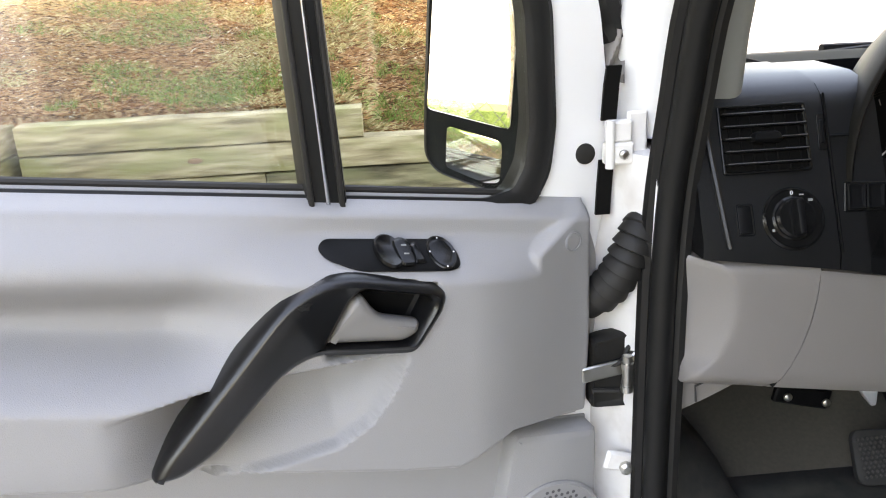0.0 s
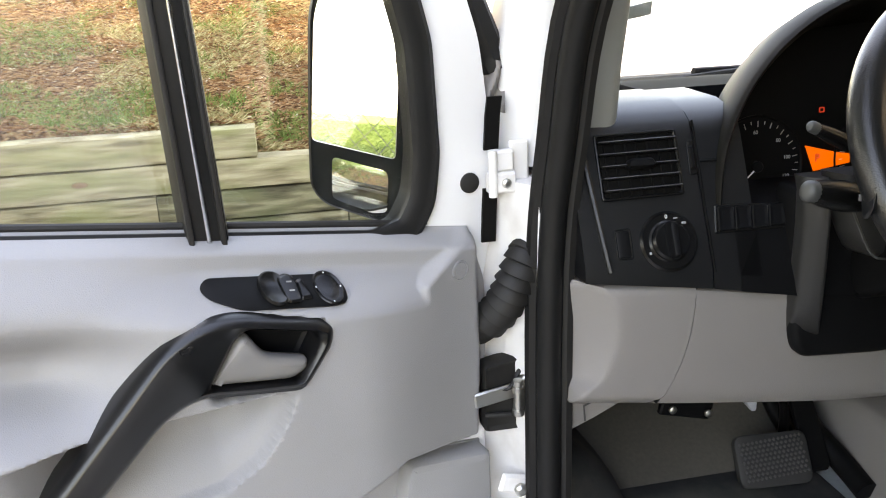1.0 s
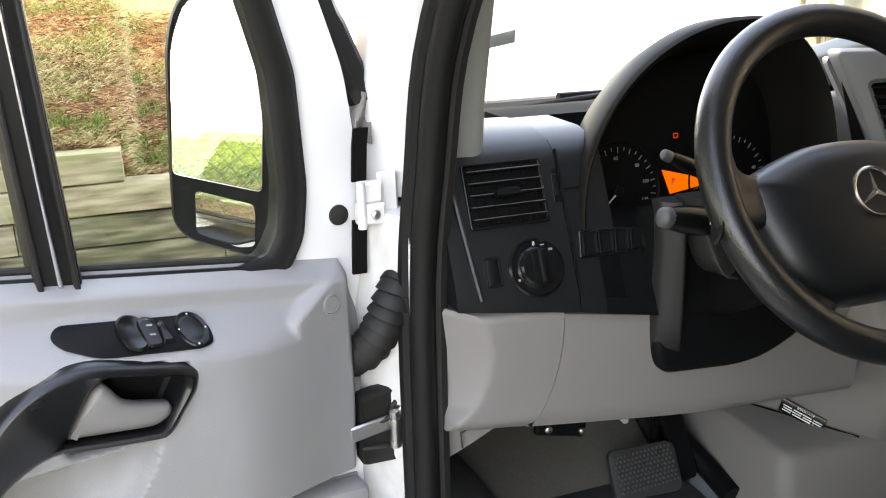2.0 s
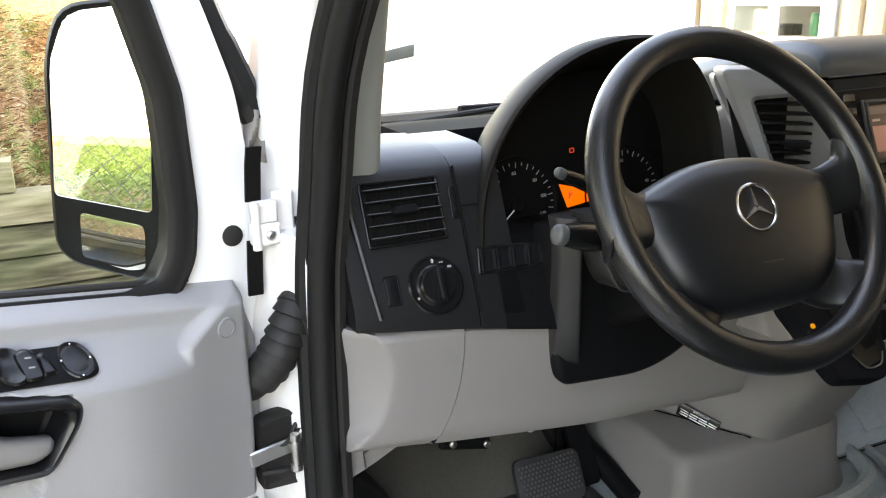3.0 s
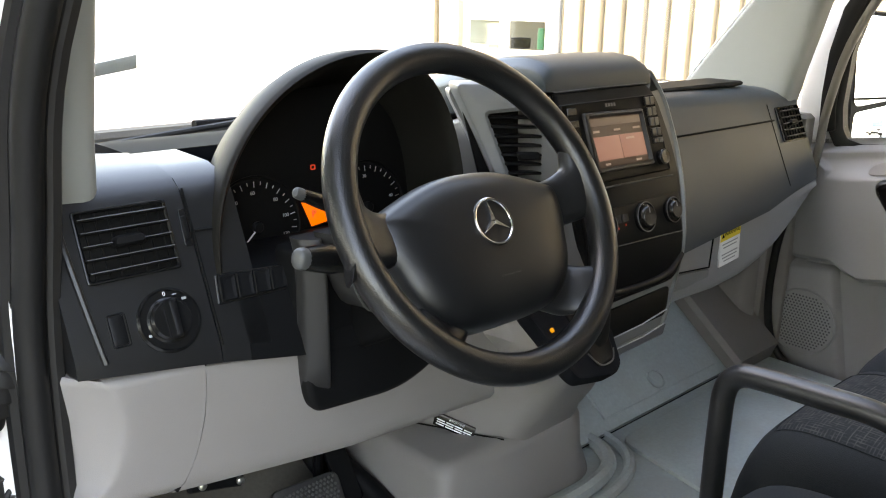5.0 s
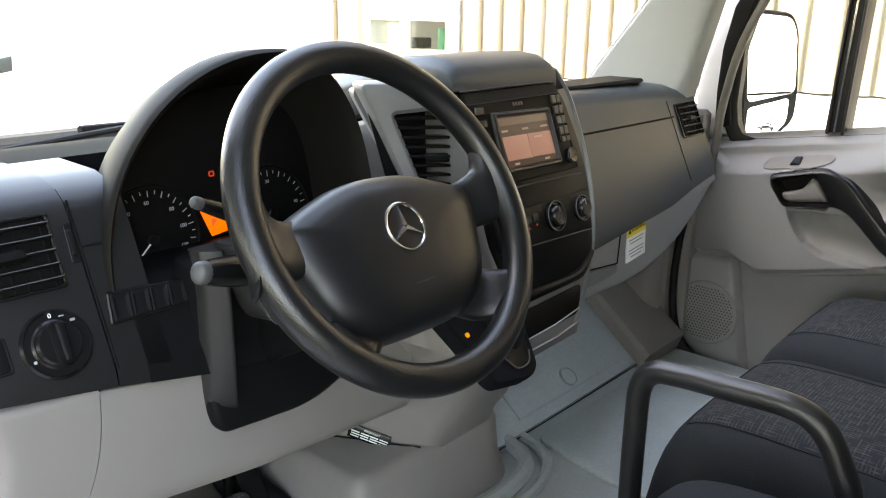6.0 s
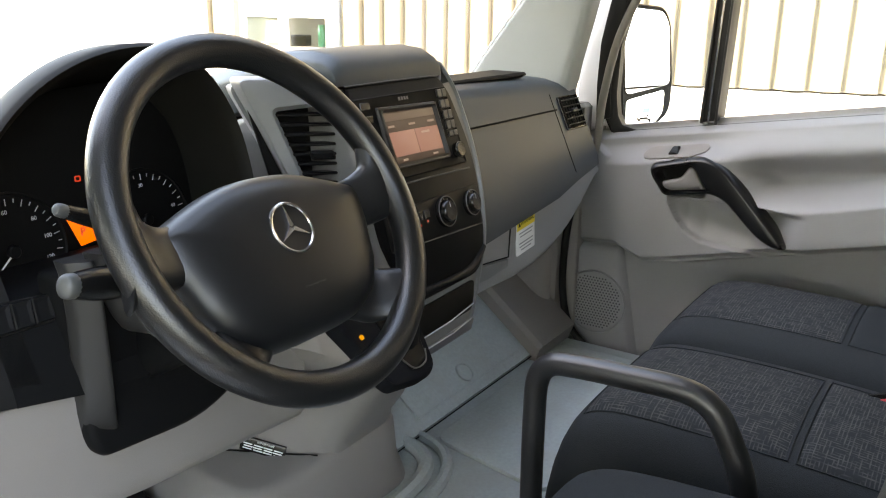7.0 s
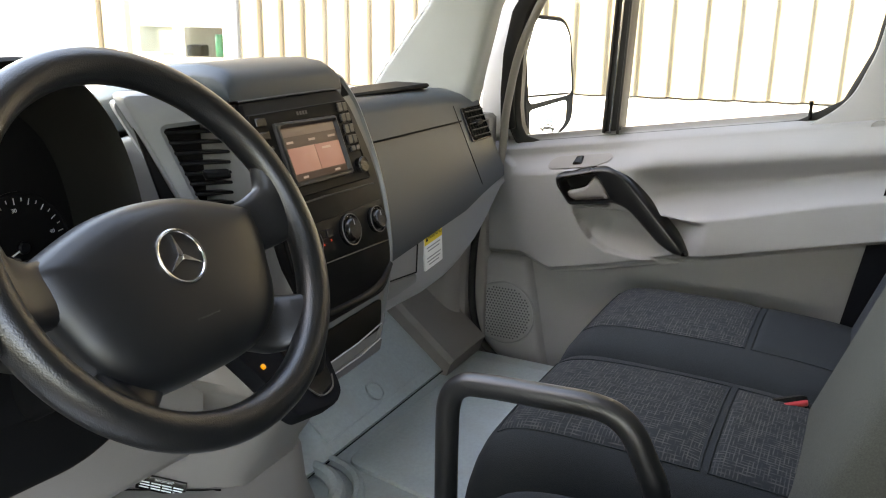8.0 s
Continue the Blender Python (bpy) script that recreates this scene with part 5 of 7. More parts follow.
def vent(fr, a, b, w, h, slats=5, parent=None, fins=7):
    """An air vent: frame, near-black plate painted as throat shade, slats, fins behind them and a tab."""
    o, i = rect(a, b, w + 0.008, h + 0.008, 0.004, 3), rect(a, b, w, h, 0.003, 3)
    v = part("air_vent", plate(fr, o, 0.001, 0.0045, 0.0015, hole=i), BLACK_GLOSS, parent, "air vent with dark slats")
    part("throat", plate(fr, rect(a, b, w, h, 0.003, 3), 0.0005, 0.0012, 0.0002), BLACK_SHADE, v)
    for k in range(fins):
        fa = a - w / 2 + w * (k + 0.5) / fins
        part("fin", box(fr, fa, b, 0.0012, 0.0016, h, 0.0022, 0.0005), BLACK_SHADE, v)
    for k in range(slats):
        bz = b - h / 2 + h * (k + 0.5) / slats
        part("slat", box(fr, a, bz, 0.002, w, 0.0026, 0.0075, 0.0008), BLACK, v)
        # Painted highlight: a paler strip along each slat's edge
        part("slat_edge", box(fr, a, bz + 0.0004, 0.0092, w, 0.0011, 0.0008, 0.0003), DARKGREY, v)
    part("tab", stack(bmesh.new(), fr, rounded([(a - w * 0.20, b - 0.006), (a + w * 0.20, b - 0.006), (a + w * 0.17, b + 0.007), (a - w * 0.17, b + 0.007)], 0.006, 3), [(0, 0.004), (0, 0.010), (0.003, 0.0145)]), BLACK, v)
    return v


vent(FF, -0.024, 0.096, 0.098, 0.074, 5, dash)
side_slot = part("side_slot", box(FF, -0.098, 0.10, -0.006, 0.010, 0.07, 0.004, 0.001), BLACK_SHADE, dash)
tw = part("vent_wheel_slot", plate(FF, rounded([(0.040, 0.078), (0.051, 0.078), (0.051, 0.122), (0.042, 0.122)], 0.003), -0.002, 0.0015, 0.001), BLACK_GLOSS, dash)
part("vent_wheel", box(FF, 0.0455, 0.10, 0.0, 0.006, 0.028, 0.004, 0.0012), BLACK, tw)
# light switch
ls = part("light_switch", lathe(FF, 0, 0, [(0.037, -0.002), (0.037, 0.002), (0.0345, 0.005), (0.033, 0.003), (0.026, 0.003), (0.0235, 0.005), (0.0235, 0.009), (0.021, 0.012)], 40), BLACK_GLOSS, dash, "round black light switch")
part("knob_grip", stack(bmesh.new(), FF, rounded([(-0.0055, -0.022), (0.0055, -0.022), (0.0065, 0.022), (-0.0065, 0.022)], 0.004, 3), [(0, 0.008), (0, 0.018), (0.002, 0.023), (0.004, 0.024)]), BLACK, ls)
lettering("switch_mark", "0", FF, 0.0, 0.0298, 0.007, WHITE, ls, 0.0036)
for a, b, w, h in ((0.0115, 0.0272, 0.0055, 0.0016), (0.0215, 0.0205, 0.0055, 0.003), (-0.026, -0.0125, 0.0032, 0.0032), (0.0125, -0.002, 0.002, 0.003)):
    part("switch_symbol", box(FF, a, b, 0.003, w, h, 0.0012, 0.0004), DIMPRINT, ls)
part("blank_button", stack(bmesh.new(), FF, rect(-0.0565, 0.002, 0.021, 0.038, 0.004), [(0, -0.004), (0, 0.0005), (0.001, 0.0012), (0.0022, -0.0002), (0.004, 0.0008)]), BLACK, dash)
# seam between pod and instrument panel
part("pod_seam", box(FF, 0.0545, 0.052, -0.002, 0.0022, 0.19, 0.0032, 0.0006), BLACK_SHADE, dash)

# instrument panel below the hood, behind the wheel
rings = []
for i in range(13):
    x = 0.463 + (0.93 - 0.463) * i / 12
    zb = dash_bottom(x)
    o = [(face_y(zb) + 0.004, zb), (face_y(zb + 0.02), zb + 0.02), (face_y(1.39), 1.39), (face_y(1.405) + 0.004, 1.405), (0.97, 1.41), (1.066, 1.408), (1.10, 1.405), (1.3, 1.40), (1.3, 1.24), (1.02, zb - 0.004)]
    rings.append([Vector((x, y, z)) for y, z in o])
part("instrument_panel", loft(rings), BLACK, dash)
bank = part("switch_bank", plate(FF, rounded([(0.0605, 0.003), (0.153, 0.002), (0.160, 0.0335), (0.065, 0.040)], 0.004), -0.004, 0.0022, 0.0015), BLACK_GLOSS, dash, "row of four black rocker switches")
for k in range(4):
    part("rocker", stack(bmesh.new(), FF, rounded([(0.0650 + 0.0225 * k, 0.0055), (0.0862 + 0.0225 * k, 0.0050), (0.0885 + 0.0228 * k, 0.0345 - 0.001 * k), (0.0675 + 0.0228 * k, 0.0360 - 0.001 * k)], 0.0015, 2), [(0, 0.0), (0, 0.0042), (0.0012, 0.0056), (0.005, 0.0046)]), BLACK, bank)
for k in range(1, 5):
    part("rocker_edge", tube([FF.at(0.0622 + 0.0227 * k, 0.0065, 0.0040), FF.at(0.0650 + 0.0230 * k, 0.0345 - 0.001 * k, 0.0040)], 0.0007, 5), FAINT, bank)
part("bank_edge", tube([FF.at(0.0612, 0.005, 0.0025), FF.at(0.0655, 0.037, 0.0025)], 0.0011, 6), STALKGREY, bank)
part("panel_ledge", tube([FF.at(0.056, 0.0950, 0.000), FF.at(0.066, 0.0945, 0.002), FF.at(0.084, 0.0935, 0.002)], 0.0022, 6), BLACK, dash)


part("dash_top", sheet(lambda u, v: Vector((0.427 + 0.84 * u, 1.14 + 0.32 * v, 1.528 - 0.055 * sm(0.3, 1.0, v))), 8, 8, thick=(0, 0, -0.02)), MATTE, dash, "dark top of the dashboard under the windscreen")


# hood over the instruments
def arch(t, grow=0.0, y=0.95, drop=0.0):
    """A point on the hood's arch, t from 0 (driver's outer foot) to 1: a long slope outside, a rounder shoulder inside."""
    q = 2 * t - 1
    wide = 0.283 if q < 0 else 0.162
    x = 0.710 + (wide + grow) * math.copysign(abs(math.sin(q * math.pi / 2)) ** (1.0 if q < 0 else 0.94), q)
    zc = 1.41 + (0.268 + grow - drop) * max(0.0, math.cos(q * math.pi / 2)) ** (0.97 if q < 0 else 0.68)
    if q < 0:
        x += 0.20 * max(0.0, y - 0.95) * min(1.0, -2 * q)
    return Vector((x, y + 0.035 * (zc - 1.41) / 0.25, zc))


bm = bmesh.new()
rings = []
for grow, y, drop in ((-0.044, 1.075, 0.03), (-0.036, 1.0, 0.01), (-0.031, 0.965, 0.004), (-0.027, 0.952, 0.0), (-0.022, 0.946, 0.0), (-0.018, 0.951, 0.0), (-0.021, 1.0, 0.0), (-0.038, 1.08, 0.01), (-0.07, 1.18, 0.05), (-0.11, 1.28, 0.11)):
    rings.append([bm.verts.new(arch(i / 48, grow, y, drop)) for i in range(49)])
for a, b in zip(rings, rings[1:]):
    for i in range(48):
        bm.faces.new((a[i], a[i + 1], b[i + 1], b[i]))
part("instrument_hood", bm, HOODSKIN, dash, "arched black hood over the instruments", angle=60)
CF = Frame((0.656, 1.066, 1.43), (1, 0, 0), (0, 0.12, 0.99))
clus = part("gauge_panel", stack(bmesh.new(), CF, rounded([(-0.145, -0.025), (0.215, -0.025), (0.20, 0.08), (0.10, 0.18), (-0.08, 0.17), (-0.14, 0.08)], 0.04, 5), [(0, -0.006), (0, 0.002), (0.004, 0.004)]), BLACK_SHADE, dash, "dark instrument panel with white scales")
for gx, nums, a0, a1, n0 in ((-0.093, ((165, "20"), (128, "40"), (92, "60"), (46, "80"), (12, "100"), (-20, "120")), 205, -28, 24), (0.094, ((132, "20"), (92, "30"), (14, "40")), 190, -10, 20)):
    gf = Frame(CF.at(gx, -0.006, 0.006), (1, 0, 0), CF.v)
    g = part("gauge", lathe(gf, 0, 0, [(0.070, -0.004), (0.070, 0.0), (0.068, 0.001), (0.066, -0.001), (0.02, -0.001)], 48), BLACK_SHADE, clus)
    for k in range(n0 + 1):
        an = radians(a0 + (a1 - a0) * k / n0)
        L = 0.008 if k % 2 == 0 else 0.0045
        r0 = 0.062
        tick = Frame(gf.at(r0 * math.cos(an), r0 * math.sin(an), 0.0), gf.at(math.cos(an), math.sin(an)) - gf.o, gf.at(-math.sin(an), math.cos(an)) - gf.o)
        part("tick", box(tick, -L / 2, 0, 0, L, 0.0011, 0.0008, 0.0002), DIMPRINT, g)
    for an, tx in nums:
        an = radians(an)
        lettering("numeral", tx, gf, 0.0465 * math.cos(an), 0.0465 * math.sin(an), 0.0070, DIMPRINT, g, 0.0)
    na = radians(222 if gx < 0 else 200)
    nd = Frame(gf.at(0, 0, 0.003), gf.at(math.cos(na), math.sin(na)) - gf.o, gf.at(-math.sin(na), math.cos(na)) - gf.o)
    part("needle", stack(bmesh.new(), nd, [(-0.006, -0.0012), (0.034, -0.0006), (0.034, 0.0006), (-0.006, 0.0012)], [(0, 0), (0, 0.001)]), WHITE, g)
    part("needle_hub", lathe(gf, 0, 0, [(0.008, -0.001), (0.008, 0.004), (0.006, 0.006)], 16), BLACK, g)
dp = part("display", plate(CF, rounded([(-0.006, -0.0195), (0.027, -0.0150), (0.050, -0.012), (0.050, 0.001), (0.026, 0.005), (-0.0195, 0.0170)], 0.001), 0.003, 0.0055, 0.001), AMBER, clus, "glowing orange information display")
lettering("gear_letter", "P", CF, -0.001, -0.002, 0.0150, RED, dp, 0.0056)
part("warning_light", plate(CF, rect(0.0055, 0.064, 0.0085, 0.0075, 0.002, 3), 0.003, 0.0048, 0.0004, hole=rect(0.0055, 0.064, 0.0050, 0.0040, 0.001, 3)), REDLED, clus, "small red warning light")

# stalks and column
col = thing("steering_column", (0.66, 0.9, 1.36), "black steering column shroud with two stalks", "steering column")
rings = []
for k, (f, w, h) in enumerate(((-0.06, 0.045, 0.05), (-0.12, 0.045, 0.055), (-0.20, 0.045, 0.06), (-0.32, 0.045, 0.06))):
    rings.append([WF.at(a * w, -0.03 + b * h, f) for a, b in rounded([(-1, -1), (1, -1), (1, 0.8), (-1, 0.8)], 0.5, 4)])
part("shroud", loft(rings), BLACK, col)


def stalk(p0, p1, r0, r1, name):
    p0, p1 = Vector(p0), Vector(p1)
    L = [p0.lerp(p1, k / 12) for k in range(13)]
    prof = (0.72, 0.84, 0.93, 1.0, 1.04, 1.06, 1.04, 0.98, 0.88, 0.76, 0.66, r1 / r0, r1 / r0)
    st = part(name, tube(L, [r0 * f for f in prof], 18, flat=0.85, up=(0, 0, 1)), BLACK_GLOSS, col, "glossy black stalk with a grey tip")
    d = (p0 - p1).normalized()
    part("stalk_tip", tube([p0 + d * -0.003, p0 + d * 0.003, p0 + d * 0.008, p0 + d * 0.0105, p0 + d * 0.0115], [r0 * 0.74, r0 * 0.76, r0 * 0.70, r0 * 0.55, r0 * 0.25], 16, flat=0.85, up=(0, 0, 1)), STALKGREY, st)
    for k in (0.50, 0.62):
        c = p0.lerp(p1, k) + Vector((0, -r0 * 0.88, 0.003))
        part("stalk_symbol", box(Frame(c, p1 - p0, (0, 0.1, 1)), 0, 0, 0, 0.0055, 0.0075, 0.0016, 0.0004), GREYPRINT, st)
    return st


# tips point at the door
stalk((0.477, 0.812, 1.4565), (0.600, 0.850, 1.424), 0.0165, 0.009, "wiper_stalk")
stalk((0.509, 0.862, 1.5135), (0.62, 0.89, 1.464), 0.0092, 0.006, "cruise_stalk")
# black knee panel round the column, let into the grey lower panel
KF = Frame((0.654, 0.925, 1.270), (1, 0, 0), (0, 0.02, 1.0))
kp = part("knee_panel", stack(bmesh.new(), KF, rounded([(-0.125, 0.16, 0.01), (-0.118, -0.03, 0.02), (-0.105, -0.062, 0.03), (0.04, -0.072, 0.04), (0.13, -0.035, 0.05), (0.19, 0.05, 0.04), (0.19, 0.16, 0.01)], 0.02, 5), [(0, -0.03), (0, 0.010), (0.004, 0.016), (0.010, 0.018)]), BLACK, dash, "black knee panel round the steering column")
part("knee_ridge", loft([[Vector((xl + (xr - xl) * a, y + 0.030 * b, z)) for a, b in rounded([(-0.05, 1.1), (0.0, 0.45), (0.55, 0.05), (1.0, -0.15), (1.30, 0.30), (1.9, 1.1)], 0.18, 4)] for z, y, xl, xr in ((1.448, 0.890, 0.528, 0.550), (1.43, 0.884, 0.529, 0.552), (1.39, 0.884, 0.531, 0.554), (1.34, 0.886, 0.532, 0.556), (1.30, 0.889, 0.533, 0.558), (1.27, 0.894, 0.534, 0.561), (1.25, 0.902, 0.536, 0.566), (1.235, 0.913, 0.540, 0.574))]), COLUMN_LIT, kp, "rounded black upright beside the column", angle=60)
part("shroud_skirt", loft([[Vector((x + 0.10 * a, y + 0.05 * b, z)) for a, b in rounded([(-0.12, 0.9), (0.0, 0.1), (0.35, 0.0), (1.2, 0.0), (1.6, 0.9)], 0.12, 4)] for z, x, y in ((1.455, 0.560, 0.862), (1.42, 0.566, 0.856), (1.38, 0.580, 0.850), (1.362, 0.592, 0.852), (1.352, 0.606, 0.860))]), COLUMN_LIT, col, "black lower half of the column shroud", angle=60)
part("shroud_edge", tube(curve_through([(0.560, 0.853, 1.417), (0.571, 0.850, 1.392), (0.582, 0.847, 1.369), (0.593, 0.847, 1.359), (0.613, 0.850, 1.354)], 6), 0.0016, 6), STALKGREY, col, "pale seam edge")
part("column_lever", tube(curve_through([(0.615, 0.84, 1.40), (0.625, 0.835, 1.36), (0.640, 0.845, 1.335), (0.665, 0.85, 1.333)], 5), 0.006, 8), BLACK_GLOSS, col)


# grey lower panels
def lower_zb(x):
    return lerp_table([(0.25, 1.183), (0.40, 1.155), (0.67, 1.118), (0.95, 1.10)], x)


def seam_x(z):
    """The seam between end panel and lower panel: upright, curving outwards at its foot."""
    return lerp_table([(1.13, 0.340), (1.17, 0.376), (1.19, 0.388), (1.213, 0.397), (1.232, 0.402), (1.25, 0.4055), (1.28, 0.4085), (1.33, 0.410)], z)


def lower_block(x0, x1, zb, name, label, k=10, mat=None, edge=None):
    rings = []
    for i in range(k + 1):
        x = x0 + (x1 - x0) * i / k
        b, tp = zb(x), dash_bottom(x) - 0.003
        yy = 0.928
        o = [(yy + 0.02, b), (yy + 0.008, b + 0.004), (yy, b + 0.016)] + [(yy - 0.008 * sm(0, 1, j / 8), b + 0.016 + (tp - 0.028 - b) * j / 8) for j in range(1, 9)] + [(yy - 0.005, tp - 0.003), (yy + 0.004, tp), (1.05, tp), (1.25, tp), (1.25, b + 0.06), (1.05, b)]
        rings.append([Vector(((edge(z) + (x - x0) * (x1 - edge(z)) / (x1 - x0)) if edge else x, y, z)) for y, z in o])
    return part(name, loft(rings), mat or GREY2, dash, label)


def end_surf(u, v):
    """The end panel turns towards the door left of a curved crease."""
    zt = 1.334 - 0.014 * u
    zb = 1.184 - 0.030 * u
    z = zb + (zt - zb) * v
    xc = lerp_table([(1.17, 0.256), (1.188, 0.268), (1.201, 0.288), (1.216, 0.298), (1.233, 0.305), (1.255, 0.3105), (1.273, 0.312), (1.298, 0.308), (1.315, 0.301), (1.34, 0.288)], z)
    xs_ = seam_x(z) - 0.0016
    if u < 0.5:
        x = 0.244 + (xc - 0.244) * (u / 0.5)
    else:
        x = xc + (xs_ - xc) * ((u - 0.5) / 0.5)
    w = (z - zb) / (zt - zb)
    y = 0.928 - 0.008 * sm(0.1, 1.0, w) + 0.018 * max(0.0, 1 - w / 0.12) ** 2 + 0.005 * sm(0.97, 1.0, w)
    turn = (xc - x) / (xc - 0.244)
    return Vector((x, y + 0.026 * (turn + math.sqrt(turn * turn + 0.006)) - 0.001, z))


part("lower_end_panel", sheet(end_surf, 48, 28, thick=(0, 0.06, 0)), GREY2, dash, "warm grey lower panel", angle=60)
part("panel_gap", tube([Vector((seam_x(z) - 0.0006, 0.9335 - 0.008 * sm(0.1, 1.0, (z - 1.16) / 0.155), z)) for z in [1.160 + 0.0098 * k for k in range(17)]], 0.003, 6), BLACK_SHADE, dash)
part("under_end", loft([[Vector((x, y, z)) for y, z in ((0.965, 1.19), (0.972, zb + 0.01), (0.985, zb), (1.25, zb - 0.02), (1.25, 1.2), (1.05, 1.195))] for x, zb in ((0.252, 1.098), (0.30, 1.118), (0.36, 1.147), (0.40, 1.165))]), GREY2, dash, "grey cover under the end panel")
part("cover_notch", tube([(0.285, 0.966, 1.128), (0.283, 0.966, 1.150), (0.33, 0.966, 1.170), (0.375, 0.966, 1.182)], 0.0014, 6), FLOORDARK, dash)
lower_block(0.411, 0.90, lower_zb, "lower_panel", "warm grey lower panel", edge=seam_x)
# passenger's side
dash_block(1.262, 1.962, 1.540, k=14, name="upper_panel", mat=DASH_LIT, label="dark upper dashboard over the glove box, coloured as lit", lift=lambda x: 0.016 * sm(1.95, 1.3, x) - 0.014 * sm(1.80, 1.96, x))


def lower_pz(x):
    return lerp_table([(1.25, 1.14), (1.44, 1.147), (1.56, 1.143), (1.68, 1.152), (1.79, 1.183), (1.845, 1.21), (1.97, 1.30)], x)


lower_block(1.262, 1.962, lower_pz, "lower_panel", "grey lower panel under the glove box", k=14, mat=GREY)
part("tray_pocket", plate(Frame((0, 0.9215, 0), (1, 0, 0), (0, 0, 1)), rounded([(1.30, 1.226), (1.502, 1.208), (1.502, 1.190), (1.42, 1.184), (1.30, 1.186)], 0.005), -0.01, 0.010, 0.004), SILVER, dash, "pale edge of an open tray")
part("tray_shadow", tube([(1.31, 0.914, 1.229), (1.502, 0.914, 1.211), (1.512, 0.917, 1.27)], 0.0016, 6), BLACK_SHADE, dash)
PF = Frame((2 * CX - 0.376, 0.934, 1.375), (1, 0, 0), (0, 0.417, 0.909))
vent(PF, 0.024, 0.096, 0.098, 0.074, 5, dash)
part("glove_seam", tube([Vector((1.27 + 0.07 * k, face_y(1.474) - 0.0005, 1.474)) for k in range(9)], 0.0022, 6), BLACK_SHADE, dash)
part("pod_seam", box(PF, -0.0545, 0.052, -0.002, 0.0022, 0.19, 0.0032, 0.0006), BLACK_SHADE, dash)
part("top_tray", box(FL, 1.53, 1.08, 1.550, 0.50, 0.09, 0.010, 0.004), BLACK_SHADE, dash, "black tray on top of the dashboard")

# ---- centre stack ----
SF = Frame((1.135, 0.841, 1.39), (1, 0, 0), (0, 0.28, 0.96))
so = rounded([(-0.172, 0.2115, 0.01), (0.064, 0.2135, 0.004), (0.072, 0.243, 0.008), (0.092, 0.243, 0.03), (0.126, 0.195, 0.03), (0.143, 0.104, 0.05), (0.143, 0.027, 0.05), (0.120, -0.068, 0.06), (0.073, -0.127, 0.05), (0.029, -0.178, 0.04), (0.004, -0.203, 0.02), (-0.13, -0.205, 0.02), (-0.165, -0.10, 0.04), (-0.170, 0.05, 0.03)], 0.03, 5)
st = part("stack_frame", stack(bmesh.new(), SF, so, [(0.0, -0.35), (0, -0.012), (0.003, -0.002), (0.008, 0.0055), (0.013, 0.0072), (0.016, 0.003)]), FRAMEGREY, dash, "grey frame of the centre stack")
inner = rounded([(-0.168, 0.2095, 0.006), (0.066, 0.2115, 0.012), (0.088, 0.186, 0.03), (0.114, 0.10, 0.05), (0.118, 0.03, 0.05), (0.100, -0.065, 0.04), (0.066, -0.114, 0.03), (-0.150, -0.118, 0.02), (-0.166, 0.0, 0.02)], 0.02, 4)
part("stack_face", stack(bmesh.new(), SF, inner, [(0, 0.0), (0, 0.0065), (0.003, 0.0088)]), BLACK, st, "black face of the centre stack")
# dark cap on the stack
rings = []
for y, zt, w in ((0.894, 1.603, 0.0), (0.896, 1.616, 0.0), (0.904, 1.630, 0.0), (0.922, 1.640, 0.0), (0.955, 1.644, 0.0), (1.03, 1.640, -0.01), (1.18, 1.60, -0.02), (1.30, 1.53, -0.03)):
    base = 1.5965 if y < 1.0 else zt - 0.08
    rings.append([Vector((1.082 + a * (0.131 + w), y, base + (zt - base) * (b + 1) / 2)) for a, b in rounded([(-1, -1), (1.0, -1), (0.985, 0.6), (0.86, 1.0), (-0.85, 0.95), (-1.0, 0.4)], 0.12, 4)])
part("stack_cap", loft(rings), DASH_LIT, dash, "dark padded cap of the centre stack, coloured as lit", angle=70)
part("cap_seam", tube([SF.at(-0.170, 0.2115, 0.0085), SF.at(-0.06, 0.2130, 0.0090), SF.at(0.064, 0.2130, 0.0085)], 0.0013, 6), STALKGREY, dash)
radio = part("radio", stack(bmesh.new(), SF, rounded([(-0.165, 0.068), (0.088, 0.066), (0.070, 0.194), (-0.165, 0.192)], 0.004, 3), [(0, 0.006), (0, 0.0125), (0.0015, 0.0140), (0.004, 0.0125)]), BLACK, dash, "black radio with a lit screen")
bez = [(-0.112, 0.083), (0.042, 0.081), (0.031, 0.173), (-0.119, 0.176)]
win_ = [(-0.098, 0.0885), (0.0315, 0.087), (0.023, 0.165), (-0.106, 0.167)]
part("screen_bezel", plate(SF, rounded(bez, 0.003, 3), 0.0120, 0.0185, 0.0045, hole=rounded(win_, 0.002, 3)), BEZEL, radio, "sloping dark bezel")
scr = part("screen", plate(SF, rounded(inset(win_, -0.002), 0.001, 2), 0.0115, 0.0135, 0.0003), SCREEN_B, radio, "lit screen with pinkish panels")
for pts in ([(-0.0955, 0.100), (-0.034, 0.0995), (-0.038, 0.1365), (-0.101, 0.1370)], [(-0.0325, 0.0995), (0.0290, 0.0985), (0.0250, 0.1355), (-0.0365, 0.1365)]):
    part("screen_field", plate(SF, pts, 0.0132, 0.0141, 0.0002), SCREEN_A, scr)
part("screen_header", plate(SF, [(-0.1035, 0.1540), (0.0235, 0.1525), (0.0225, 0.1635), (-0.105, 0.1650)], 0.0132, 0.0139, 0.0002), SCREEN_D, scr)
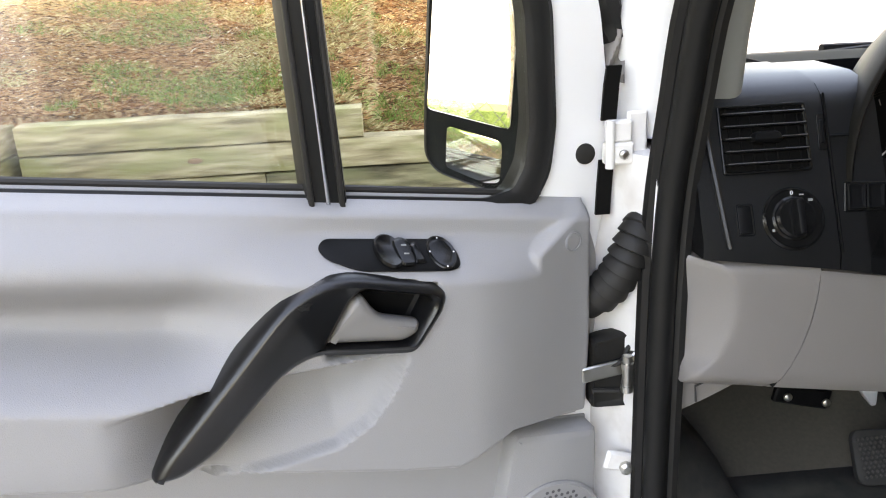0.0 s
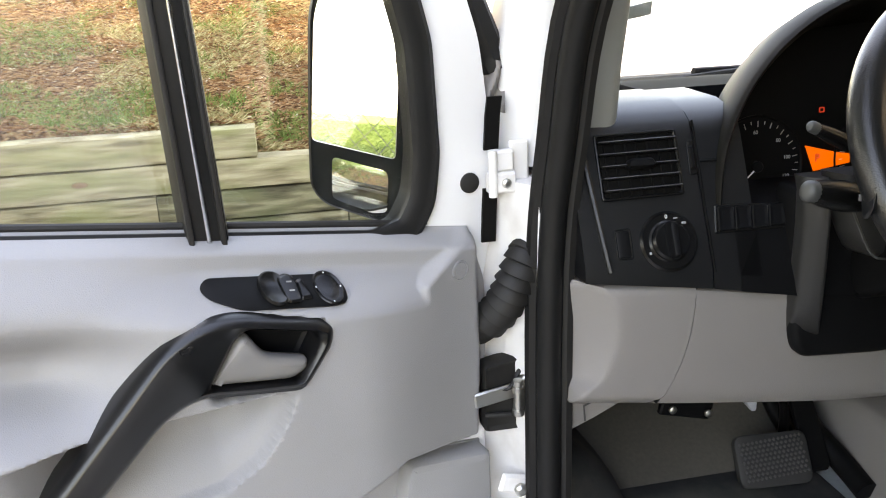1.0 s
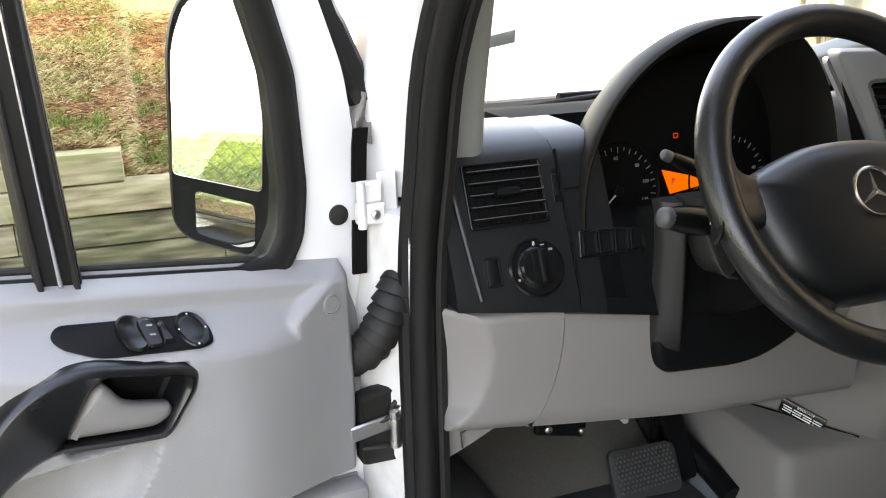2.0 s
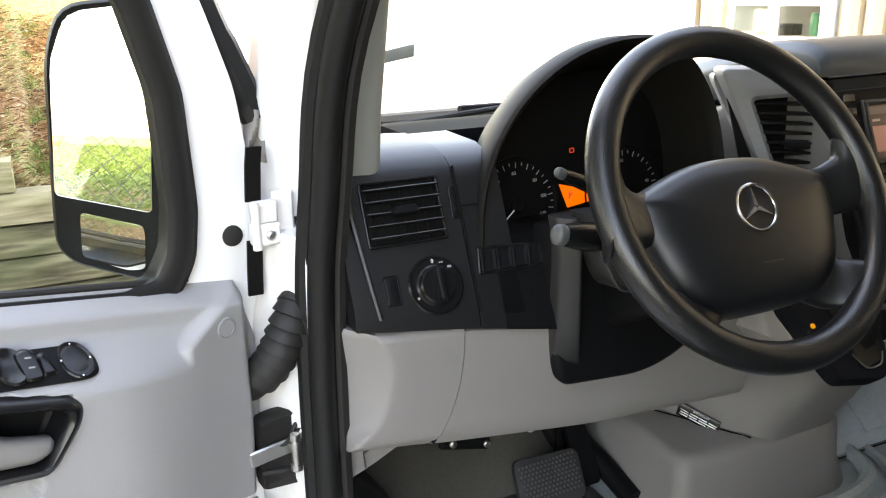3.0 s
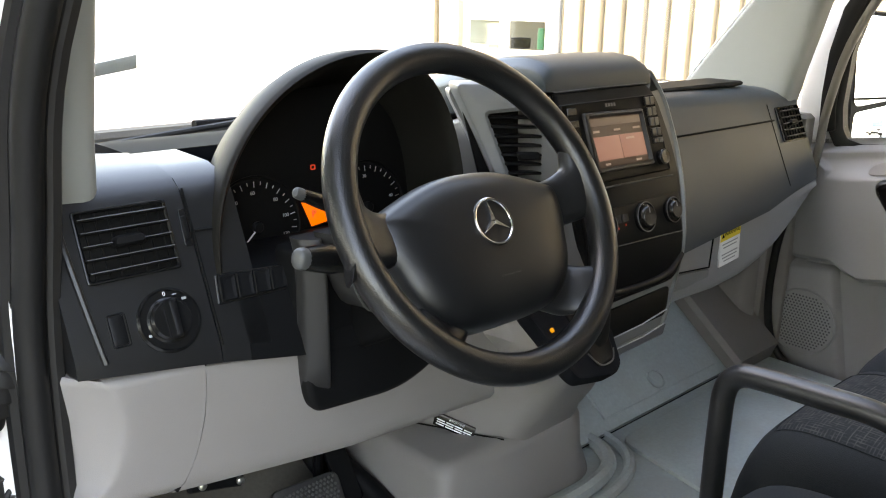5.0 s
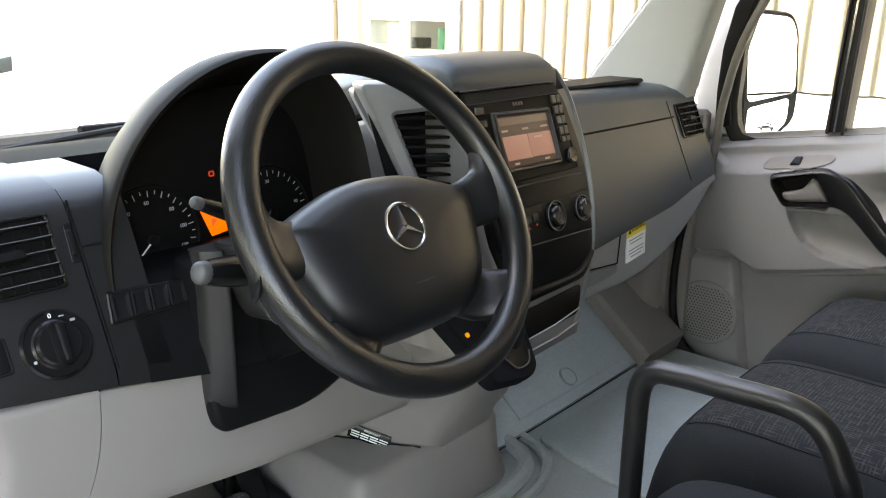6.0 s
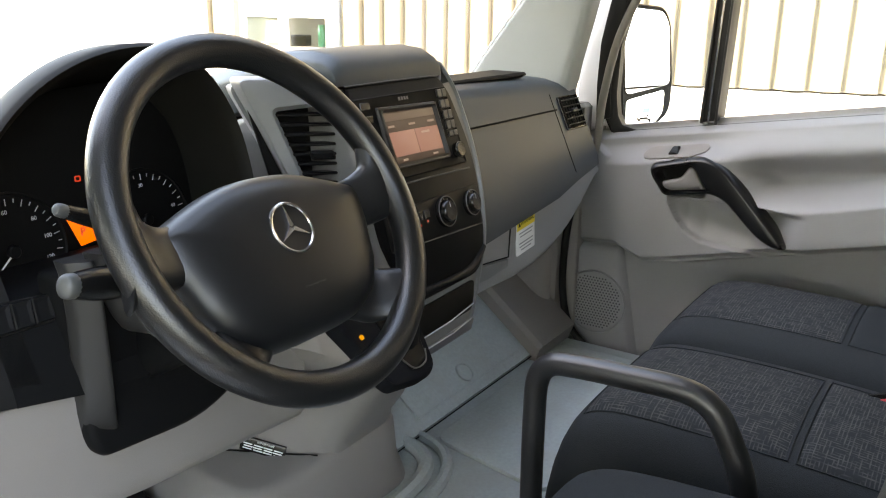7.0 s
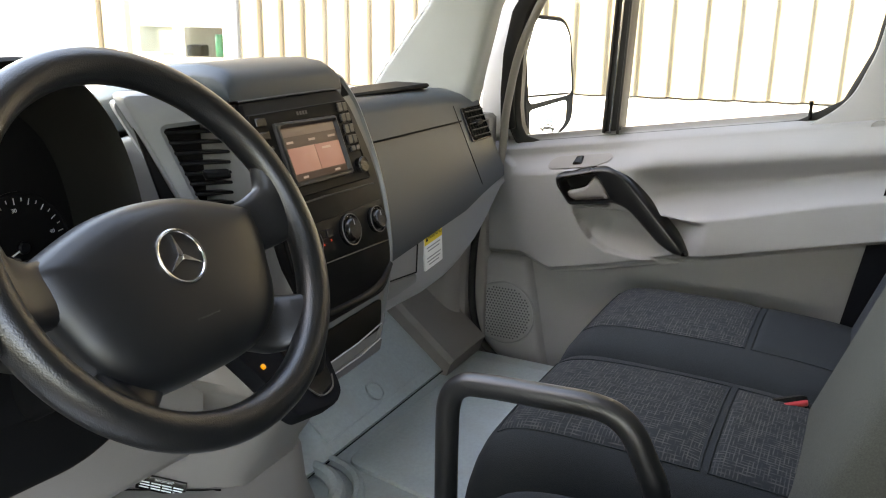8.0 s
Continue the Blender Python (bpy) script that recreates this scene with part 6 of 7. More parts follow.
for a, b, w in ((-0.092, 0.1455, 0.015), (-0.040, 0.1450, 0.016), (0.010, 0.1445, 0.018), (-0.010, 0.1295, 0.022), (-0.075, 0.0935, 0.012), (0.005, 0.0930, 0.014)):
    part("screen_bar", box(SF, a, b, 0.0135, w, 0.0032, 0.0008, 0.0002), SCREEN_C, scr)
for k in range(5):
    hh = 0.0135 if k < 4 else 0.0085
    for j in range(2):
        part("radio_button", box(SF, 0.0480 + 0.0022 * k + 0.0130 * j, 0.1835 - 0.0172 * k + (0.003 if k == 4 else 0.0), 0.0125, 0.0118, hh, 0.0042, 0.0012), BEZEL, radio)
    part("radio_button", box(SF, -0.142 + 0.001 * k, 0.180 - 0.019 * k, 0.0125, 0.022, 0.0115, 0.0030, 0.0012), BLACK_GLOSS, radio)
kr = part("radio_knob", lathe(SF, 0.0660, 0.0895, [(0.0125, 0.0125), (0.0125, 0.020), (0.0110, 0.0235), (0.006, 0.0230)], 24), BLACK_GLOSS, radio)
part("knob_ring", tube([SF.at(0.0660 + 0.0122 * math.cos(k * math.pi / 14), 0.0895 + 0.0122 * math.sin(k * math.pi / 14), 0.0205) for k in range(28)], 0.0007, 6, closed=True), STALKGREY, kr)
for k in range(4):
    part("radio_mark", box(SF, -0.056 + 0.0068 * k, 0.1845, 0.0122, 0.0052, 0.0052, 0.0008, 0.0002), FAINT, radio)
part("radio_sill", tube([SF.at(-0.16, 0.0585, 0.0088), SF.at(-0.04, 0.0590, 0.0098), SF.at(0.098, 0.0560, 0.0088)], 0.0016, 6), STALKGREY, dash)
clim = part("climate_panel", plate(SF, rounded([(-0.155, -0.032), (0.100, -0.040), (0.106, 0.028), (-0.155, 0.024)], 0.006), 0.006, 0.0112, 0.002), BLACK, dash, "black climate panel with round knobs")
part("panel_edge", tube([SF.at(-0.15, -0.0325, 0.0105), SF.at(0.040, -0.0375, 0.0112), SF.at(0.099, -0.0395, 0.0105), SF.at(0.104, -0.010, 0.0105)], 0.0010, 6), STALKGREY, clim)
for a, r in ((-0.105, 0.0235), (-0.004, 0.0245), (0.073, 0.0215)):
    kn = part("climate_knob", lathe(SF, a, 0, [(r, 0.009), (r, 0.0165), (r * 0.95, 0.0185), (r * 0.88, 0.0150), (r * 0.74, 0.0150), (r * 0.70, 0.0225), (r * 0.6, 0.025), (r * 0.2, 0.0245)], 36), BLACK_GLOSS, clim)
    rg = [SF.at(a + r * 0.97 * math.cos(2 * math.pi * k / 40), r * 0.97 * math.sin(2 * math.pi * k / 40), 0.0182) for k in range(40)]
    part("knob_ring", tube(rg, 0.0009, 6, closed=True), DARKGREY, kn)
    bm = bmesh.new()
    for k in range(11):
        an = radians(-40 + 26 * k)
        stack(bm, SF, disc(a + r * 0.82 * math.cos(an), r * 0.82 * math.sin(an), 0.0009, 5), [(0, 0.0145), (0, 0.0156)])
    part("scale_marks", bm, DIMPRINT, kn)
    part("knob_mark", box(SF, a, r * 0.42, 0.0240, 0.0014, r * 0.34, 0.0014, 0.0004), DIMPRINT, kn)
for a, b in ((-0.071, -0.008), (-0.052, -0.005)):
    part("red_lamp", box(SF, a, b, 0.0105, 0.0032, 0.0032, 0.0012, 0.0004), REDLED, clim)
for k in range(2):
    part("climate_button", box(SF, -0.071 + 0.019 * k, 0.006, 0.0105, 0.0150, 0.0130, 0.0022, 0.0008), BLACK_GLOSS, clim)
lowsw = part("lower_switch_panel", plate(SF, rounded([(-0.150, -0.094), (0.076, -0.088), (0.098, -0.044), (-0.150, -0.044)], 0.005), 0.004, 0.0085, 0.002), BLACK_GLOSS, dash)
for k in range(3):
    part("symbol", box(SF, -0.010 + 0.018 * k, -0.066, 0.0068, 0.009, 0.007, 0.0006, 0.0002), FAINT, lowsw)
part("stack_ledge", tube(curve_through([SF.at(-0.16, -0.102, 0.006), SF.at(-0.04, -0.106, 0.013), SF.at(0.04, -0.101, 0.011), SF.at(0.092, -0.078, 0.004)], 6), 0.0065, 10), BLACK, dash)
# A solid near-black plate stands in for the slot's shaded inside
cub = part("storage_slot", plate(SF, rounded([(-0.145, -0.172), (0.014, -0.166), (0.028, -0.150), (0.041, -0.122), (-0.145, -0.128)], 0.008), 0.0, 0.0085, 0.002), BLACK_SHADE, dash, "storage slot, its shade a near-black plate, with bright edges")
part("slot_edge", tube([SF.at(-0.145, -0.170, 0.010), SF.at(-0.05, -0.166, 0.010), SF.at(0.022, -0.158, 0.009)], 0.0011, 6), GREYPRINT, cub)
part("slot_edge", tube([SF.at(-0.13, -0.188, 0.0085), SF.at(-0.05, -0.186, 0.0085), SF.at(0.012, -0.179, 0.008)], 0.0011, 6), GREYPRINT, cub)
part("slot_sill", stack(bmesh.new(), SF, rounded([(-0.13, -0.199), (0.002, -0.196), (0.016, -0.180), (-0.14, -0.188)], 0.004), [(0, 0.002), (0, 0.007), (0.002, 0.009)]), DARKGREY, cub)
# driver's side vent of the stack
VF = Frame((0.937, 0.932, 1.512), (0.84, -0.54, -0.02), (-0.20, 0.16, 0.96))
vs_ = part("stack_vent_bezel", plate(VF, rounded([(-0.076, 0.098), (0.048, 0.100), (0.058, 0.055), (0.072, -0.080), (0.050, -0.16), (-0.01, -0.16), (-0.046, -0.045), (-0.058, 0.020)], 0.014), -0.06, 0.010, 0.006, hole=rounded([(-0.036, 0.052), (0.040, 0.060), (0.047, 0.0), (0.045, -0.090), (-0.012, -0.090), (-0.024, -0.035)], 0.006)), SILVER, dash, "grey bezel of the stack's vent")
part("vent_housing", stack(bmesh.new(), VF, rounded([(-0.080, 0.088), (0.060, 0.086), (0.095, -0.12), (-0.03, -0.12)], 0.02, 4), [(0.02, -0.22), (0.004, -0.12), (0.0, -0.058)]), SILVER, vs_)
part("throat", box(VF, 0.010, -0.012, -0.045, 0.15, 0.17, 0.01, 0.002), BLACK_SHADE, vs_)
for k in range(10):
    part("slat", box(VF, 0.006 + 0.0014 * k, 0.047 - 0.0145 * k, -0.014, 0.086, 0.0046, 0.020, 0.0015), BLACK, vs_)
part("tab", box(VF, 0.012, -0.012, 0.004, 0.036, 0.014, 0.010, 0.004), BLACK, vs_)
part("side_slot", box(Frame(SF.at(0.136, 0.13, -0.03), (0, 1, 0.3), (0, -0.3, 1)), 0, 0, -0.004, 0.012, 0.09, 0.006, 0.002), BLACK_SHADE, dash)

# ---- console, pedals, floor ----
cons = thing("console", (0.95, 1.05, 0.72), "grey console running from the dashboard to the floor", "console")


def level(z, pts, r=0.05):
    return [Vector((p[0], p[1], z)) for p in rounded(pts, r, 5)]


part("console_nose", loft([
    level(0.975, [(0.85, 1.20, 0.02), (0.962, 0.998, 0.05), (1.00, 0.960, 0.05), (1.18, 0.960, 0.07), (1.24, 1.06, 0.07), (1.24, 1.30)]),
    level(1.000, [(0.85, 1.20, 0.02), (0.958, 0.998, 0.05), (1.00, 0.952, 0.05), (1.178, 0.952, 0.07), (1.24, 1.05, 0.07), (1.24, 1.30)]),
    level(1.04, [(0.85, 1.20, 0.02), (0.955, 1.0, 0.05), (1.00, 0.922, 0.04), (1.175, 0.922, 0.06), (1.24, 1.04), (1.24, 1.30)]),
    level(1.10, [(0.85, 1.19, 0.02), (0.955, 0.995, 0.05), (1.005, 0.885, 0.03), (1.16, 0.885, 0.05), (1.23, 1.02), (1.23, 1.30)]),
    level(1.155, [(0.85, 1.16, 0.02), (0.945, 0.965, 0.05), (0.975, 0.835, 0.03), (1.13, 0.835, 0.04), (1.20, 1.0), (1.21, 1.30)]),
    level(1.20, [(0.84, 1.14, 0.02), (0.90, 0.92, 0.05), (0.905, 0.790, 0.03), (1.075, 0.800, 0.04), (1.15, 0.98), (1.16, 1.30)]),
    level(1.235, [(0.83, 1.12, 0.02), (0.87, 0.88, 0.05), (0.875, 0.790, 0.03), (1.04, 0.830, 0.04), (1.12, 0.96), (1.13, 1.30)]),
    level(1.30, [(0.84, 1.12, 0.02), (0.885, 0.93, 0.04), (0.89, 0.885, 0.03), (1.02, 0.905, 0.04), (1.10, 1.0), (1.12, 1.30)])]), GREY2, cons, "smooth grey console nose", angle=60)
part("pedestal", loft([
    level(0.845, [(0.815, 0.945), (1.195, 0.935, 0.08), (1.255, 1.03, 0.08), (1.255, 1.45), (0.815, 1.45)], 0.03),
    level(0.90, [(0.818, 0.955), (1.18, 0.945, 0.08), (1.24, 1.04, 0.08), (1.24, 1.45), (0.818, 1.45)], 0.03),
    level(0.965, [(0.82, 0.958), (1.175, 0.950, 0.08), (1.235, 1.04, 0.08), (1.235, 1.45), (0.82, 1.45)], 0.03),
    level(0.984, [(0.826, 0.964), (1.165, 0.962, 0.08), (1.225, 1.05, 0.08), (1.225, 1.45), (0.826, 1.45)], 0.03),
    level(0.990, [(0.838, 0.978), (1.145, 0.985, 0.08), (1.20, 1.07, 0.08), (1.20, 1.45), (0.838, 1.45)], 0.03)]), GREY2, cons, "grey engine tunnel cover", angle=50)
part("ledge_gap", tube(curve_through([(0.845, 1.19, 0.992), (0.90, 1.095, 0.993), (0.945, 1.012, 0.992), (0.975, 0.972, 0.988)], 5), 0.0016, 6), BLACK_SHADE, cons)
part("foot_ring", tube(curve_through([(0.80, 0.93, 0.858), (0.95, 0.905, 0.858), (1.16, 0.905, 0.858), (1.26, 0.96, 0.858), (1.29, 1.1, 0.858)], 6), 0.016, 8), FLOORMAT, cons)
part("foot_ring", tube(curve_through([(0.80, 0.90, 0.855), (0.95, 0.870, 0.855), (1.18, 0.870, 0.855), (1.30, 0.94, 0.855), (1.33, 1.1, 0.855)], 6), 0.012, 8), FLOORMAT, cons)
LF = Frame((0.9225, 1.0444, 1.0015), (0.519, -0.803, -0.294), (0.205, -0.10, 0.975))
lb = thing("console_label", LF.o, "small black label with white print on the console", "label")
part("label_film", plate(LF, rect(0, 0.001, 0.076, 0.0235, 0.001), -0.005, 0.001, 0.0004), BLACK_GLOSS, lb)
for k in range(3):
    for j in range(4):
        part("print_line", box(LF, -0.0255 + 0.017 * j + 0.001 * ((j + k) % 2), 0.0025 - 0.0042 * k, 0.0010, 0.0150, 0.0021, 0.0004, 0.0001), WHITE, lb)
lettering("heading", "IMPORTANT", LF, 0.004, 0.0085, 0.0052, WHITE, lb, 0.0012)
# gear shift panel
LAMP = (-0.077, 0.027)
GF = Frame((0.925, 0.785, 1.262), (0.94, 0.28, 0.0), (-0.20, 0.62, 0.76))
sh = part("shift_panel", stack(bmesh.new(), GF, rounded([(-0.110, 0.064, 0.006), (-0.101, 0.012, 0.02), (-0.100, -0.026, 0.02), (-0.092, -0.050, 0.016), (-0.004, -0.078, 0.02), (0.033, -0.078, 0.018), (0.081, -0.011, 0.02), (0.089, 0.032, 0.02), (0.07, 0.12, 0.02), (-0.08, 0.12, 0.01)], 0.02, 4), [(0, -0.008), (0, 0.006), (0.003, 0.011), (0.008, 0.012), (0.016, 0.009)]), MATTE, cons, "black gear shift panel")
part("shift_recess", stack(bmesh.new(), GF, rounded([(-0.030, -0.055), (0.030, -0.058), (0.058, -0.016), (0.062, 0.06), (-0.020, 0.06)], 0.014, 4), [(0, 0.006), (0, 0.0105), (0.002, 0.0112), (0.005, 0.0095)]), BLACK_SHADE, sh, "dark recess of the gear lever")
part("lever_foot", loft([[GF.at(0.022 + a * k + 0.010 * j, -0.016 + b * k + 0.012 * j, 0.008 + 0.011 * j) for a, b in rounded([(-0.020, -0.020), (0.018, -0.022), (0.022, 0.020), (-0.018, 0.022)], 0.008, 3)] for j, k in ((0, 1.0), (1, 0.95), (2, 0.72), (3, 0.5))]), BLACK, sh, angle=60)
part("recess_edge", tube(curve_through([GF.at(-0.034, -0.030, 0.0118), GF.at(-0.020, -0.054, 0.0118), GF.at(0.016, -0.060, 0.0118), GF.at(0.038, -0.048, 0.0118)], 6), 0.0012, 6), STALKGREY, sh)
part("amber_lamp", lathe(GF, *LAMP, [(0.0035, 0.008), (0.0035, 0.012), (0.001, 0.013)], 10), AMBERLED, sh, "small amber lamp")

fw = thing("footwell", (CX, 1.2, 0.72), "grey footwell with a ribbed rubber floor and a sloping lid", "footwell", kind="structure")
FZ = 0.85


def lid(x, y, up=0.0):
    return Vector((x, y - 0.6 * up, FZ + 0.012 + (y - 1.0) * 0.80 + 0.8 * up))


part("toe_board", sheet(lambda u, v: lid(1.19 + 0.84 * u, 1.003 + 0.48 * v), 6, 6, thick=(0, 0.02, -0.03)), FLOORMAT, fw, "sloping grey toe board")
part("toe_gap", tube([(1.19, 1.0, FZ + 0.010), (1.93, 1.0, FZ + 0.010)], 0.0014, 6), BLACK_SHADE, fw)
part("lid_panel", sheet(lambda u, v: lid(1.335 + 0.44 * u, 1.022 + 0.33 * v, 0.005), 6, 6, thick=(0, 0.01, -0.012)), FLOORMAT, fw, "flat lid in the toe board")
part("floor_insert", plate(FL, rounded([(1.28, 0.70), (1.93, 0.70), (1.93, 0.975), (1.33, 0.975)], 0.03), FZ - 0.01, FZ + 0.009, 0.004), FLOORMAT, fw)
mk = lid(1.547, 1.044, 0.009)
part("lid_mark", lathe(Frame(mk, (1, 0, 0), (0, 0.78, 0.62)), 0, 0, [(0.024, -0.006), (0.024, 0.001), (0.021, 0.002), (0.019, -0.0005), (0.005, -0.0005)], 24), FLOORMAT, fw)
part("driver_mat", plate(FL, rounded([(0.27, 0.5), (0.77, 0.5), (0.77, 1.18), (0.27, 1.18)], 0.05), FZ - 0.01, FZ + 0.010, 0.004), FLOORDARK, fw, "dark rubber mat")
part("driver_toe_board", sheet(lambda u, v: Vector((0.27 + 0.53 * u, 1.17 + 0.42 * v, FZ + 0.005 + 0.26 * v ** 1.1 + 0.02 * math.sin(u * 9) * v)), 14, 8, thick=(0, 0.02, -0.03)), CARPET, fw, "felt toe board")
part("wheel_arch", sheet(lambda u, v: Vector((0.27 + 0.16 * u, 1.02 + 0.5 * v, FZ + 0.16 * (1 - u) ** 0.6 * sm(0, 0.3, v))), 8, 10, thick=(0, 0, -0.03)), FLOORDARK, fw, "dark rubber cover beside the mat")
part("side_cover", loft([[Vector((x, y + dy, FZ + 0.012 + (y - 1.0) * 0.8 + dz)) for x, dy, dz in ((1.80, 0.01, -0.02), (1.80, -0.006, 0.030), (1.812, -0.012, 0.040), (1.99, -0.014, 0.044), (1.99, 0.01, -0.02))] for y in (0.985, 1.0, 1.15, 1.40)]), GREY2, fw, "grey cover beside the toe board")
part("side_bolt", lathe(Frame((1.955, 1.09, 1.05), (0, 1, 0), (0, 0, 1), (-1, 0, 0)), 0, 0, [(0.014, 0), (0.013, 0.004), (0.006, 0.005)], 14), BLACK_SHADE, fw)
part("corner_trim", loft([[Vector((x, y, z)) for x, y in rounded([(1.945, 1.06), (1.985, 1.035), (2.0, 1.5), (1.92, 1.5)], 0.02, 3)] for z in (FZ, 0.95, 1.3)]), GREY2, fw, "grey side trim of the footwell")

ped = thing("brake_pedal", (0.67, 1.15, 0.86), "worn black rubber brake pedal with diamond tread", "pedal")
PDF = Frame((0.672, 1.12, 0.915), (1, 0.02, 0.03), (-0.04, 0.55, 0.83))
pp = part("pedal_pad", stack(bmesh.new(), PDF, rounded([(-0.068, -0.04), (0.06, -0.05), (0.068, 0.035), (-0.06, 0.045)], 0.018, 4), [(0.004, -0.02), (0, -0.014), (0, -0.003), (0.004, 0.0)]), PEDAL, ped)
bm = bmesh.new()
for i in range(-8, 9):
    for j in range(-6, 7):
        a, b = 0.0078 * i + 0.0039 * (j % 2), 0.0072 * j
        if abs(a) < 0.056 and abs(b) < 0.036:
            stack(bm, PDF, [(a - 0.0034, b), (a, b - 0.0034), (a + 0.0034, b), (a, b + 0.0034)], [(0, -0.001), (0.0008, 0.0022)])
part("tread", bm, TREAD, pp, kind="stuff")
part("pedal_arm", tube(curve_through([(0.70, 1.15, 0.90), (0.735, 1.20, 0.97), (0.72, 1.28, 1.08), (0.69, 1.34, 1.18)], 6), 0.018, 8, flat=0.5), BLACK, ped)
gas = thing("accelerator_pedal", (0.75, 1.2, 0.86), "black accelerator pedal beside the console", "pedal")
part("pedal_pad", loft([[Vector((0.755 + a * 0.7, 1.12 + t * 0.14, 0.875 + t * 0.2 + b)) for a, b in rounded([(-0.03, 0), (0.03, 0), (0.03, 0.02), (-0.03, 0.02)], 0.006, 2)] for t in (0, 0.5, 1.0)]), BLACK, gas)
brk = thing("column_bracket", (0.72, 1.35, 1.1), "dark steel brackets and bolts under the dashboard", "bracket")
part("bracket_plate", box(Frame((0.50, 1.25, 1.12), (1, 0, 0), (0, 0, 1)), 0.05, 0, -0.02, 0.13, 0.035, 0.02, 0.004), BLACK, brk)
for a in (0.01, 0.09):
    part("bolt", lathe(Frame((0.50 + a, 1.225, 1.12), (1, 0, 0), (0, 0, 1), (0, -1, 0)), 0, 0, [(0.007, 0), (0.007, 0.008), (0.004, 0.010)], 10), STEEL, brk)
part("column_tube", tube([(0.66, 0.98, 1.30), (0.68, 1.25, 1.14), (0.70, 1.5, 1.0)], 0.032, 12), BLACK, brk)
part("pedal_box", box(FL, 0.70, 1.50, 0.98, 0.16, 0.14, 0.24, 0.02), BLACK, brk)

part("hanging_bracket", box(Frame((0.487, 1.075, 1.058), (1, 0, -0.25), (0.25, 0, 1)), 0, 0, -0.01, 0.085, 0.030, 0.012, 0.003), BLACK, brk)
for a in (-0.028, 0.030):
    part("screw", lathe(Frame((0.487 + a, 1.066, 1.058 - 0.25 * a), (1, 0, 0), (0, 0, 1), (0, -1, 0)), 0, 0, [(0.006, 0), (0.006, 0.004), (0.003, 0.006)], 10), STEEL, brk)
# White wedge near the pedal lever
part("foam_block", stack(bmesh.new(), Frame((0.707, 1.27, 0.935), (1, 0, 0), (0, 0, 1)), rounded([(-0.030, 0.045), (0.022, 0.045), (0.022, -0.022), (0.012, -0.022)], 0.003, 2), [(0.002, -0.02), (0, -0.017), (0, 0.0), (0.002, 0.002)]), WHITE, brk, "white wedge")
part("pedal_lever", tube(curve_through([(0.70, 1.24, 1.02), (0.72, 1.21, 0.955), (0.745, 1.19, 0.90), (0.735, 1.15, 0.88)], 6), 0.013, 10), BLACK, brk)
part("linkage", tube(curve_through([(0.76, 1.26, 0.99), (0.775, 1.20, 0.93), (0.80, 1.12, 0.885), (0.805, 1.06, 0.865)], 6), 0.020, 10), BLACK, brk)

# ---- warning label on the lower dashboard ----
NF = Frame((1.585, 0.9195, 1.243), (1, 0.0, 0.10), (-0.10, 0.0, 1))
wl = thing("warning_label", NF.o, "white warning label with a yellow heading band", "label")
part("label_film", plate(NF, rect(0, 0, 0.078, 0.082, 0.001), -0.003, 0.001, 0.0003), WHITE, wl)
part("label_band", box(NF, 0, 0.027, 0.0008, 0.078, 0.026, 0.0006, 0.0002), YELLOW, wl)
lettering("heading", "WARNING", NF, 0.007, 0.027, 0.0125, BLACK_GLOSS, wl, 0.0014)
part("warning_sign", stack(bmesh.new(), NF, [(-0.034, 0.022), (-0.024, 0.022), (-0.029, 0.032)], [(0, 0.0012), (0, 0.0018)]), BLACK_GLOSS, wl)
for k, w in enumerate((0.060, 0.052, 0.0, 0.062, 0.058, 0.045)):
    if w:
        part("print_line", box(NF, 0, 0.006 - 0.0075 * k, 0.0008, w, 0.0028, 0.0005, 0.0001), GREYPRINT, wl)

# ---- seats ----
FABRIC = material("dark_seat_fabric", (0.025, 0.029, 0.032), 0.95, var=0.15, scale=8, grain=0.3, grain_scale=500, bump=0.4, bump_scale=900, spec=0.15)


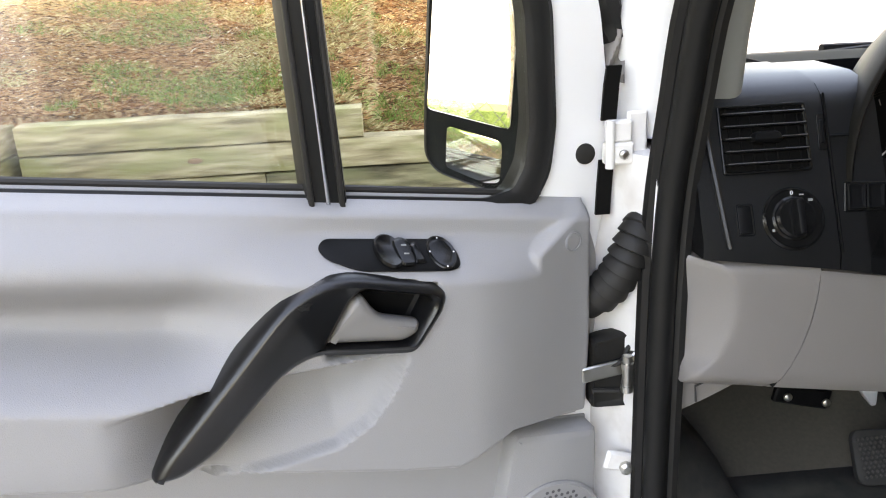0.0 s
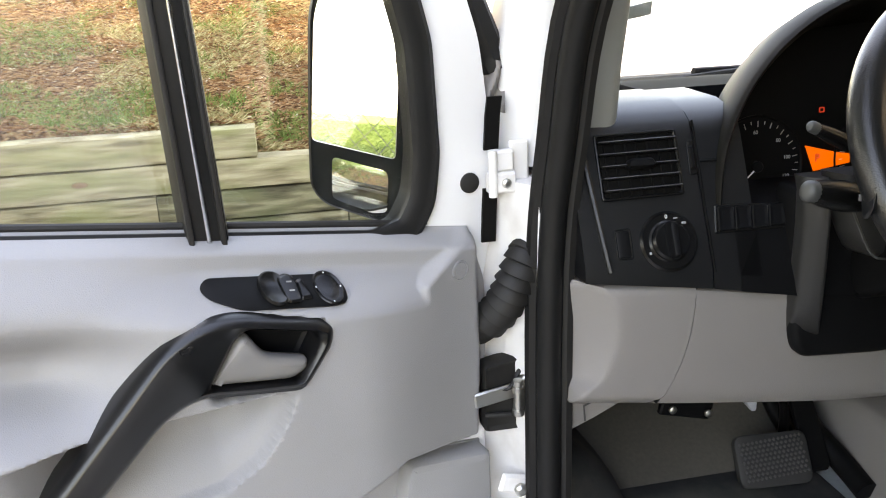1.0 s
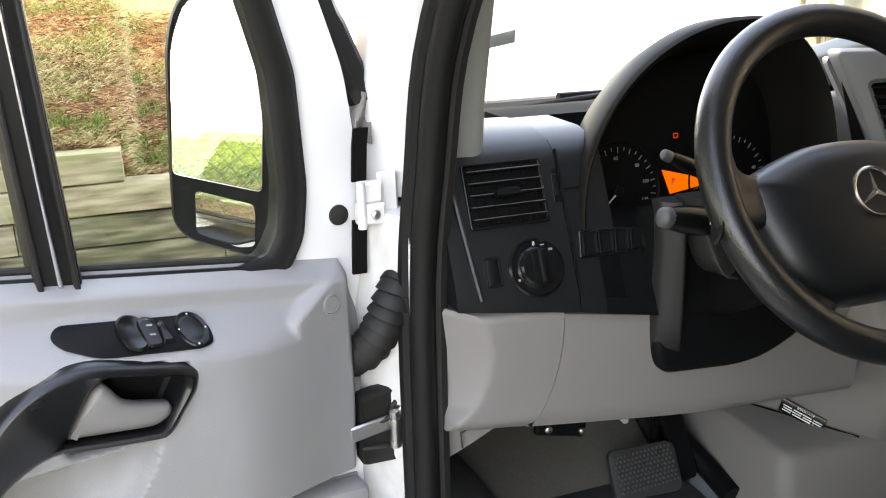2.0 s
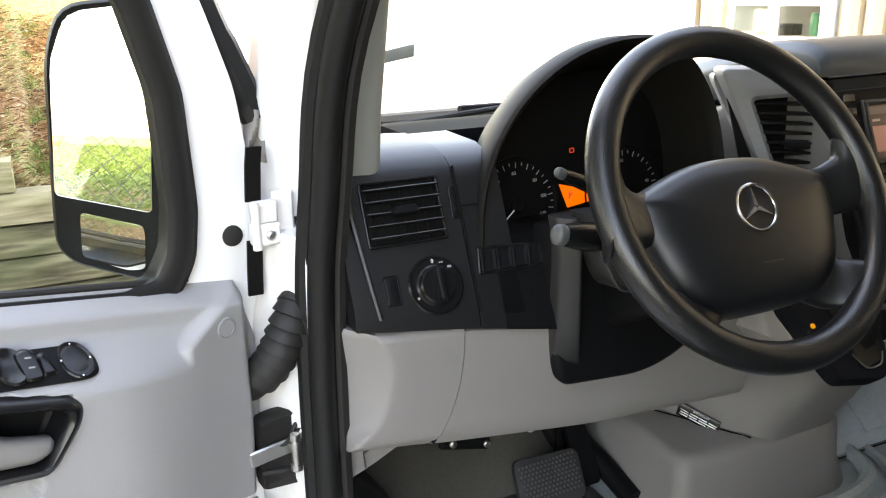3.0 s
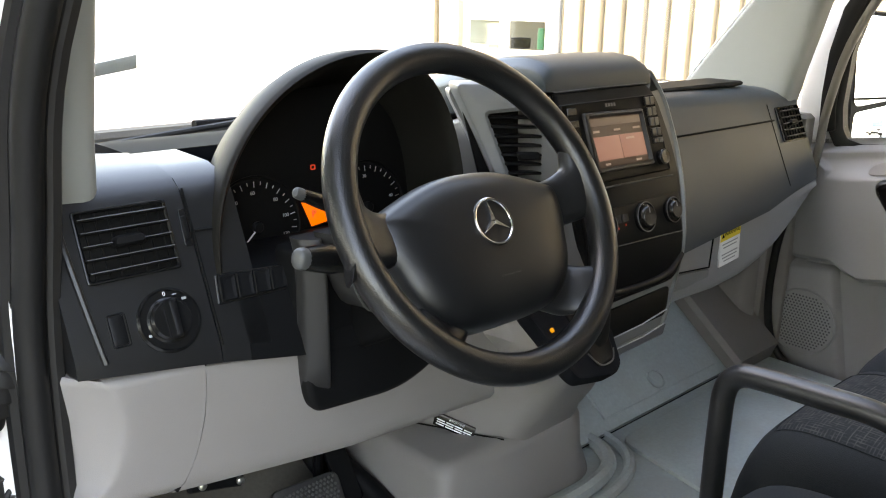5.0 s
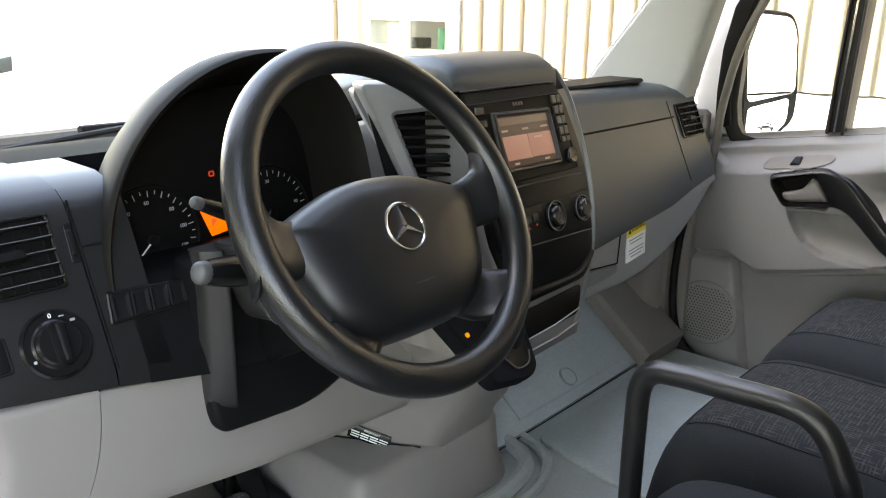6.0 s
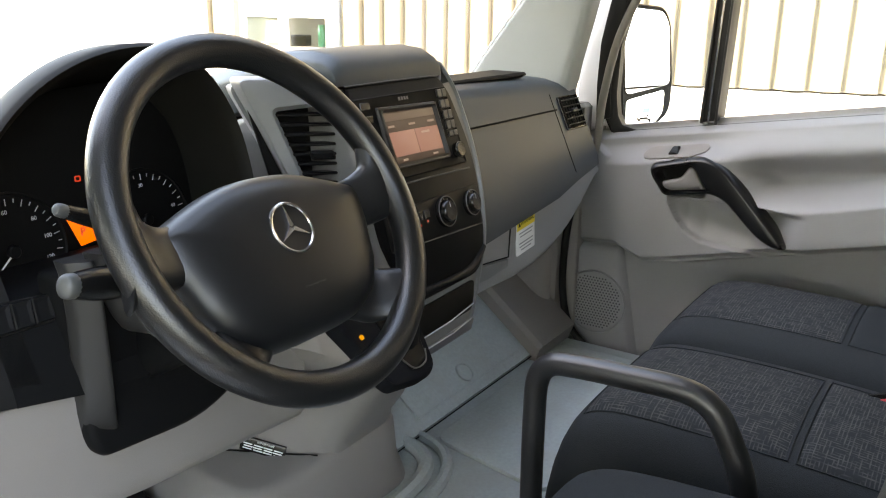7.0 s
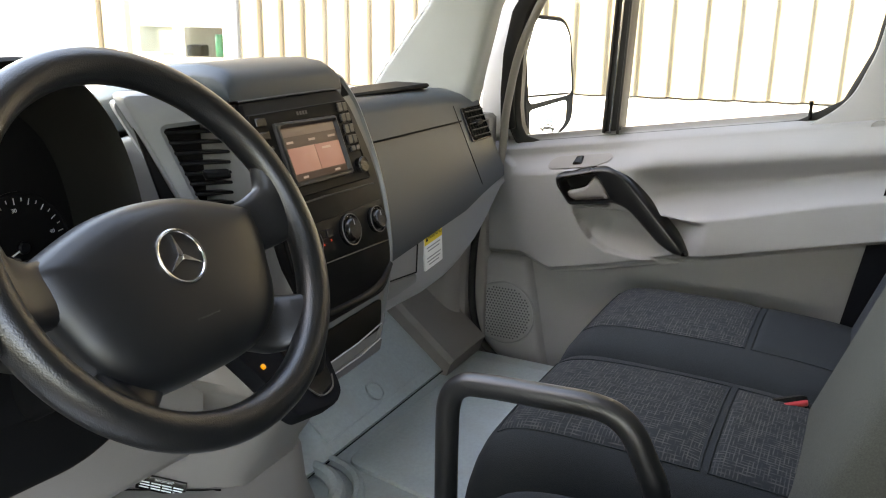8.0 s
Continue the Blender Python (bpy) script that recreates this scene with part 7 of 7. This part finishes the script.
def weave():
    m = bpy.data.materials.new("checked_seat_fabric")
    m.use_nodes = True
    nt = m.node_tree
    b = nt.nodes["Principled BSDF"]
    b.inputs["Roughness"].default_value, b.inputs["Specular IOR Level"].default_value = 0.95, 0.1
    tc = nt.nodes.new("ShaderNodeTexCoord")

    def band(direction, vec):
        """Thin broken threads about 7 mm apart."""
        w = nt.nodes.new("ShaderNodeTexWave")
        w.bands_direction = direction
        w.inputs["Scale"].default_value, w.inputs["Distortion"].default_value = 58.0, 1.0
        w.inputs["Detail"].default_value, w.inputs["Detail Scale"].default_value = 2.0, 3.0
        nt.links.new(tc.outputs["Object"], w.inputs["Vector"])
        mp = nt.nodes.new("ShaderNodeMapping")
        mp.inputs["Scale"].default_value = vec
        nt.links.new(tc.outputs["Object"], mp.inputs[0])
        n = nt.nodes.new("ShaderNodeTexNoise")
        n.inputs["Scale"].default_value, n.inputs["Detail"].default_value = 150.0, 3.0
        nt.links.new(mp.outputs[0], n.inputs["Vector"])
        out = []
        for src, lo, hi in ((w.outputs["Fac"], 0.62, 0.95), (n.outputs["Fac"], 0.42, 0.60)):
            r = nt.nodes.new("ShaderNodeMapRange")
            r.inputs["From Min"].default_value, r.inputs["From Max"].default_value = lo, hi
            nt.links.new(src, r.inputs["Value"])
            out.append(r.outputs[0])
        q = nt.nodes.new("ShaderNodeMath")
        q.operation = "MULTIPLY"
        nt.links.new(out[0], q.inputs[0])
        nt.links.new(out[1], q.inputs[1])
        return q.outputs[0]

    add = nt.nodes.new("ShaderNodeMath")
    add.operation = "MAXIMUM"
    nt.links.new(band("X", (1.0, 0.3, 0.3)), add.inputs[0])
    nt.links.new(band("Y", (0.3, 1.0, 0.3)), add.inputs[1])
    mx = nt.nodes.new("ShaderNodeMix")
    mx.data_type = "RGBA"
    nt.links.new(add.outputs[0], mx.inputs["Factor"])
    mx.inputs["A"].default_value, mx.inputs["B"].default_value = (0.025, 0.028, 0.031, 1), (0.070, 0.071, 0.070, 1)
    nt.links.new(mx.outputs["Result"], b.inputs["Base Color"])
    return m


CHECK = weave()


def padded(x0, x1, y0, y1, z, h, crown, slope):
    """The surface of a padded block with rounded edges."""
    def fn(u, v):
        q, p = 2 * u - 1, 2 * v - 1
        q, p = math.sin(q * math.pi / 2), math.sin(p * math.pi / 2)        # closer rows at the rounded edges
        e = (1 - abs(q) ** 9) ** 0.5 * (1 - abs(p) ** 9) ** 0.5
        return Vector((x0 + (x1 - x0) * (q + 1) / 2, y0 + (y1 - y0) * (p + 1) / 2, z - h + (h + crown * (1 - q * q) * (1 - p * p) + slope * v) * max(0.0, e) ** 0.6))
    return fn


def cushion(name, x0, x1, y0, y1, z, h, mat, parent, crown=0.02, label="", slope=0.0):
    return part(name, sheet(padded(x0, x1, y0, y1, z, h, crown, slope), 40, 40), mat, parent, label, angle=80)


def insert_on(fn, u0, u1, v0, v1, mat, parent, label):
    """A fabric field sewn onto a cushion, a little proud, with a sunk seam round it."""
    def g(u, v):
        e = min(u, 1 - u, v, 1 - v)
        return fn(u0 + (u1 - u0) * u, v0 + (v1 - v0) * v) + Vector((0, 0, 0.0045 * sm(0.0, 0.06, e) - 0.001))
    p = part("insert", sheet(g, 30, 30), mat, parent, label, angle=80)
    P = [fn(u0 + (u1 - u0) * a, v0 + (v1 - v0) * b) + Vector((0, 0, 0.001)) for a, b in [(k / 14, 0) for k in range(14)] + [(1, k / 14) for k in range(14)] + [(1 - k / 14, 1) for k in range(14)] + [(0, 1 - k / 14) for k in range(14)]]
    part("seam", tube(P, 0.0010, 6, closed=True), FABRIC, p)


bench = thing("passenger_bench", (1.55, 0.35, 0.72), "dark double passenger seat with checked fabric inserts", "seat")
part("seat_base", box(FL, 1.56, 0.34, 0.84, 0.80, 0.42, 0.14, 0.03), BLACK, bench)
for nm, x0, x1, y1 in (("cushion_centre", 1.140, 1.560, 0.640), ("cushion_outer", 1.545, 2.0, 0.650)):
    arg = (x0, x1, 0.02, y1, 1.085, 0.22)
    cu = cushion(nm, *arg, FABRIC, bench, 0.028, "dark fabric cushion", 0.03)
    sf = padded(*arg, 0.028, 0.03)
    u0, u1 = (0.22, 0.68) if nm == "cushion_centre" else (0.32, 0.78)
    insert_on(sf, u0, u1, 0.46, 0.83, CHECK, cu, "checked fabric field")
    insert_on(sf, u0, u1, 0.24, 0.448, CHECK if nm == "cushion_centre" else FABRIC, cu, "rear fabric field")


def backrest(name, x0, x1, mat, fwd):
    def fn(u, v):
        q = 2 * u - 1
        e = (1 - abs(q) ** 5) ** 0.5
        z = 1.02 + 0.66 * v
        return Vector((x0 + (x1 - x0) * u, fwd + 0.11 * max(0, e) ** 0.5 - 0.23 * v - 0.05 * sm(0.9, 1.0, v), z))
    return part(name, sheet(fn, 24, 24, thick=(0, -0.1, 0)), mat, bench, angle=80)


OLIVE = material("seat_back_fabric", (0.055, 0.056, 0.048), 0.95, var=0.12, scale=6, grain=0.35, grain_scale=420, bump=0.5, bump_scale=700, spec=0.1)
backrest("backrest_centre", 1.08, 1.54, OLIVE, 0.092)
backrest("backrest_outer", 1.54, 2.0, FABRIC, 0.04)
bk = thing("belt_buckle", (1.50, 0.19, 1.10), "black seat belt buckle with a red release button", "buckle")
BKF = Frame((1.452, 0.190, 1.108), (0.55, -0.8, 0.1), (0.1, 0.2, 0.97))
part("buckle_body", box(BKF, -0.012, -0.004, -0.024, 0.080, 0.042, 0.028, 0.010), BLACK_GLOSS, bk)
part("release_button", box(BKF, 0, 0.008, 0.003, 0.042, 0.011, 0.006, 0.003), RED, bk, "red release button")
part("buckle_strap", box(BKF, 0, -0.05, -0.018, 0.045, 0.09, 0.012, 0.003), FABRIC, bk)
belt = thing("seat_belt", (1.99, 0.10, 1.1), "dark seat belt hanging beside the passenger's backrest", "seat belt")
part("webbing", loft([[Vector((1.985 - 0.003 * k, 0.155 - 0.018 * k + a, 1.00 + 0.12 * k + 0.0)) + Vector((b, 0, 0)) for a, b in ((-0.10, 0), (0.0, 0), (0.0, 0.004), (-0.10, 0.004))] for k in range(9)]), MATTE, belt)

dseat = thing("driver_seat", (0.66, 0.2, 0.72), "dark fabric driver's seat", "seat")
part("seat_box", box(FL, 0.66, 0.20, 0.84, 0.44, 0.5, 0.16, 0.03), BLACK, dseat)
cushion("cushion", 0.58, 0.99, -0.10, 0.53, 1.185, 0.20, FABRIC, dseat, 0.03, "dark fabric cushion", slope=-0.03)

# Unseen backrest and headrest, added to hold back light from behind
def seat_back(u, v):
    q = 2 * u - 1
    e = max(0.0, 1 - abs(q) ** 5) ** 0.5
    return Vector((0.69 + 0.25 * q * (1 - 0.16 * sm(0.5, 1.0, v)), -0.10 + 0.05 * e - 0.045 * (1 - q * q) * sm(0.1, 0.5, v) - 0.24 * v - 0.04 * sm(0.9, 1.0, v), 1.10 + 0.66 * v))


part("backrest", sheet(seat_back, 24, 24, thick=(0, -0.10, 0)), FABRIC, dseat, "dark fabric backrest, out of view, added to block light from behind", angle=80)
hr = part("headrest", sheet(padded(0.56, 0.82, -0.50, -0.38, 2.02, 0.20, 0.01, 0.0), 20, 20), FABRIC, dseat, angle=80)
for hx in (0.62, 0.76):
    part("headrest_post", tube([(hx, -0.44, 1.72), (hx, -0.44, 1.86)], 0.007, 8), CHROME, hr)

rail = thing("hoop_lever", (1.03, 0.46, 0.72), "black tubular hoop lever beside the driver's seat", "lever")
hp = [(1.03, 0.604, 0.80), (1.03, 0.606, 1.00), (1.03, 0.607, 1.14), (1.03, 0.604, 1.205), (1.03, 0.585, 1.232), (1.03, 0.55, 1.239), (1.03, 0.48, 1.243), (1.03, 0.40, 1.245), (1.03, 0.362, 1.230), (1.03, 0.336, 1.190), (1.03, 0.312, 1.125), (1.03, 0.285, 0.95), (1.03, 0.27, 0.80)]
part("hoop", tube(curve_through(hp, 12), 0.0165, 20, up=(1, 0, 0)), HOOP, rail)
part("foot_plate", box(FL, 1.03, 0.44, 0.845, 0.07, 0.42, 0.06, 0.01), HOOP, rail)

# ---- hinges, check strap and cable boot in the door gap ----
hin = thing("upper_hinge", (0.19, 1.02, 1.44), "white painted upper door hinge with two leaves and a bolt", "hinge")
HF = Frame((0.187, 1.0, 1.4765), (1, 0.1, 0), (0, 0, 1))
part("hinge_leaf", box(HF, 0.002, 0.0, -0.012, 0.030, 0.026, 0.016, 0.003), PAINT_DIRTY, hin)
part("hinge_leaf", box(HF, 0.001, -0.026, -0.012, 0.034, 0.026, 0.020, 0.003), PAINT_DIRTY, hin)
part("hinge_pin", tube([HF.at(-0.012, 0.015, 0.006), HF.at(-0.012, -0.042, 0.006)], 0.0055, 12), PAINT_DIRTY, hin)
part("bolt", lathe(Frame(HF.at(0.004, -0.026, 0.008), (1, 0.1, 0), (0, 0, 1)), 0, 0, [(0.006, 0), (0.006, 0.004), (0.0035, 0.006)], 8), STEEL, hin)
part("hinge_web", box(HF, 0.028, -0.012, -0.016, 0.026, 0.066, 0.008, 0.003), PAINT_DIRTY, hin)
boot = thing("cable_boot", (0.2, 0.96, 1.30), "black corrugated rubber cable boot between door and jamb", "cable boot")
line = curve_through([(0.236, 1.030, 1.350), (0.227, 1.003, 1.362), (0.213, 0.990, 1.352), (0.200, 0.987, 1.326), (0.187, 0.992, 1.297), (0.170, 1.010, 1.268), (0.143, 1.040, 1.246)], 26)
BL = len(line)
part("bellows", tube(line, [0.0262 - 0.003 * i / BL + 0.0075 * (((i * 0.085) % 1.0) ** 0.6 - 0.65) * sm(0.15, 0.5, i / BL) for i in range(BL)], 22), RUBBER, boot, angle=28)
part("collar", tube([(0.242, 1.048, 1.352), (0.234, 1.025, 1.355)], [0.027, 0.026], 18), RUBBER, boot)
chk = thing("door_check_strap", (0.19, 0.98, 1.18), "steel door check strap in a black rubber dust cover", "door check")
CK = Frame((0.190, 1.0, 1.163), (1, 0.1, 0), (0, 0, 1))
part("dust_cover", stack(bmesh.new(), CK, rounded([(-0.034, -0.050), (0.024, -0.054), (0.032, -0.046), (0.032, 0.050), (0.024, 0.055), (-0.034, 0.047)], 0.008, 4), [(0.004, -0.03), (0, -0.02), (0, -0.002), (0.003, 0.004), (0.008, 0.001)]), RUBBER, chk, "black rubber dust cover")
part("cover_lip", tube(curve_through([CK.at(-0.034, 0.012, 0.004), CK.at(0.0, 0.016, 0.010), CK.at(0.012, 0.034, 0.008), CK.at(0.030, 0.040, 0.003)], 5), 0.0035, 8), RUBBER, chk)
part("cover_lip", tube(curve_through([CK.at(-0.034, -0.022, 0.004), CK.at(0.0, -0.024, 0.010), CK.at(0.028, -0.030, 0.004)], 5), 0.0035, 8), RUBBER, chk)
part("strap", box(Frame((0.168, 0.992, 1.1695), (1, 0.1, 0.12), (-0.12, 0, 1)), 0.0, 0, 0, 0.054, 0.021, 0.006, 0.002), STEEL, chk)
part("bracket", stack(bmesh.new(), Frame((0.205, 0.988, 1.172), (1, 0.1, 0), (0, 0, 1)), rounded([(-0.010, -0.026), (0.006, -0.030), (0.014, -0.018), (0.013, 0.020), (0.004, 0.026), (-0.006, 0.014)], 0.003, 2), [(0, -0.006), (0, 0.005), (0.002, 0.007)]), STEEL, chk)
part("pin", tube([(0.197, 0.975, 1.148), (0.197, 0.975, 1.196)], [0.0058, 0.0058], 10), STEEL, chk)
for z in (1.146, 1.178):
    part("pin_collar", tube([(0.197, 0.975, z), (0.197, 0.975, z + 0.008)], 0.0078, 10), STEEL, chk)
part("check_bolt", lathe(Frame((0.212, 0.982, 1.186), (1, 0, 0), (0, 0, 1), (0, -1, 0)), 0, 0, [(0.0055, 0), (0.0055, 0.004), (0.003, 0.0055)], 8), STEEL, chk)
lhin = thing("lower_hinge_bracket", (0.19, 1.0, 1.03), "white bracket with a steel bolt on the jamb", "hinge")
part("bracket_leaf", box(Frame((0.185, 0.985, 1.042), (1, 0.1, -0.3), (0.3, 0, 1)), 0.006, 0, 0, 0.042, 0.028, 0.01, 0.004), PAINT_DIRTY, lhin)
part("bolt", lathe(Frame((0.198, 0.975, 1.034), (1, 0, 0), (0, 0, 1), (0, -1, 0)), 0, 0, [(0.009, 0), (0.009, 0.006), (0.005, 0.009)], 8), STEEL, lhin)
GAPLINE = ((0.186, 1.552), (0.183, 1.53), (0.180, 1.488))
gap = thing("door_edge_seal_and_shade", (0.14, 1.1, 1.5), "dark rubber strip and foam end, with dark sheets for the door gap's shade", "seal")
part("strip", tube(curve_through([(0.120, 1.06, 1.80), (0.150, 1.06, 1.705), (0.178, 1.06, 1.63), (0.198, 1.055, 1.578)], 6), [0.020] * 9 + [0.022] * 6 + [0.016] * 4, 8), SEAL, gap)
# Dark sheets put in as the shade between door edge and jamb
part("gap_filler", loft([[Vector((x + a, 1.09 + b, z)) for a, b in ((-0.012, 0), (0.012, 0), (0.012, 0.02), (-0.012, 0.02))] for x, z in ((0.215, 1.60), (0.213, 1.50), (0.206, 1.40), (0.200, 1.20), (0.196, 0.90))]), BLACK_SHADE, gap)
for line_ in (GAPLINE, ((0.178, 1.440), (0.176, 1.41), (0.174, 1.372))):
    part("dark_gap", loft([[Vector((x + a, 1.012 + b, z)) for a, b in ((-0.010, 0), (0.008, 0), (0.008, 0.006), (-0.010, 0.006))] for x, z in line_]), BLACK_SHADE, gap)
part("seal_end", sheet(lambda u, v: Vector((0.182 + 0.024 * u + 0.002 * math.sin(v * 6), 1.045 + 0.008 * math.sin(u * 7 + v * 5), 1.594 - 0.062 * v - 0.005 * u)), 10, 12, thick=(0, 0.004, 0)), GREY2, gap, "crumpled grey foam end")

# ---- wiper at the foot of the windscreen ----
wip = thing("wiper", (0.9, 1.53, 1.46), "black windscreen wiper resting at the glass foot", "wiper")
part("wiper_blade", tube([(0.46, 1.50, 1.475), (0.70, 1.505, 1.492), (0.95, 1.51, 1.508)], 0.006, 8), RUBBER, wip)
part("wiper_arm", tube([(0.70, 1.515, 1.50), (0.95, 1.54, 1.495), (1.10, 1.56, 1.47)], 0.008, 8), BLACK, wip)
